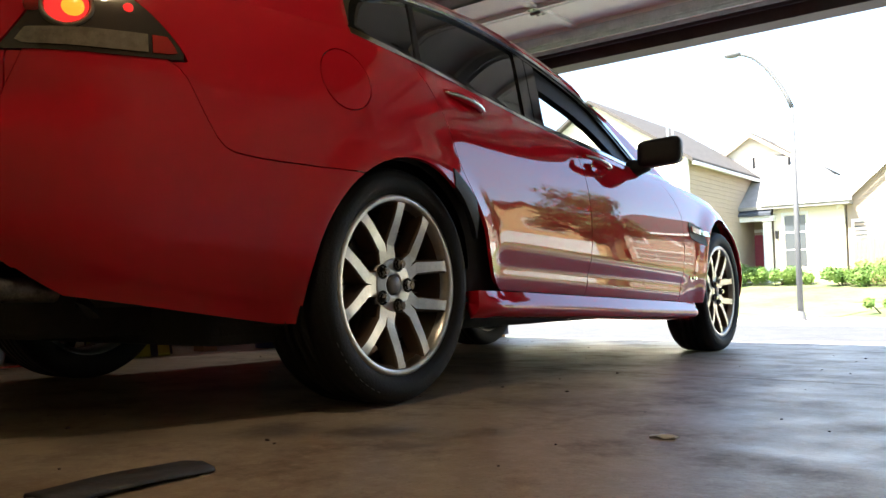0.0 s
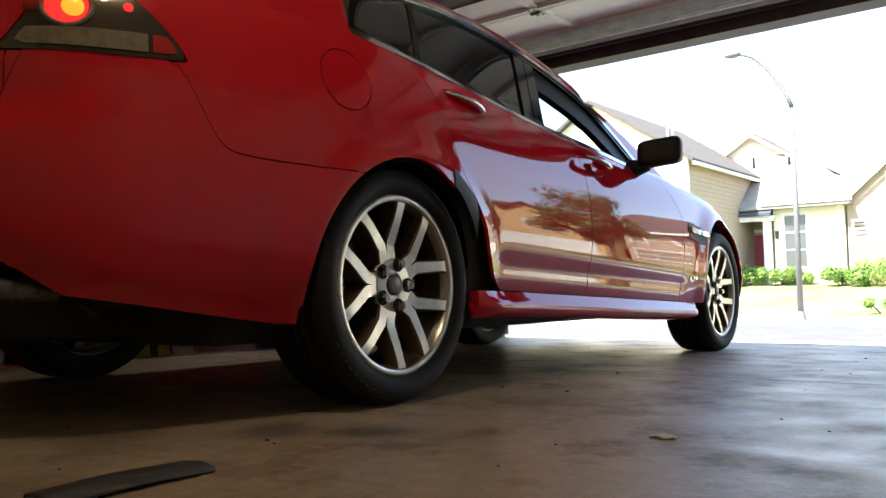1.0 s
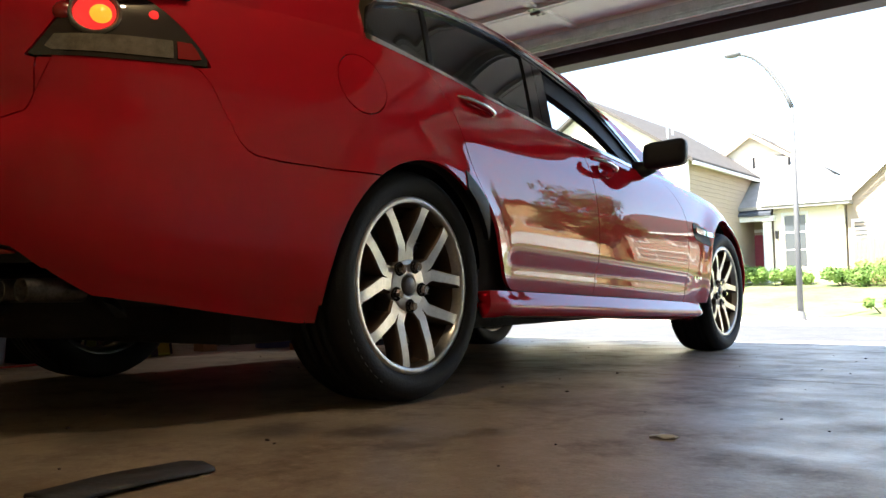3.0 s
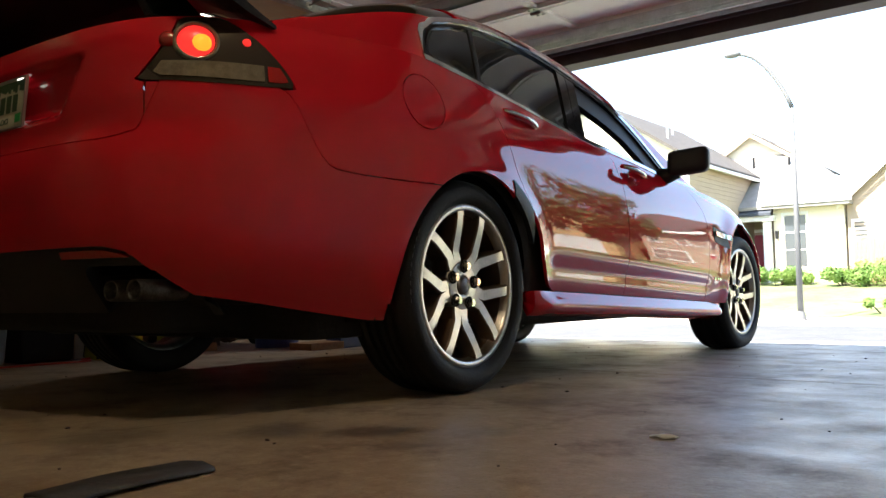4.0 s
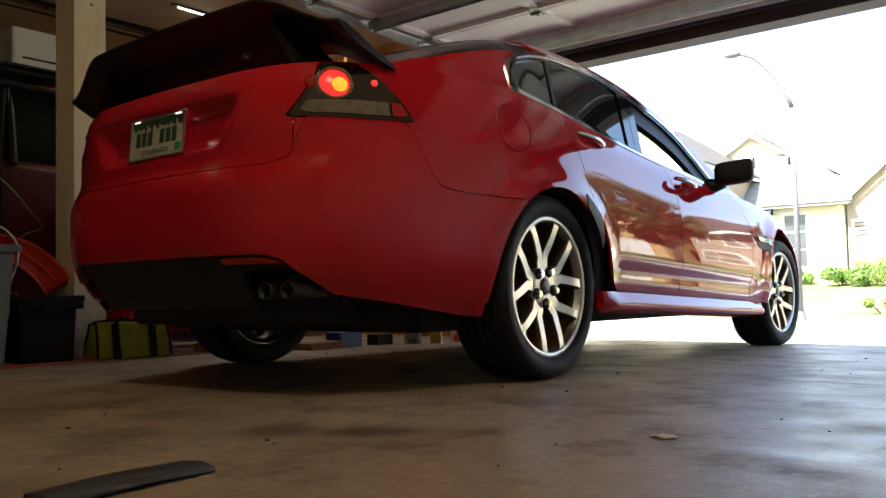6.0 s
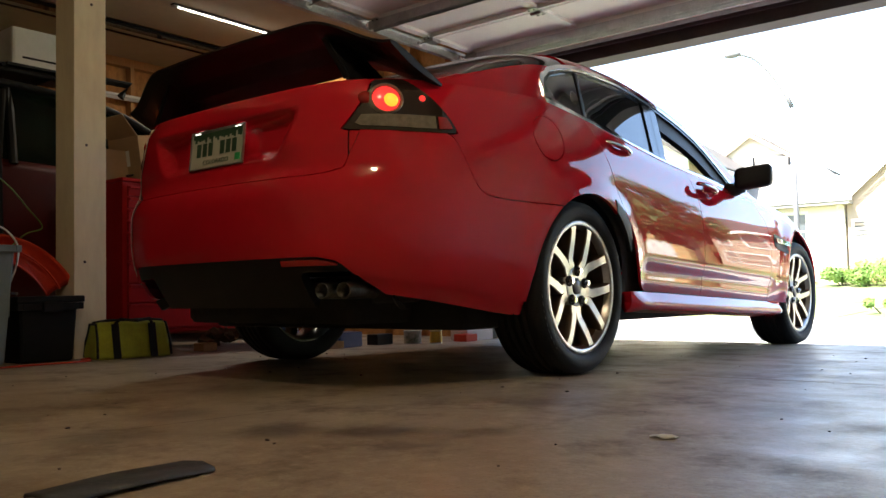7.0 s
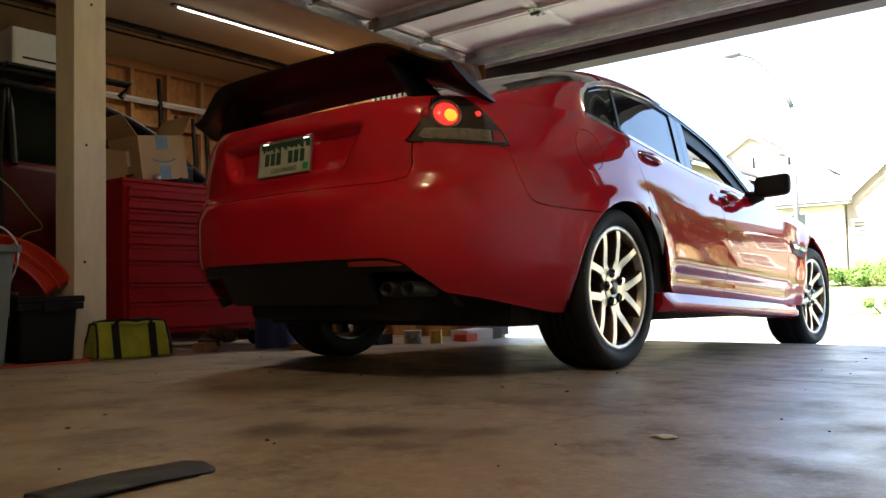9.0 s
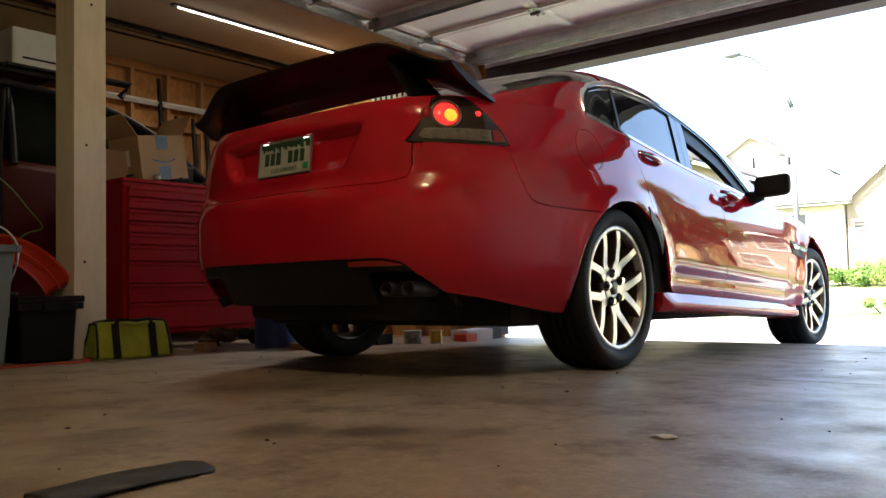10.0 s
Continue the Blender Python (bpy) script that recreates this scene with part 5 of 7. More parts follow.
    # deck and hood
    for nm, y0, y1, crown in (("trunk_deck", -1.11, -0.55, 0.030), ("hood", 2.15, 3.80, 0.055)):
        V, F = [], []
        ny, nx = 40, 16
        for i in range(ny + 1):
            y = y0 + (y1 - y0) * i / ny
            if nm == "hood":
                xe = belt_x(y) if y < 3.45 else belt_x(3.45) * max(1 - ((y - 3.45) / 0.40) ** 2.2, 0.05) ** 0.5
            else:
                xe = belt_x(y) if y > -0.93 else np.interp(y, [-1.11, -1.09, -1.05, -1.0, -0.93], [0.05, 0.30, 0.46, 0.565, belt_x(-0.93)])
            for j in range(nx + 1):
                a = j / nx
                V.append((xe * a, y, SHOULDER(y) + crown * (1 - a ** 2.5) * smooth01((y - y0) / 0.25 + 0.02) - 0.001))
        for i in range(ny):
            for j in range(nx):
                a = i * (nx + 1) + j
                F.append((a, a + 1, a + nx + 2, a + nx + 1))
        shell_part(nm, V, F, M_PAINT, car if nm == "hood" else trunk, both=True, thick=0.006)
    # greenhouse
    G = green_grid()
    roof = cut_all(*G, lambda v: -dlo(v) - 0.0, lambda v: -screen_fn(v), lambda v: -rear_glass_fn(v))
    shell_part("roof", *roof, M_PAINT, car, "red roof and pillars", both=True, thick=0.03)
    shell_part("headliner", *cut_all(*G, lambda v: -dlo(v) - 0.02, lambda v: -screen_fn(v) - 0.02, lambda v: -rear_glass_fn(v) - 0.02), M_FABRIC, car, "dark cabin lining", both=True, thick=0, offset=-0.035)
    ws = shell_part("windscreen", *clip(*G, lambda v: screen_fn(v) - 0.002), M_GLASS, car, "clear windscreen", both=True, thick=0.0, offset=-0.006)
    rg = shell_part("rear_screen", *clip(*G, lambda v: rear_glass_fn(v) - 0.002), M_TINT, car, "tinted rear screen", both=True, thick=0.0, offset=-0.006)
    ws.visible_shadow = False
    b0 = lambda v: 0.885 + (v[2] - 1.02) * 0.19
    for mirror in (False, True):
        sd = dict(mirror=mirror)
        trim = clip(*clip(*G, lambda v: dlo(v) + 0.016), lambda v: 0.004 - dlo(v))
        shell_part("window_trim", *trim, M_CHROME, car, "bright chrome window surround", offset=0.006, thick=0.012, **sd)
        seal = clip(*clip(*G, lambda v: dlo(v) - 0.002), lambda v: 0.022 - dlo(v))
        shell_part("window_seal", *seal, M_GLOSSBLACK, car, "black window seal", offset=0.001, thick=0.015, **sd)
        div = lambda v: 0.205 + (v[2] - 1.10) * 0.16
        shell_part("quarter_glass", *cut_all(*G, lambda v: dlo(v) - 0.018, lambda v: div(v) - v[1]), M_TINT, car, "dark tinted quarter glass", thick=0, offset=-0.008, **sd)
        shell_part("rear_door_glass", *cut_all(*G, lambda v: dlo(v) - 0.018, lambda v: v[1] - div(v), lambda v: b0(v) + 0.01 - v[1]), M_TINT, car, "dark tinted rear door glass", thick=0, offset=-0.009, **sd)
        shell_part("glass_divider", *cut_all(*G, lambda v: dlo(v) - 0.01, lambda v: v[1] - div(v) + 0.012, lambda v: div(v) + 0.012 - v[1]), M_BLACK, car, thick=0.01, offset=-0.003, **sd)
        shell_part("door_pillar", *cut_all(*G, lambda v: dlo(v) - 0.006, lambda v: v[1] - b0(v), lambda v: b0(v) + 0.074 - v[1]), M_GLOSSBLACK, car, "gloss black door pillar", thick=0.02, offset=-0.001, **sd)
        shell_part("door_pillar", *cut_all(*G, lambda v: dlo(v) - 0.006, lambda v: v[1] - b0(v) - 0.08, lambda v: b0(v) + 0.155 - v[1]), M_GLOSSBLACK, car, "gloss black door pillar", thick=0.03, offset=-0.001, **sd)
        shell_part("front_door_frame", *cut_all(*G, lambda v: dlo(v) - 0.002, lambda v: v[1] - b0(v) - 0.15, lambda v: 0.10 - (DLO_TOP(v[1]) - v[2]) * 0.8), M_BLACK, car, "black front door frame, window down", thick=0.03, offset=-0.012, **sd)
    tab = cut_all(V0, F0, lambda v: 0.436 - math.hypot(v[1], (v[2] - HUB_Z) * 0.985), arch(0.0, 0.398), lambda v: v[1] - 0.20, lambda v: 0.325 - v[1], lambda v: v[2] - 0.5)
    shell_part("arch_clip", *tab, M_BLACK, car, "black plastic clip on the wheel arch", offset=0.004, thick=0.02)
    # mirrors and handles
    for sx in (1, -1):
        bm = box_bm(0.20, 0.13, 0.135, 0.055, None, None, 5)
        for v in bm.verts:
            v.co.y *= 1 - 0.35 * (v.co.x + 0.1) / 0.2
            v.co.z += 0.018 * (v.co.x + 0.1) / 0.2 - 0.0
        bm.transform(Matrix.Diagonal((sx, 1, 1, 1)) @ Matrix.Translation((0.985, 1.88, 0.925)) @ Matrix.Rotation(radians(8), 4, "Z"))
        if sx < 0:
            bmesh.ops.reverse_faces(bm, faces=bm.faces[:])
        mi = part("door_mirror", bm, M_BLACK, car, "dark door mirror housing", smooth=True)
        V, F = tube([(sx * 0.84, 1.86, 0.930), (sx * 0.88, 1.865, 0.935), (sx * 0.93, 1.875, 0.950)], [0.05, 0.042, 0.035], 10)
        link_mesh("mirror_arm", V, F, M_BLACK, mi, smooth=True)
        for y, z, x in ((0.365, 0.993, 0.877), (1.305, 0.887, 0.918)):
            V, F = lathe([(0.0, -0.016), (0.030, -0.012), (0.045, -0.002), (0.050, 0.003)], 24)
            c = link_mesh("handle_cup", [(sx * (x + a * 1.0), y + 0.045 + b * 1.7, z - 0.012 + cc * 0.8) for a, b, cc in V], F, M_PAINT, car, smooth=True)
            n = 14
            pts = [(sx * (x + 0.006 + 0.032 * math.sin(math.pi * i / n) ** 0.6), y - 0.115 + 0.23 * i / n, z + 0.020 - 0.030 * i / n) for i in range(n + 1)]
            V, F = tube(pts, [0.010 + 0.006 * math.sin(math.pi * i / n) for i in range(n + 1)], 8)
            h = link_mesh("door_handle", V, F, M_PAINT, car, "red door handle with chrome strip", smooth=True)
            V, F = tube([(p[0] + sx * 0.010, p[1], p[2] - 0.004) for p in pts], 0.0075, 6)
            link_mesh("handle_strip", V, F, M_CHROME, h, "chrome strip", smooth=True)
    # wing on two stands
    wg = part("rear_wing", wing_bm(), M_CARBON, car, "large black rear wing", smooth=False)
    for sx in (1, -1):
        bm = bmesh.new()
        V = [(0.555, -1.02, 1.13), (0.585, -1.02, 1.13), (0.585, -0.80, 1.15), (0.555, -0.80, 1.15), (0.445, -1.03, 1.315), (0.475, -1.03, 1.315), (0.475, -0.84, 1.285), (0.445, -0.84, 1.285)]
        vs = [bm.verts.new((sx * a, b, c)) for a, b, c in V]
        for f in ((0, 3, 2, 1), (4, 5, 6, 7), (0, 1, 5, 4), (1, 2, 6, 5), (2, 3, 7, 6), (3, 0, 4, 7)):
            bm.faces.new([vs[i] for i in f])
        bmesh.ops.recalc_face_normals(bm, faces=bm.faces[:])
        bmesh.ops.bevel(bm, geom=bm.edges[:], offset=0.006, segments=2, affect="EDGES")
        part("wing_stand", bm, M_CARBON, wg)
    # number plate
    pl = part("number_plate", box_bm(0.305, 0.006, 0.152, 0.003, Matrix.Translation((0, -1.146, 0.862)) @ Matrix.Rotation(radians(-5), 4, "X")), M_PLATE, car, "white number plate with green mountains")
    R5 = Matrix.Translation((0, -1.150, 0.862)) @ Matrix.Rotation(radians(-5), 4, "X")

    def on_plate(nm, x0, x1, z0, z1, mtl, lift=0.0):
        part(nm, transformed(span_box(x0, x1, -0.0012 - lift, -0.0002 - lift, z0, z1), R5), mtl, pl)
    for i in range(24):
        x0 = -0.146 + i * 0.292 / 24
        hgt = 0.022 + 0.012 * abs(math.sin(i * 0.9)) + 0.008 * math.sin(i * 2.3)
        on_plate("mountain", x0, x0 + 0.292 / 24, 0.148 - hgt, 0.148, M_PLATEGREEN)
    for x0 in (-0.118, -0.083, -0.048, 0.022, 0.057, 0.092):
        on_plate("character_bar", x0, x0 + 0.026, 0.048, 0.104, M_PLATEGREEN, 0.0012)
    on_plate("sticker", 0.112, 0.142, 0.012, 0.040, M_STICKER, 0.0012)
    cu = bpy.data.curves.new("state_name", "FONT")
    cu.body, cu.size, cu.extrude, cu.align_x = "COLORADO", 0.027, 0.0006, "CENTER"
    tmp = new("tmp_text", cu)
    me = bpy.data.meshes.new_from_object(tmp.evaluated_get(bpy.context.evaluated_depsgraph_get()))
    bpy.data.objects.remove(tmp)
    me.transform(R5 @ Matrix.Translation((0, -0.002, 0.013)) @ Matrix.Rotation(radians(90), 4, "X"))
    me.materials.append(M_PLATEGREEN)
    tx = new("state_name", me)
    tx.parent = pl
    fr = bmesh.new()
    for a in ((-0.158, 0.158, -0.005, 0.001), (-0.158, 0.158, 0.152, 0.158), (-0.158, -0.152, 0.001, 0.152), (0.152, 0.158, 0.001, 0.152)):
        span_box(a[0], a[1], -0.004, 0.006, a[2], a[3], bm=fr)
    part("plate_frame", transformed(fr, R5), M_STEEL, pl, "thin metal plate frame")
    for x in (-0.12, 0.12):
        part("plate_lamp", span_box(x - 0.014, x + 0.014, -1.140, -1.120, 1.010, 1.017, 0.002), M_GLOWWHITE, trunk, "lit number plate lamp")
    # underbody, wells, exhaust, cabin
    part("floor_pan", span_box(-0.72, 0.72, -0.55, 3.5, 0.185, 0.42, 0.03), M_UNDER, car)
    part("axle_beam", span_box(-0.70, 0.70, -0.12, 0.12, 0.235, 0.40, 0.03), M_UNDER, car)
    part("silencer", box_bm(0.96, 0.52, 0.17, 0.06, Matrix.Translation((0, -0.64, 0.215)), None, 3), M_UNDER, car, smooth=True)
    for x in (0.45,):
        bm = cyl_bm(0.085, 0.085, 0.42, 24, Matrix.Translation((x, -0.80, 0.36)) @ Matrix.Rotation(radians(-90), 4, "X") @ Matrix.Diagonal((1.5, 0.75, 1, 1)), 0.02)
        mf = part("muffler", bm, M_UNDER, car, smooth=True)
        for dx in (-0.048, 0.052):
            V, F = lathe([(0.0, 0.08), (0.026, 0.08), (0.026, 0.0), (0.0295, -0.004), (0.0305, 0.0), (0.0305, 0.16)], 24)
            link_mesh("exhaust_tip", [(x + 0.100 + dx + yy, -1.075 + xx, 0.345 + zz) for xx, yy, zz in V], F, M_TIP, mf, "sooty steel exhaust tip", smooth=True)
    for yc in (0.0, WB):
        for sx in (1, -1):
            V, F = [], []
            n = 20
            for i in range(n + 1):
                a = math.pi * (i / n) * 1.16 - 0.25
                for x in (0.60, 0.84):
                    V.append((sx * x, yc + 0.415 * math.cos(a), HUB_Z + 0.415 * math.sin(a)))
            for i in range(n):
                F.append((i * 2, i * 2 + 1, i * 2 + 3, i * 2 + 2))
            F.append(tuple(range(0, 2 * n + 2, 2)))
            link_mesh("wheel_well", V, F, M_UNDER, car, "sooty black wheel well", smooth=False)
            brake(car, sx * 0.775, yc, sx)
    cab = cut_all(V0, F0, lambda v: v[1] + 0.55, lambda v: 2.45 - v[1], lambda v: v[2] - 0.3, ra, fa)
    for mirror in (False, True):
        shell_part("door_lining", *cab, M_FABRIC, car, "black door lining", offset=-0.05, thick=0.0, mirror=mirror)
    part("parcel_shelf", span_box(-0.70, 0.70, -0.55, 0.18, 0.98, 1.01, 0.01), M_FABRIC, car)
    part("dashboard", span_box(-0.74, 0.74, 1.82, 2.25, 0.70, 0.93, 0.05), M_FABRIC, car)
    for x, y in ((0.38, 1.02), (-0.38, 1.02), (0.38, 0.2), (-0.38, 0.2)):
        st = part("car_seat", box_bm(0.50, 0.50, 0.16, 0.05, Matrix.Translation((x, y + 0.25, 0.45))), M_FABRIC, car, smooth=True)
        part("backrest", box_bm(0.48, 0.13, 0.60, 0.05, Matrix.Translation((x, y - 0.02, 0.52)) @ Matrix.Rotation(radians(14), 4, "X")), M_FABRIC, st, smooth=True)
        part("headrest", box_bm(0.26, 0.09, 0.16, 0.04, Matrix.Translation((x, y - 0.17, 1.13)) @ Matrix.Rotation(radians(10), 4, "X")), M_FABRIC, st, smooth=True)
    ang = [2 * math.pi * i / 24 for i in range(25)]
    V, F = tube([(-0.38 + 0.185 * math.cos(a), 1.70 - 0.06 * math.sin(a), 0.86 + 0.175 * math.sin(a)) for a in ang], 0.016, 8)
    link_mesh("steering_wheel", V, F, M_BLACK, car, smooth=True)
    wheels = []
    for yc, nm in ((0.0, "rear"), (WB, "front")):
        for sx in (1, -1):
            w = wheel(car, sx * 0.795, yc, sx, "wheel", "silver forked-spoke alloy wheel with black tyre")
            wheels.append((w, sx, yc))
    return car, wheels


def transformed(bm, m):
    bm.transform(m)
    return bm


def wing_bm():
    """The wing blade, its ends swept down and forward to tips on the flanks."""
    bm = bmesh.new()
    rows = []
    n = 48
    for i in range(n + 1):
        u = -1 + 2 * i / n
        a = abs(u)
        x = u * 0.765
        k = smooth01((a - 0.56) / 0.44)
        yc = -1.02 + 0.03 * a * a + 0.07 * k
        zc = 1.325 - 0.012 * a * a - 0.115 * k ** 1.2
        chord = 0.37 - 0.08 * k
        prof = []
        for t, th in ((0, 0.004), (0.12, 0.016), (0.35, 0.022), (0.65, 0.016), (1.0, 0.005)):
            prof.append((yc - 0.10 + chord * t, zc + 0.034 * (1 - t) ** 2 - 0.075 * t + th))
        for t, th in ((1.0, -0.005), (0.65, -0.012), (0.35, -0.014), (0.12, -0.010), (0, -0.006)):
            prof.append((yc - 0.10 + chord * t, zc + 0.034 * (1 - t) ** 2 - 0.075 * t + th))
        rows.append([bm.verts.new((x, a2, b2)) for a2, b2 in prof])
    m = len(rows[0])
    for i in range(n):
        for j in range(m):
            bm.faces.new((rows[i][j], rows[i][(j + 1) % m], rows[i + 1][(j + 1) % m], rows[i + 1][j]))
    bm.faces.new(rows[0])
    bm.faces.new(rows[-1][::-1])
    bmesh.ops.recalc_face_normals(bm, faces=bm.faces[:])
    return bm


RIDE_Y = spl([(-1.3, -1.165), (-1.15, -1.055), (-0.7, -0.665), (-0.3, -0.285), (0.0, 0.0), (1.2, 1.155), (2.28, 2.225), (2.915, 2.90), (3.9, 3.88)])
RIDE_A = spl([(-1.3, 0.885), (-0.6, 0.897), (0.0, 0.918), (1.2, 0.928), (2.9, 0.95), (3.9, 0.955)])
RIDE_B = spl([(-1.3, 0.018), (-0.6, 0.018), (0.0, 0.019), (1.2, 0.034), (2.28, 0.045), (3.9, 0.05)])


def set_stance(car, wheels):
    """Brings the drawn body to its ride height over the wheels, the tail lower than the nose."""
    skip = {w for w, _, _ in wheels}
    for ob in car.children_recursive:
        if ob.type != "MESH" or ob in skip or any(p in skip for p in (ob.parent, ob.parent.parent)) or ob.name.startswith(("brake_disc", "caliper")):
            continue
        for v in ob.data.vertices:
            x, y, z = v.co
            v.co = (x, RIDE_Y(y), RIDE_A(y) * z + RIDE_B(y))
        ob.data.update()


CAR, WHEELS = sedan()
set_stance(CAR, WHEELS)


# ---- things in the garage ----
M_STRIP = mat("grey rubber strip", (0.045, 0.048, 0.05), 0.55, var=0.3, scale=20, bump=0.2, bscale=90)
M_LIME = mat("lime tool bag canvas", (0.36, 0.38, 0.03), 0.85, var=0.25, scale=14, bump=0.3, bscale=160)
M_ORANGE = mat("orange-red plastic", (0.62, 0.045, 0.015), 0.4, var=0.12, scale=6)
M_GREYBIN = mat("grey-blue plastic bin", (0.20, 0.25, 0.28), 0.5, var=0.12, scale=5)
M_BLACKBIN = mat("black bin plastic", (0.010, 0.011, 0.012), 0.5, var=0.3, scale=8, spec=0.2)
M_SUVRED = mat("dull maroon paint", (0.09, 0.007, 0.007), 0.35, coat=0.3, var=0.2, scale=3)
M_SUVGLASS = mat("dark green glass", (0.005, 0.010, 0.007), 0.08, spec=0.3)
M_YELLOW = mat("yellow tin", (0.62, 0.42, 0.03), 0.4, var=0.15, scale=20)
M_BLUE = mat("blue plastic", (0.02, 0.05, 0.22), 0.4, var=0.2, scale=8)
M_TAPE = mat("dark blue parcel tape", (0.03, 0.06, 0.09), 0.4)
M_WOOD = mat("offcut timber", (0.42, 0.24, 0.12), 0.8, var=0.3, scale=10, stretch=(1, 6, 6))
M_PAPER = mat("white paper label", (0.75, 0.74, 0.70), 0.7, var=0.08, scale=20)


def curved_strip():
    V, F = [], []
    n = 24
    for i in range(n + 1):
        t = i / n
        lift = 0.004 + 0.004 * math.sin(t * math.pi) ** 2
        cx, cy = 1.345 - 0.025 * t, -2.86 + 0.29 * t
        for sx, zz in ((-0.052, 0.001), (-0.047, 0.006), (0, 0.009), (0.047, 0.006), (0.052, 0.001)):
            end = 0.012 * math.cos(sx / 0.055 * 1.5) * (1 if t > 0.98 else 0)
            V.append((cx + sx, cy + end, fz(cy) + lift + zz))
    for i in range(n):
        for j in range(4):
            a = i * 5 + j
            F.append((a, a + 1, a + 6, a + 5))
    ob = link_mesh("rubber_strip", V, F, M_STRIP, smooth=True)
    so = ob.modifiers.new("solid", "SOLIDIFY")
    so.thickness, so.offset = 0.004, -1
    tagged(ob, "curled dark grey rubber strip on the concrete floor", "strip")


def floor_litter():
    rnd = random.Random(8)
    bm = bmesh.new()
    vs = [bm.verts.new((0.035 * math.cos(a) * (0.7 + 0.5 * rnd.random()), 0.022 * math.sin(a) * (0.7 + 0.5 * rnd.random()), 0.002 + 0.006 * rnd.random())) for a in np.linspace(0, 6.28, 11)[:-1]]
    bm.faces.new(vs)
    ob = part("paper_scrap", bm, M_PAPER, None, m=Matrix.Translation((1.862, -1.80, fz(-1.80))))
    so = ob.modifiers.new("solid", "SOLIDIFY")
    so.thickness = 0.002
    tagged(ob, "torn white paper scrap on the concrete floor", "scrap")
    bm = bmesh.new()
    for _ in range(90):
        x, y = rnd.uniform(-1.4, 2.6), rnd.uniform(-2.9, 1.9)
        r = rnd.choice((0.002, 0.003, 0.003, 0.005))
        bmesh.ops.create_icosphere(bm, subdivisions=1, radius=r, matrix=Matrix.Translation((x, y, fz(y) + r * 0.4)) @ Matrix.Rotation(rnd.random() * 3, 4, "Z") @ Matrix.Diagonal((1.5, 1, 0.6, 1)))
    tagged(part("grit", bm, M_HEADER, None), "scattered dark grit and crumbs on the floor", "grit", kind="stuff")
    # a hairline crack filled with pale dust
    pts = [(0.74, -3.1), (0.77, -2.6), (0.79, -2.4), (0.815, -2.2), (0.83, -2.05), (0.855, -1.8), (0.875, -1.5), (0.90, -1.2), (0.93, -0.95), (0.98, -0.6), (1.00, -0.44), (1.07, -0.1), (1.12, 0.4), (1.18, 1.0), (1.25, 1.7), (1.30, 2.25)]
    V, F = [], []
    for i, (x, y) in enumerate(pts):
        w = 0.0035 + 0.0015 * math.sin(i * 3.1)
        V += [(x - w, y, fz(y) + 0.0012), (x + w, y, fz(y) + 0.0012)]
    F = [(2 * i, 2 * i + 1, 2 * i + 3, 2 * i + 2) for i in range(len(pts) - 1)]
    tagged(link_mesh("floor_crack", V, F, M_DUST), "pale dust-filled crack in the slab", "crack", kind="structure")


M_DUST = mat("pale crack dust", (0.50, 0.44, 0.36), 0.9, color2=(0.16, 0.12, 0.09), scale=9)


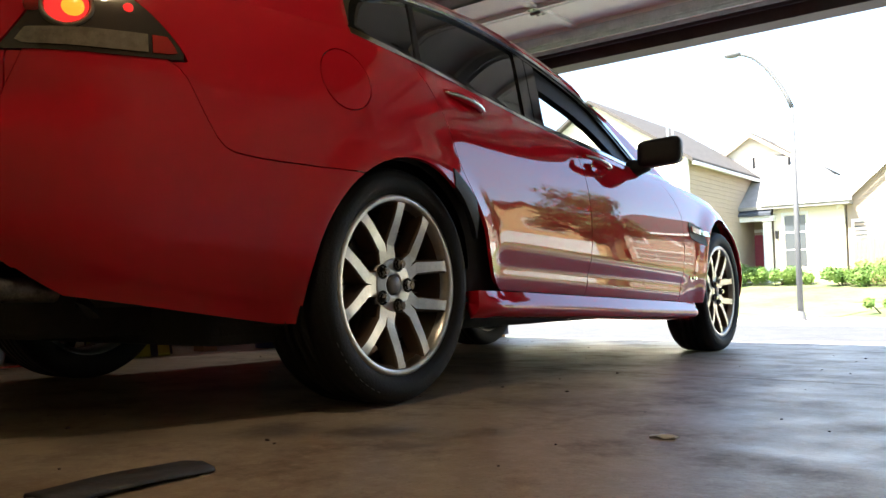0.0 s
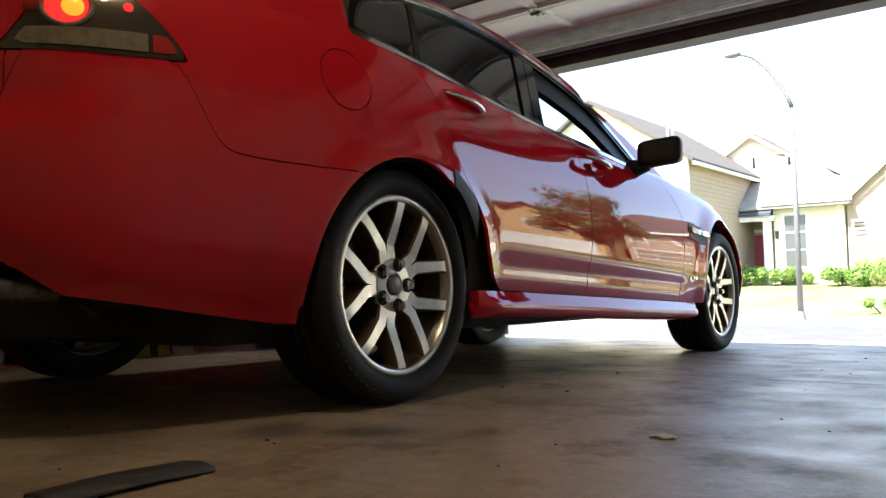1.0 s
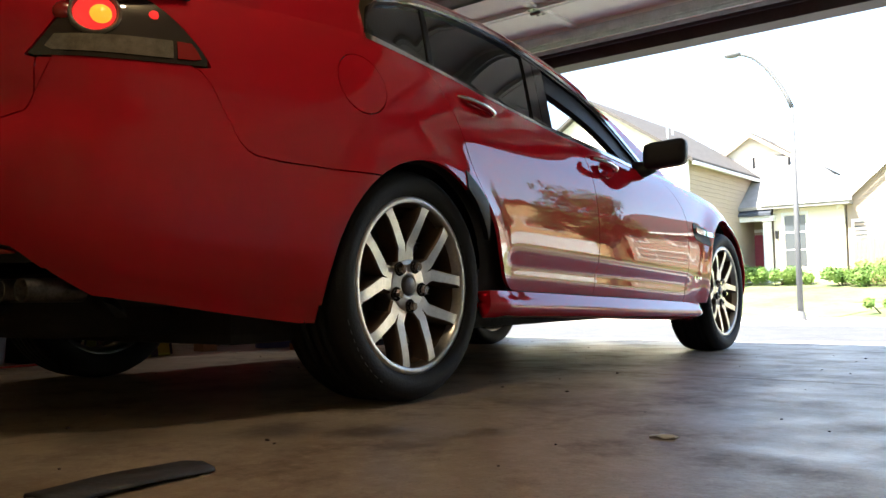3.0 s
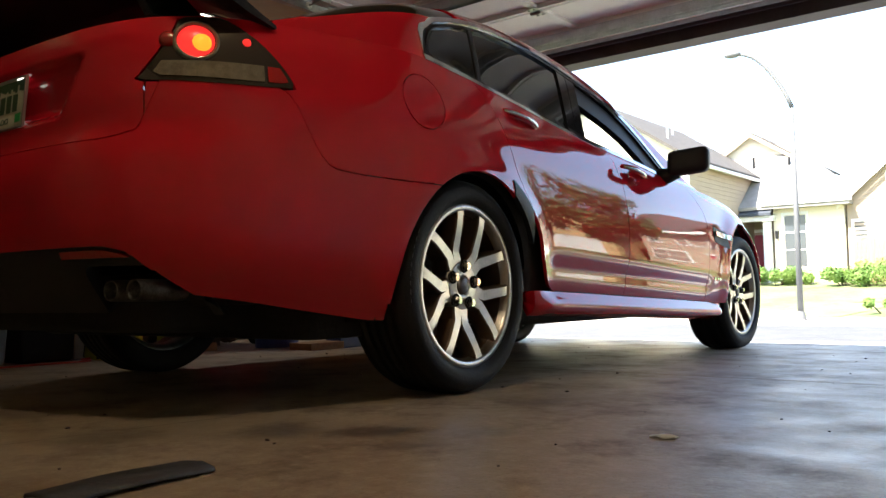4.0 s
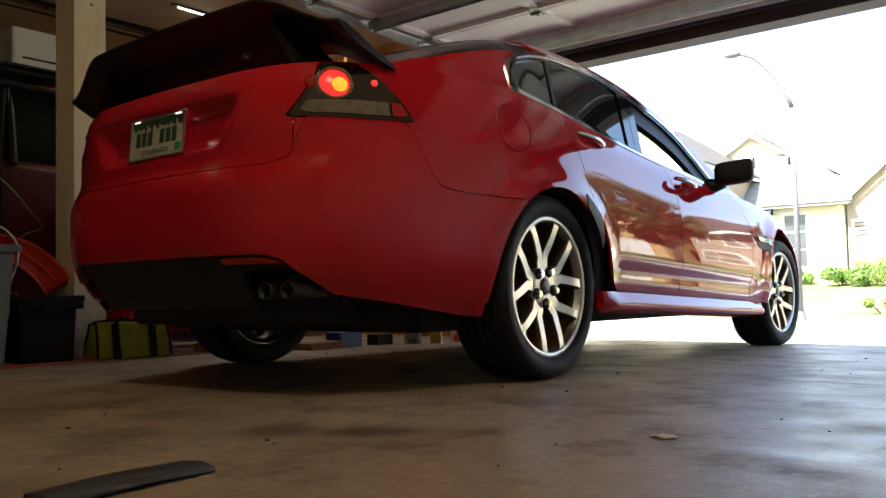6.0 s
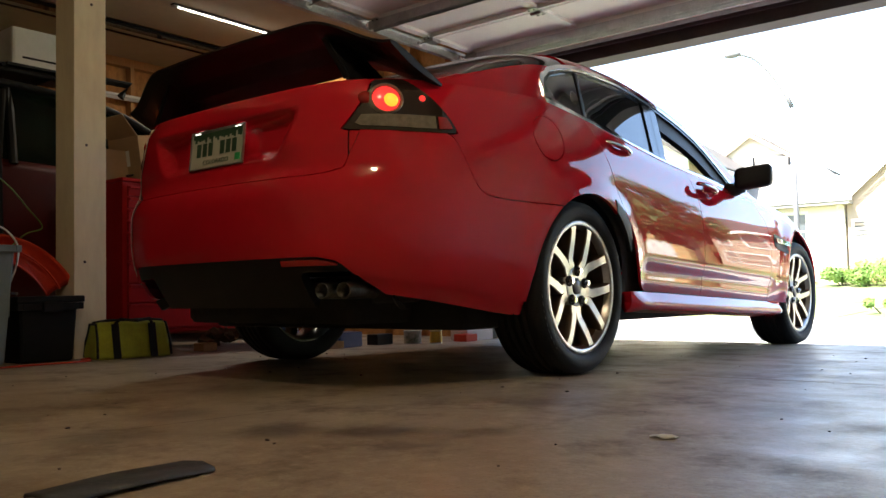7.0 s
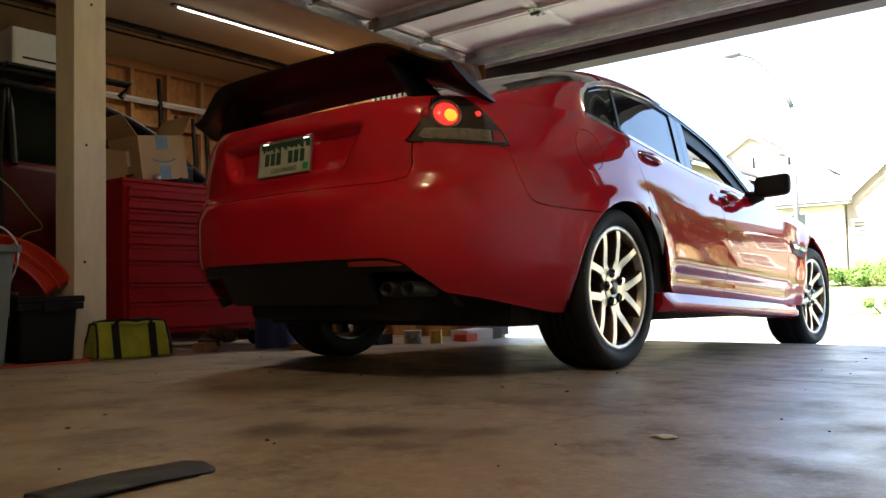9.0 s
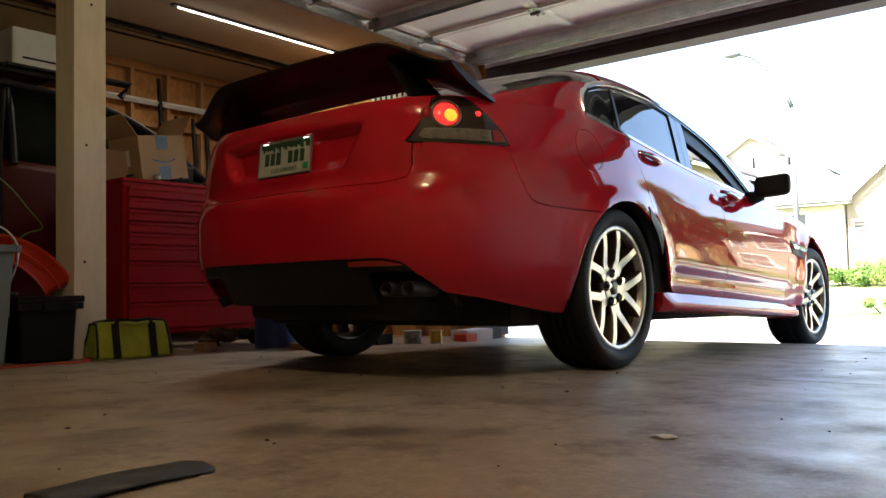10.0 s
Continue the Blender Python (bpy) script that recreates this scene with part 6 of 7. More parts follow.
def tool_chest():
    c = thing("tool_chest", "tall red steel rolling tool chest with drawers", "tool chest", m=Matrix.Translation((-2.12, -0.12, 0)))
    part("cabinet", span_box(-0.50, 0, -0.58, 0.58, 0.115, 1.075, 0.008), M_TOOLRED, c)
    part("lid_rim", span_box(-0.50, 0.012, -0.585, 0.585, 1.076, 1.10, 0.006), M_TOOLRED, c)
    z = 1.055
    for k, h in enumerate((0.075, 0.075, 0.075, 0.075, 0.075, 0.105, 0.14, 0.12, 0.17)):
        z -= h
        halves = ((-0.55, 0.05), (0.06, 0.55)) if k < 2 else ((-0.55, 0.55),)
        for a, b in halves:
            d = part("drawer", span_box(0.001, 0.022, a, b, z + 0.004, z + h - 0.006, 0.004), M_TOOLRED, c)
            part("drawer_pull", span_box(0.0225, 0.034, a + 0.004, b - 0.004, z + h - 0.026, z + h - 0.008, 0.004), M_TOOLRED, d)
    for y in (-0.5, 0.5):
        for x in (-0.42, -0.08):
            V, F = lathe([(0.0, -0.018), (0.045, -0.018), (0.05, -0.01), (0.05, 0.01), (0.045, 0.018), (0.0, 0.018)], 20)
            cs = link_mesh("caster", [(x + a, y + b, 0.052 + fz(y - 0.12) + d2) for a, b, d2 in V], F, M_BLACKBIN, c, smooth=True)
            part("fork", span_box(x - 0.03, x + 0.03, y - 0.025, y + 0.025, 0.095, 0.116), M_STEEL, cs)
    # clutter on the lid
    rnd = random.Random(5)
    for k in range(16):
        y, x = rnd.uniform(-0.5, 0.5), rnd.uniform(-0.3, -0.02)
        r = rnd.uniform(0.012, 0.024)
        a = rnd.random() * 3.1
        L = rnd.uniform(0.10, 0.24)
        V, F = tube([(-L / 2, 0, 0), (-L * 0.1, 0, 0), (0, 0, 0), (L / 2, 0, 0)], [r, r, r * 0.5, r * 0.35], 8)
        m = Matrix.Translation((-2.12 + x, -0.12 + y, 1.101 + r + 0.02 * (k % 3 == 0))) @ Matrix.Rotation(a, 4, "Z")
        o = link_mesh("hand_tool", V, F, (M_TOOLRED, M_BLACKBIN, M_STEEL, M_BLACKBIN)[k % 4], m=m, smooth=True)
        tagged(o, "loose hand tool lying on the red tool chest", "tool", "loose hand tools")
    for k, (y, h) in enumerate(((0.18, 0.10), (0.30, 0.13), (0.42, 0.09))):
        o = part("spray_can", cyl_bm(0.033, 0.033, h, 20, Matrix.Translation((-2.2, -0.12 + y, 1.101)), 0.006), (M_STEEL, M_BLACKBIN, M_PAPER)[k], None)
        tagged(o, "small can standing on the red tool chest", "can", "cans on the chest")


def cardboard_box(name, sx, sy, sz, m, flaps=True, tape=True, label="open brown cardboard parcel box with dark tape"):
    b = thing(name, label, "cardboard box", "cardboard boxes", m)
    t = 0.005
    for nm, a in (("bottom", (-sx / 2, sx / 2, -sy / 2, sy / 2, 0, t)), ("side", (-sx / 2, -sx / 2 + t, -sy / 2, sy / 2, t, sz)), ("side", (sx / 2 - t, sx / 2, -sy / 2, sy / 2, t, sz)),
                  ("side", (-sx / 2 + t, sx / 2 - t, -sy / 2, -sy / 2 + t, t, sz)), ("side", (-sx / 2 + t, sx / 2 - t, sy / 2 - t, sy / 2, t, sz))):
        part(nm, span_box(*a), M_CARD, b)
    if flaps:
        for sg in (-1, 1):
            part("flap", span_box(-sx / 2, sx / 2, 0, sy * 0.45, 0, t).copy() if False else transformed(span_box(-sx / 2 + t, sx / 2 - t, 0, sy * 0.45, 0, t), Matrix.Translation((0, sg * sy / 2, sz)) @ Matrix.Rotation(radians(55 * sg), 4, "X") @ Matrix.Diagonal((1, sg, 1, 1))), M_CARD, b)
    if tape:
        part("tape", span_box(sx / 2, sx / 2 + 0.001, -0.045, 0.045, sz * 0.68, sz * 0.99), M_TAPE, b)
        part("tape", span_box(sx / 2, sx / 2 + 0.001, -0.045, 0.045, 0.005, sz * 0.30), M_TAPE, b)
        # a plain curved stroke
        V, F = [], []
        for i in range(13):
            u = -1 + i / 6
            w = 0.006
            V += [(sx / 2 + 0.0012, u * 0.09, sz * 0.46 - 0.02 * (1 - u * u) + w), (sx / 2 + 0.0012, u * 0.09, sz * 0.46 - 0.02 * (1 - u * u) - w)]
        F = [(2 * i, 2 * i + 1, 2 * i + 3, 2 * i + 2) for i in range(12)]
        link_mesh("printed_stroke", V, F, M_TAPE, b)
        part("paper_label", span_box(-0.04, 0.05, -sy / 2 - 0.001, -sy / 2, sz * 0.35, sz * 0.7), M_PAPER, b)
    return b


def tool_bag():
    b = thing("tool_bag", "lime and black canvas tool bag on the floor", "tool bag", m=pose(-1.60, -0.97, fz(-0.97), 0, 0, 80))
    bm = box_bm(0.42, 0.22, 0.20, 0.035, None, None, 3)
    bmesh.ops.subdivide_edges(bm, edges=bm.edges[:], cuts=3, use_grid_fill=True)
    for v in bm.verts:
        k = max(v.co.z / 0.20, 0)
        v.co.y *= 1 - 0.42 * k
        v.co.x *= 1 - 0.10 * k
        v.co += Vector((noise.noise(v.co * 9), noise.noise(v.co * 9 + Vector((5, 0, 0))), 0.3 * noise.noise(v.co * 9 + Vector((0, 7, 0))))) * 0.014 * min(1, v.co.z * 12)
        v.co.z = max(v.co.z, 0.002)
    part("body", bm, M_LIME, b, "lime canvas body", smooth=True)
    for x in (-0.10, 0.10):
        for s in (-1, 1):
            bm = transformed(span_box(x - 0.02, x + 0.02, -0.004, 0.004, 0.0, 0.19, 0.002), Matrix.Translation((0, s * 0.117, 0.005)) @ Matrix.Rotation(radians(13 * s), 4, "X"))
            part("strap", bm, M_BLACKBIN, b, "black webbing strap")
    V, F = tube([(-0.19, 0, 0.195), (-0.1, 0.004, 0.206), (0, 0, 0.203), (0.1, -0.004, 0.206), (0.19, 0, 0.197)], 0.011, 8)
    link_mesh("zip", V, F, M_BLACKBIN, b, "black zip edge")
    for x in (-0.2, 0.2):
        V, F = tube([(x, -0.105, 0.01), (x * 0.985, -0.09, 0.10), (x * 0.95, -0.05, 0.19), (x * 0.95, 0.05, 0.19), (x * 0.985, 0.09, 0.10), (x, 0.105, 0.01)], 0.007, 6)
        link_mesh("piping", V, F, M_BLACKBIN, b, "black piping")
    V, F = tube([(-0.10, -0.075, 0.19), (-0.08, -0.10, 0.215), (0, -0.13, 0.205), (0.08, -0.10, 0.215), (0.10, -0.075, 0.19)], 0.009, 6)
    link_mesh("carry_handle", V, F, M_BLACKBIN, b, "black carry handle")


def bin_thing(name, label, cat, w, d, h, material, m, lid=False, taper=0.85):
    b = thing(name, label, cat, m=m)
    bm = box_bm(w, d, h, 0.03, None, None, 3)
    for v in bm.verts:
        k = taper + (1 - taper) * v.co.z / h
        v.co.x *= k
        v.co.y *= k
    top = [f for f in bm.faces if f.normal.z > 0.9]
    r = bmesh.ops.inset_region(bm, faces=top, thickness=0.012)
    for f in top:
        for v in f.verts:
            v.co.z -= 0.0
    bmesh.ops.translate(bm, verts=list({v for f in top for v in f.verts}), vec=(0, 0, -h * 0.6 if not lid else 0))
    part("tub", bm, material, b)
    rim = bmesh.new()
    for a in ((-w / 2 - 0.02, w / 2 + 0.02, -d / 2 - 0.02, -d / 2 + 0.006), (-w / 2 - 0.02, w / 2 + 0.02, d / 2 - 0.006, d / 2 + 0.02), (-w / 2 - 0.02, -w / 2 + 0.006, -d / 2 + 0.006, d / 2 - 0.006), (w / 2 - 0.006, w / 2 + 0.02, -d / 2 + 0.006, d / 2 - 0.006)):
        span_box(a[0], a[1], a[2], a[3], h - 0.03, h + 0.005, 0.004, bm=rim)
    part("rim", rim, material, b)
    if lid:
        l = part("lid", box_bm(w + 0.05, d + 0.05, 0.035, 0.012, Matrix.Translation((0, 0, h + 0.006))), material, b)
        for s in (-1, 1):
            part("clip_handle", box_bm(0.03, 0.10, 0.05, 0.008, Matrix.Translation((s * (w / 2 + 0.028), 0, h - 0.04))), material, b)
        V, F = tube([(-w * 0.3, -d * 0.45, h + 0.055), (0, -d * 0.47, h + 0.062), (w * 0.3, -d * 0.45, h + 0.055)], 0.008, 8)
        link_mesh("bail", V, F, M_STEEL, l, "thin metal bail")
    return b


def snow_scoop():
    """An orange-red scoop blade leaning against the post."""
    V, F = [], []
    n, m = 16, 12
    for i in range(n + 1):
        t = i / n
        for j in range(m + 1):
            u = -1 + 2 * j / m
            a = radians(-4 + 66 * t)
            r = 0.43 + 0.085 * u * (0.75 + 0.25 * t)
            V.append((-1.80 - 0.05 * (1 - u * u), -1.63 + r * math.sin(a), 0.20 + r * math.cos(a)))
    for i in range(n):
        for j in range(m):
            a = i * (m + 1) + j
            F.append((a, a + 1, a + m + 2, a + m + 1))
    s = thing("snow_shovel", "orange-red plastic snow shovel blade hung by the post", "snow shovel")
    ob = link_mesh("blade", V, F, M_ORANGE, s, smooth=True)
    so = ob.modifiers.new("solid", "SOLIDIFY")
    so.thickness = 0.006
    Vt, Ft = tube([(-1.90, -1.52, 0.68), (-1.97, -1.50, 1.1), (-2.02, -1.46, 1.5)], 0.016, 10)
    link_mesh("shaft", Vt, Ft, M_BLACKBIN, s)
    for u in (-0.045, 0.045):
        Vt, Ft = tube([V[i * (m + 1) + m // 2] for i in range(0, n + 1, 2)], 0.005, 6)
        link_mesh("rib", [(v[0] + u, v[1], v[2] + 0.004) for v in Vt], Ft, M_ORANGE, s)


def cables():
    def cable(name, pts, r, mtl, label):
        fx = [spl([(i, p[k]) for i, p in enumerate(pts)]) for k in range(3)]
        P = [tuple(f(t) for f in fx) for t in np.linspace(0, len(pts) - 1, len(pts) * 6)]
        V, F = tube(P, r, 6)
        tagged(link_mesh(name, V, F, mtl, smooth=True), label, "cable")
    z = lambda y: fz(y) + 0.006
    cable("extension_cord", [(-1.35, -1.95, z(-1.95)), (-1.40, -1.73, z(-1.73)), (-1.44, -1.5, z(-1.5)), (-1.46, -1.27, z(-1.27)), (-1.62, -1.22, z(-1.2)), (-1.70, -0.9, z(-.9))], 0.0055, M_ORANGE, "orange extension cord across the floor")
    cable("hanging_cord", [(-1.72, -1.62, 0.98), (-1.78, -1.52, 0.93), (-1.82, -1.42, 0.84), (-1.84, -1.33, 0.74), (-1.83, -1.42, 0.70), (-1.80, -1.52, 0.62)], 0.004, M_LEAF, "thin green cord hanging over the bin")
    cable("hanging_cord", [(-1.70, -1.66, 0.74), (-1.69, -1.58, 0.70), (-1.70, -1.52, 0.62), (-1.70, -1.53, 0.52), (-1.69, -1.57, 0.42)], 0.005, M_PAPER, "pale cord hanging over the bin")


def stored_suv():
    """A dark sport utility, nose to the door, parked behind the post."""
    s = thing("parked_suv", "dark maroon sport utility with roof rack parked beside", "car", m=Matrix.Translation((-3.85, 0, 0)))
    prof = spl([(-4.2, 1.05), (-4.1, 1.22), (-3.0, 1.29), (-0.5, 1.27), (0.35, 1.22), (0.75, 1.13), (1.5, 1.05), (1.85, 0.92), (1.95, 0.7)])
    V, F = [], []
    ys = np.linspace(-4.2, 1.95, 70)
    for y in ys:
        top = prof(float(y))
        e = min(1.0, max(0.0, (1.95 - y) / 0.25), 1) ** 0.5
        wv = 0.86 * (0.80 + 0.20 * min(1, max(0, (1.96 - y) / 0.5)) ** 0.5)
        for x, z in ((-wv * 0.9, 0.32), (-wv, 0.45), (-wv * 1.02, 0.8), (-wv * 0.985, top - 0.07), (-wv * 0.93, top), (0, top + 0.03), (wv * 0.93, top), (wv * 0.985, top - 0.07), (wv * 1.02, 0.8), (wv, 0.45), (wv * 0.9, 0.32)):
            V.append((x, float(y), z))
    k = 11
    for i in range(len(ys) - 1):
        for j in range(k - 1):
            F.append((i * k + j, i * k + j + 1, (i + 1) * k + j + 1, (i + 1) * k + j))
    F += [tuple(range(k))[::-1], tuple(range((len(ys) - 1) * k, len(ys) * k))]
    link_mesh("body", V, F, M_SUVRED, s, "dull maroon lower body", smooth=True)
    rf = spl([(-4.1, 1.30), (-3.9, 1.60), (-3.5, 1.82), (-2.0, 1.86), (-0.5, 1.845), (-0.2, 1.80), (0.1, 1.68), (0.4, 1.48), (0.62, 1.30), (0.7, 1.20)])
    V, F = [], []
    ys = np.linspace(-4.1, 0.7, 60)
    for y in ys:
        z1, z0 = rf(float(y)), prof(float(y)) - 0.02
        h = max(z1 - z0, 0.01)
        for x, z in ((-0.80, z0), (-0.80 + 0.18 * h, z0 + h * 0.85), (-0.60, z1 - 0.01), (0, z1 + 0.02), (0.60, z1 - 0.01), (0.80 - 0.18 * h, z0 + h * 0.85), (0.80, z0)):
            V.append((x, float(y), z))
    k = 7
    for i in range(len(ys) - 1):
        for j in range(k - 1):
            F.append((i * k + j, i * k + j + 1, (i + 1) * k + j + 1, (i + 1) * k + j))
    link_mesh("glasshouse", V, F, M_SUVGLASS, s, "dark green reflective glass", smooth=True)
    for y0, y1 in ((-0.02, 0.66),):
        pts = [(0.80 - 0.18 * max(rf(y) - prof(y), 0) + 0.012, y, rf(y) - 0.05) for y in np.linspace(-1.2, 0.66, 24)]
        Vt, Ft = tube(pts, 0.028, 8)
        link_mesh("windscreen_pillar", Vt, Ft, M_BLACKBIN, s, smooth=True)
    for y in (-0.95, -2.1):
        Vt, Ft = tube([(0.815, y, 1.26), (0.76, y, 1.62), (0.70, y, 1.79)], 0.03, 8)
        link_mesh("door_pillar", Vt, Ft, M_BLACKBIN, s)
    for sx in (-1, 1):
        Vt, Ft = tube([(sx * 0.62, -3.4, 1.86), (sx * 0.62, -3.2, 1.95), (sx * 0.62, -0.6, 1.95), (sx * 0.62, -0.35, 1.87)], 0.018, 8)
        r = link_mesh("roof_rail", Vt, Ft, M_BLACKBIN, s)
    for y in (-2.6, -0.95, -0.55):
        Vt, Ft = tube([(-0.66, y, 1.97), (0.66, y, 1.97)], 0.016, 8)
        link_mesh("cross_bar", Vt, Ft, M_BLACKBIN, s)
    for y in (-0.25, ):
        V2, F2 = tube([(0.35, -0.45, 1.86), (0.55, -0.2, 2.02), (0.62, 0.02, 2.00), (0.6, -0.05, 1.90)], 0.03, 8)
        link_mesh("roof_basket", V2, F2, M_BLACKBIN, s)
    for y in (-3.3, 1.0):
        for sx in (-1, 1):
            V2, F2 = lathe([(0.0, -0.11), (0.33, -0.11), (0.365, -0.08), (0.365, 0.08), (0.33, 0.11), (0.2, 0.10), (0.0, 0.09)], 40)
            link_mesh("wheel", [(sx * (0.74 + a), y + b, 0.365 + fz(y) + c) for a, b, c in V2], F2, M_RUBBER, s, smooth=True)
    bm = box_bm(0.09, 0.20, 0.14, 0.03, Matrix.Translation((0.93, 0.25, 1.22)))
    part("door_mirror", bm, M_BLACKBIN, s, smooth=True)


def wall_stuff():
    V, F = tube([(-4.73, 0.45, 2.30), (-4.73, 1.9, 2.30)], 0.03, 4)
    tagged(link_mesh("aluminium_rail", V, F, M_PAPER), "long aluminium rail fixed along the studs", "rail")
    for y, z0, z1 in ((1.22, 1.5, 2.55), (1.42, 1.45, 2.2), (1.62, 1.3, 2.2), (1.78, 1.2, 2.2)):
        V, F = tube([(-4.72, y, z0), (-4.71, y + 0.03, (z0 + z1) / 2), (-4.72, y, z1)], [0.02, 0.028, 0.02], 8)
        tagged(link_mesh("garden_tool", V, F, M_BLACKBIN), "dark long-handled tool hung on the studs", "garden tool", "hung tools")
    # white storage box on the roof rack
    b = thing("storage_box", "white printed carton stored on the roof rack", "box", m=pose(-3.42, -0.62, 1.99))
    part("carton", box_bm(0.36, 0.50, 0.28, 0.02), M_PAPER, b)
    part("print_bar", span_box(0.181, 0.182, -0.18, 0.10, 0.06, 0.075), M_BLACKBIN, b)
    part("carton_base", box_bm(0.44, 0.60, 0.02, 0.006, Matrix.Translation((0, 0, -0.012))), M_BLACKBIN, b)
    # slotted white shelf on the front wall
    s = thing("wall_shelf", "white slotted wall shelf by the garage door", "shelf")
    part("panel", span_box(-2.62, -1.66, DOOR_Y - 0.115, DOOR_Y - 0.092, 2.06, 2.24, 0.004), M_WHITE, s)
    for k in range(14):
        x = -2.58 + k * 0.066
        part("slot", span_box(x, x + 0.022, DOOR_Y - 0.119, DOOR_Y - 0.1152, 2.12, 2.21), M_BLACKBIN, s)
    for k, x in enumerate((-2.5, -2.2, -1.95)):
        o = part("wall_box", span_box(x, x + 0.2, DOOR_Y - 0.35, DOOR_Y - 0.092, 1.72, 1.86 + 0.04 * k, 0.01), (M_GREYBIN, M_PAPER, M_BLUE)[k], None)
        tagged(o, "small storage box on the front wall", "box", "wall boxes")
    tagged(part("wall_ledge", span_box(-3.4, -1.7, DOOR_Y - 0.38, DOOR_Y - 0.091, 1.68, 1.718, 0.004), M_STUD, None), "plain timber ledge on the front wall", "shelf")
    b2 = part("bulb", cyl_bm(0.02, 0.03, 0.07, 16, Matrix.Translation((-2.35, 1.55, 1.98)), 0.01), M_WHITE, None, smooth=True)
    tagged(b2, "white cap of a bottle on the ledge", "bottle cap")
    b2.location = (0, 0.42, -0.262 + 0.02)


def floor_row():
    """Small things standing along the line between the two bays."""
    def can(x, y, r, h, mtl, lab, top=None):
        c = thing("paint_can", lab, "paint can", "cans on the floor", Matrix.Translation((x, y, fz(y))))
        part("tin", cyl_bm(r, r, h, 28, None, 0.004), mtl, c, smooth=False)
        V, F = lathe([(r - 0.004, 0.0), (r + 0.003, 0.002), (r + 0.003, 0.008), (r - 0.004, 0.008)], 28)
        for z in (0.0, h - 0.008):
            link_mesh("rim", [(b, c2, z + a) for a, b, c2 in V], F, M_STEEL, c)
    can(-1.20, 0.98, 0.062, 0.095, M_WHITEGREEN, "white and green paint tin on the floor")
    can(-1.10, 1.12, 0.044, 0.095, M_YELLOW, "yellow tin standing on the floor")
    can(-1.62, 0.10, 0.14, 0.32, M_BLUE, "blue plastic bucket beside the tool chest")
    o = part("timber_offcut", span_box(-1.36, -1.16, -0.02, 0.26, fz(0.1), fz(0.1) + 0.045, 0.004), M_WOOD, None)
    tagged(o, "brown timber offcut lying on the floor", "timber")
    o = part("timber_offcut", span_box(-1.76, -1.66, -0.44, -0.34, fz(-0.4), fz(-0.4) + 0.05, 0.004), M_WOOD, None)
    tagged(o, "short timber block beside the tool chest", "timber")
    for x, y, w, d, h, mtl, lab in ((-1.33, 0.78, 0.10, 0.16, 0.075, M_BLACKBIN, "black plastic case on the floor"), (-1.30, 0.40, 0.14, 0.20, 0.10, M_BLUE, "blue plastic case on the floor"),
                                    (-1.12, 1.50, 0.12, 0.14, 0.055, M_ORANGE, "orange plastic tray on the floor"), (-1.22, 1.72, 0.16, 0.34, 0.085, M_PAPER, "white carton on the floor"),
                                    (-1.28, 2.02, 0.14, 0.20, 0.09, M_BLACKBIN, "dark box by the door jamb")):
        o = part("floor_box", box_bm(w, d, h, 0.008, Matrix.Translation((x, y, fz(y)))), mtl, None)
        tagged(o, lab, "box", "boxes on the floor")
    bm = bmesh.new()
    for k in range(7):
        bmesh.ops.create_icosphere(bm, subdivisions=2, radius=0.05, matrix=Matrix.Translation((-1.80 + 0.03 * math.sin(k * 2), -0.32 + 0.035 * k, fz(0) + 0.06 + 0.05 * abs(math.sin(k * 1.7)))) @ Matrix.Diagonal((1.2, 1.1, 0.6, 1)))
    for v in bm.verts:
        v.co += Vector((noise.noise(v.co * 30), noise.noise(v.co * 30 + Vector((3, 1, 0))), noise.noise(v.co * 30 + Vector((0, 3, 1))))) * 0.035
        v.co.z = max(v.co.z, fz(0) + 0.002)
    tagged(part("rag_pile", bm, M_BARK, None), "crumpled brown rags beside the chest", "rags", kind="stuff")


M_WHITEGREEN = mat("worn paint tin", (0.55, 0.55, 0.48), 0.5, color2=(0.05, 0.12, 0.07), scale=16)

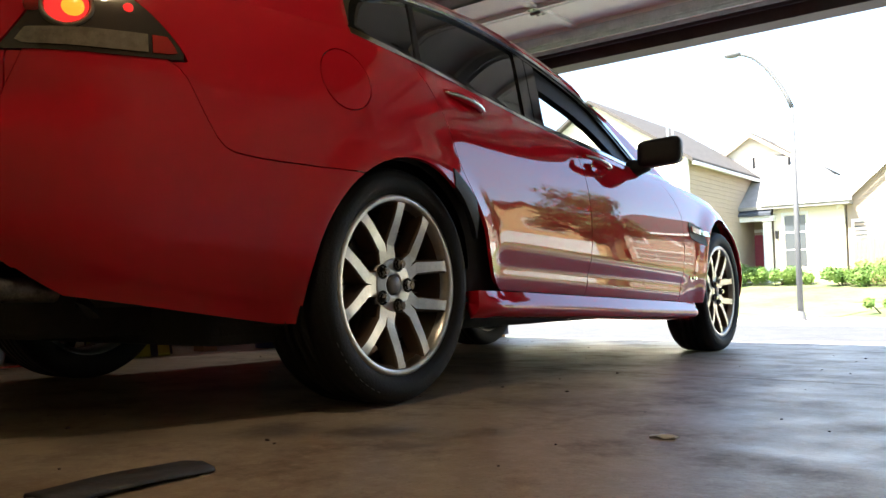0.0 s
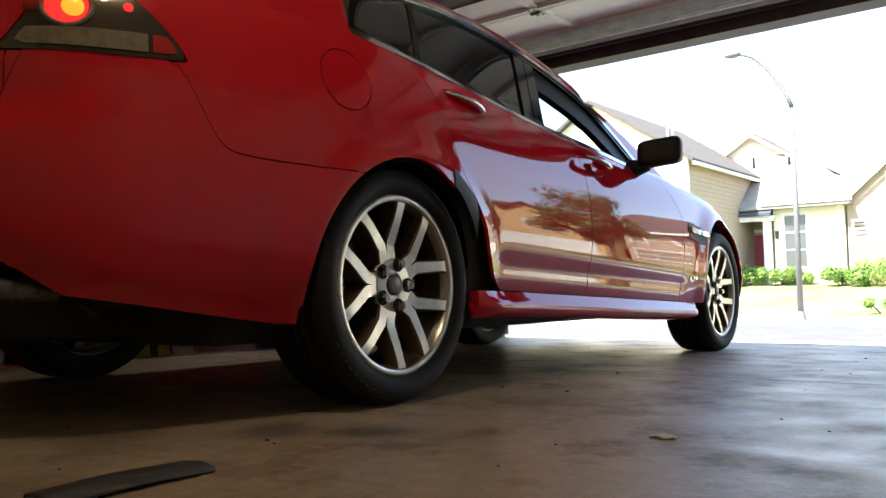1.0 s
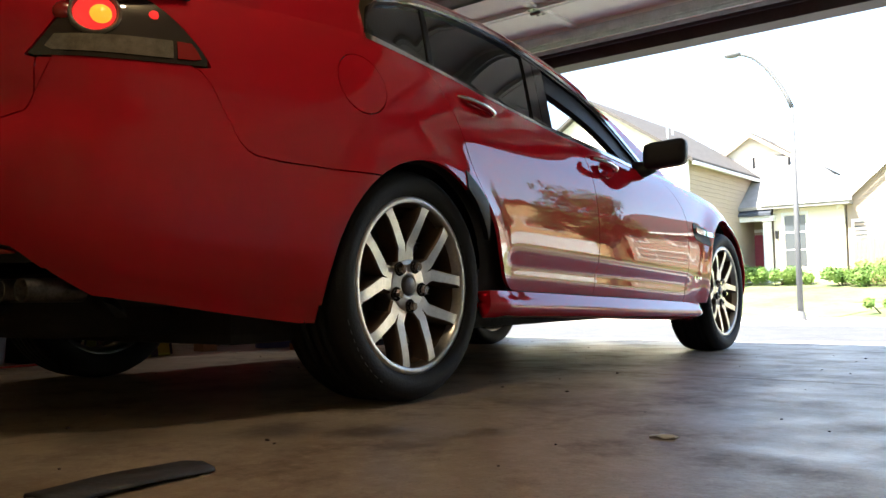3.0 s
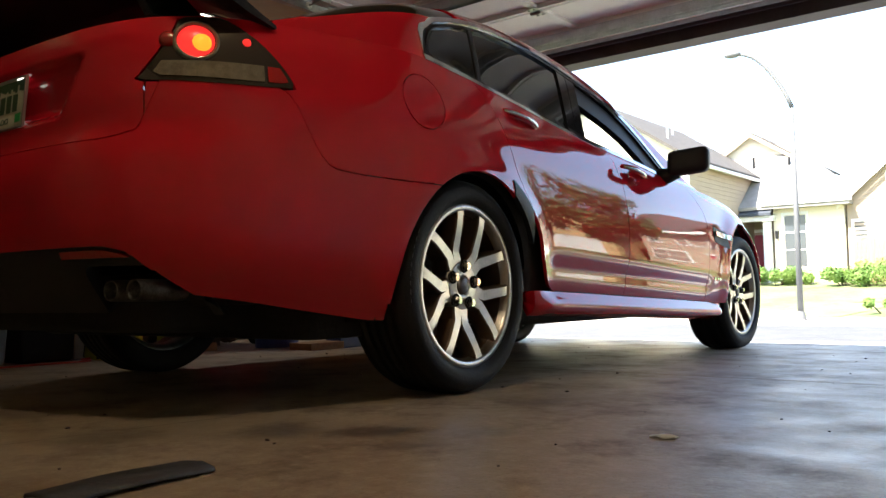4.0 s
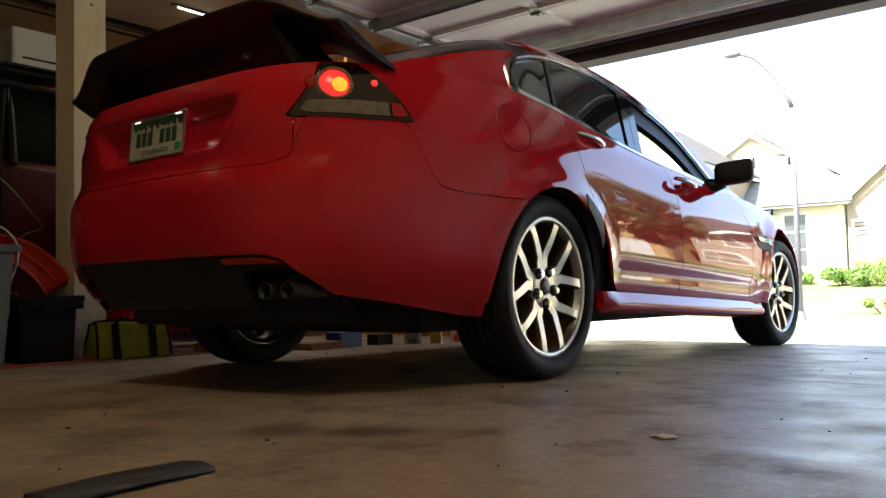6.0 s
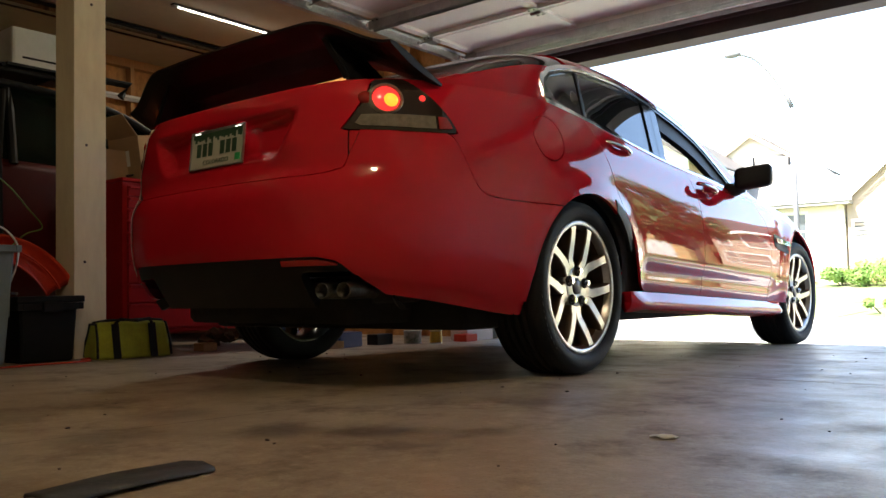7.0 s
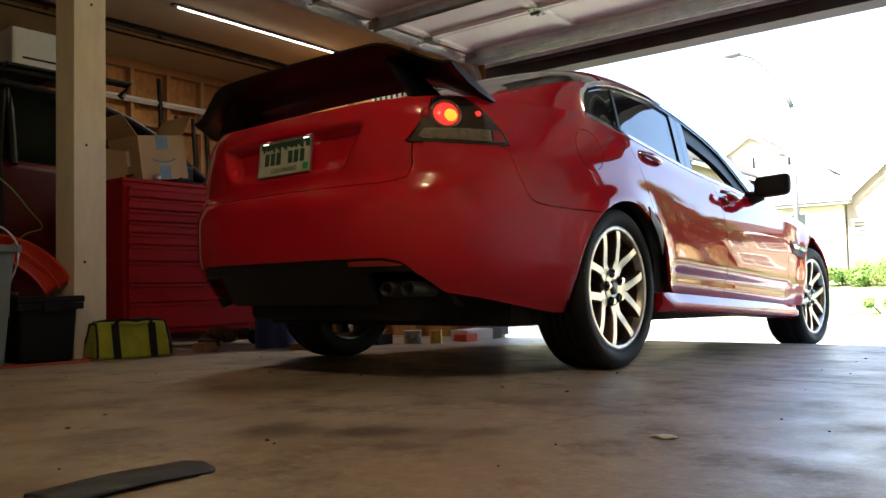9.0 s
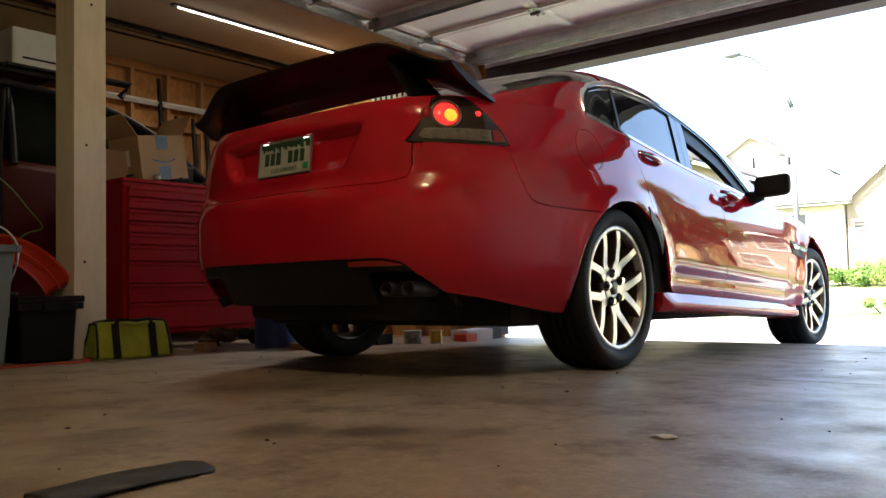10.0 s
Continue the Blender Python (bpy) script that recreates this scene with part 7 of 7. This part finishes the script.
curved_strip()
floor_litter()
tool_chest()
cardboard_box("cardboard_box", 0.32, 0.36, 0.29, pose(-2.34, -0.36, 1.125, 8, 0, 4))
cardboard_box("cardboard_box", 0.22, 0.24, 0.20, pose(-2.42, -0.62, 1.102), True, False, "small plain brown cardboard box on the chest")
tool_bag()
bin_thing("storage_tote", "black plastic tote with lid on the floor", "tote", 0.34, 0.30, 0.30, M_BLACKBIN, pose(-1.78, -1.40, fz(-1.4), 0, 0, 0), True, 0.9)
bin_thing("waste_bin", "grey-blue plastic bin full of cords", "bin", 0.30, 0.36, 0.585, M_GREYBIN, pose(-1.74, -1.76, fz(-1.76)), False, 0.8)
snow_scoop()
cables()
stored_suv()
wall_stuff()
floor_row()


# ---- what moves ----
DRIVE = [(0.0, -1.724, 2.16), (1.0, -1.724, 2.16), (2.0, -1.722, 2.17), (2.5, -1.717, 2.18), (2.7, -1.704, 2.20), (3.2, -1.620, 2.20), (3.8, -1.458, 2.10), (4.0, -1.390, 2.00),
         (4.5, -1.226, 1.55), (5.0, -1.088, 1.08), (5.5, -0.974, 0.65), (5.7, -0.930, 0.48), (6.25, -0.802, 0.0), (6.8, -0.662, -0.46), (7.0, -0.611, -0.58), (7.5, -0.492, -0.75),
         (8.0, -0.330, -0.86), (8.3, -0.298, -0.86), (8.5, -0.294, -0.86), (10.0, -0.294, -0.86)]


def under(y):
    """Height of what the wheels stand on, in the garage or out on the drive."""
    return fz(y) if y < DOOR_Y + 0.08 else gz(0, y) + 0.045


def motions():
    rows = []
    for t, d, yaw in DRIVE:
        zr, zf = under(d), under(d + WB)
        rows.append((t, pose(0.130, d, zr - 0.002, 0, 0, yaw) @ Matrix.Rotation(math.atan((zf - zr) / WB), 4, "X")))
    walk(CAR, rows)
    for w, sx, yc in WHEELS:
        steer = -3.0 if yc > 1 else 0.0
        rows = []
        for t, d, _ in DRIVE:
            turn = Matrix.Rotation(-(d + 1.724) / 0.317, 4, "X")
            side = Matrix.Identity(4) if sx > 0 else Matrix.Rotation(math.pi, 4, "Z")
            s = steer * smooth01((t - 2.5) / 2.0)
            rows.append((t, Matrix.Translation((sx * 0.795, yc, HUB_Z)) @ Matrix.Rotation(radians(s), 4, "Z") @ turn @ side))
        walk(w, rows)


motions()
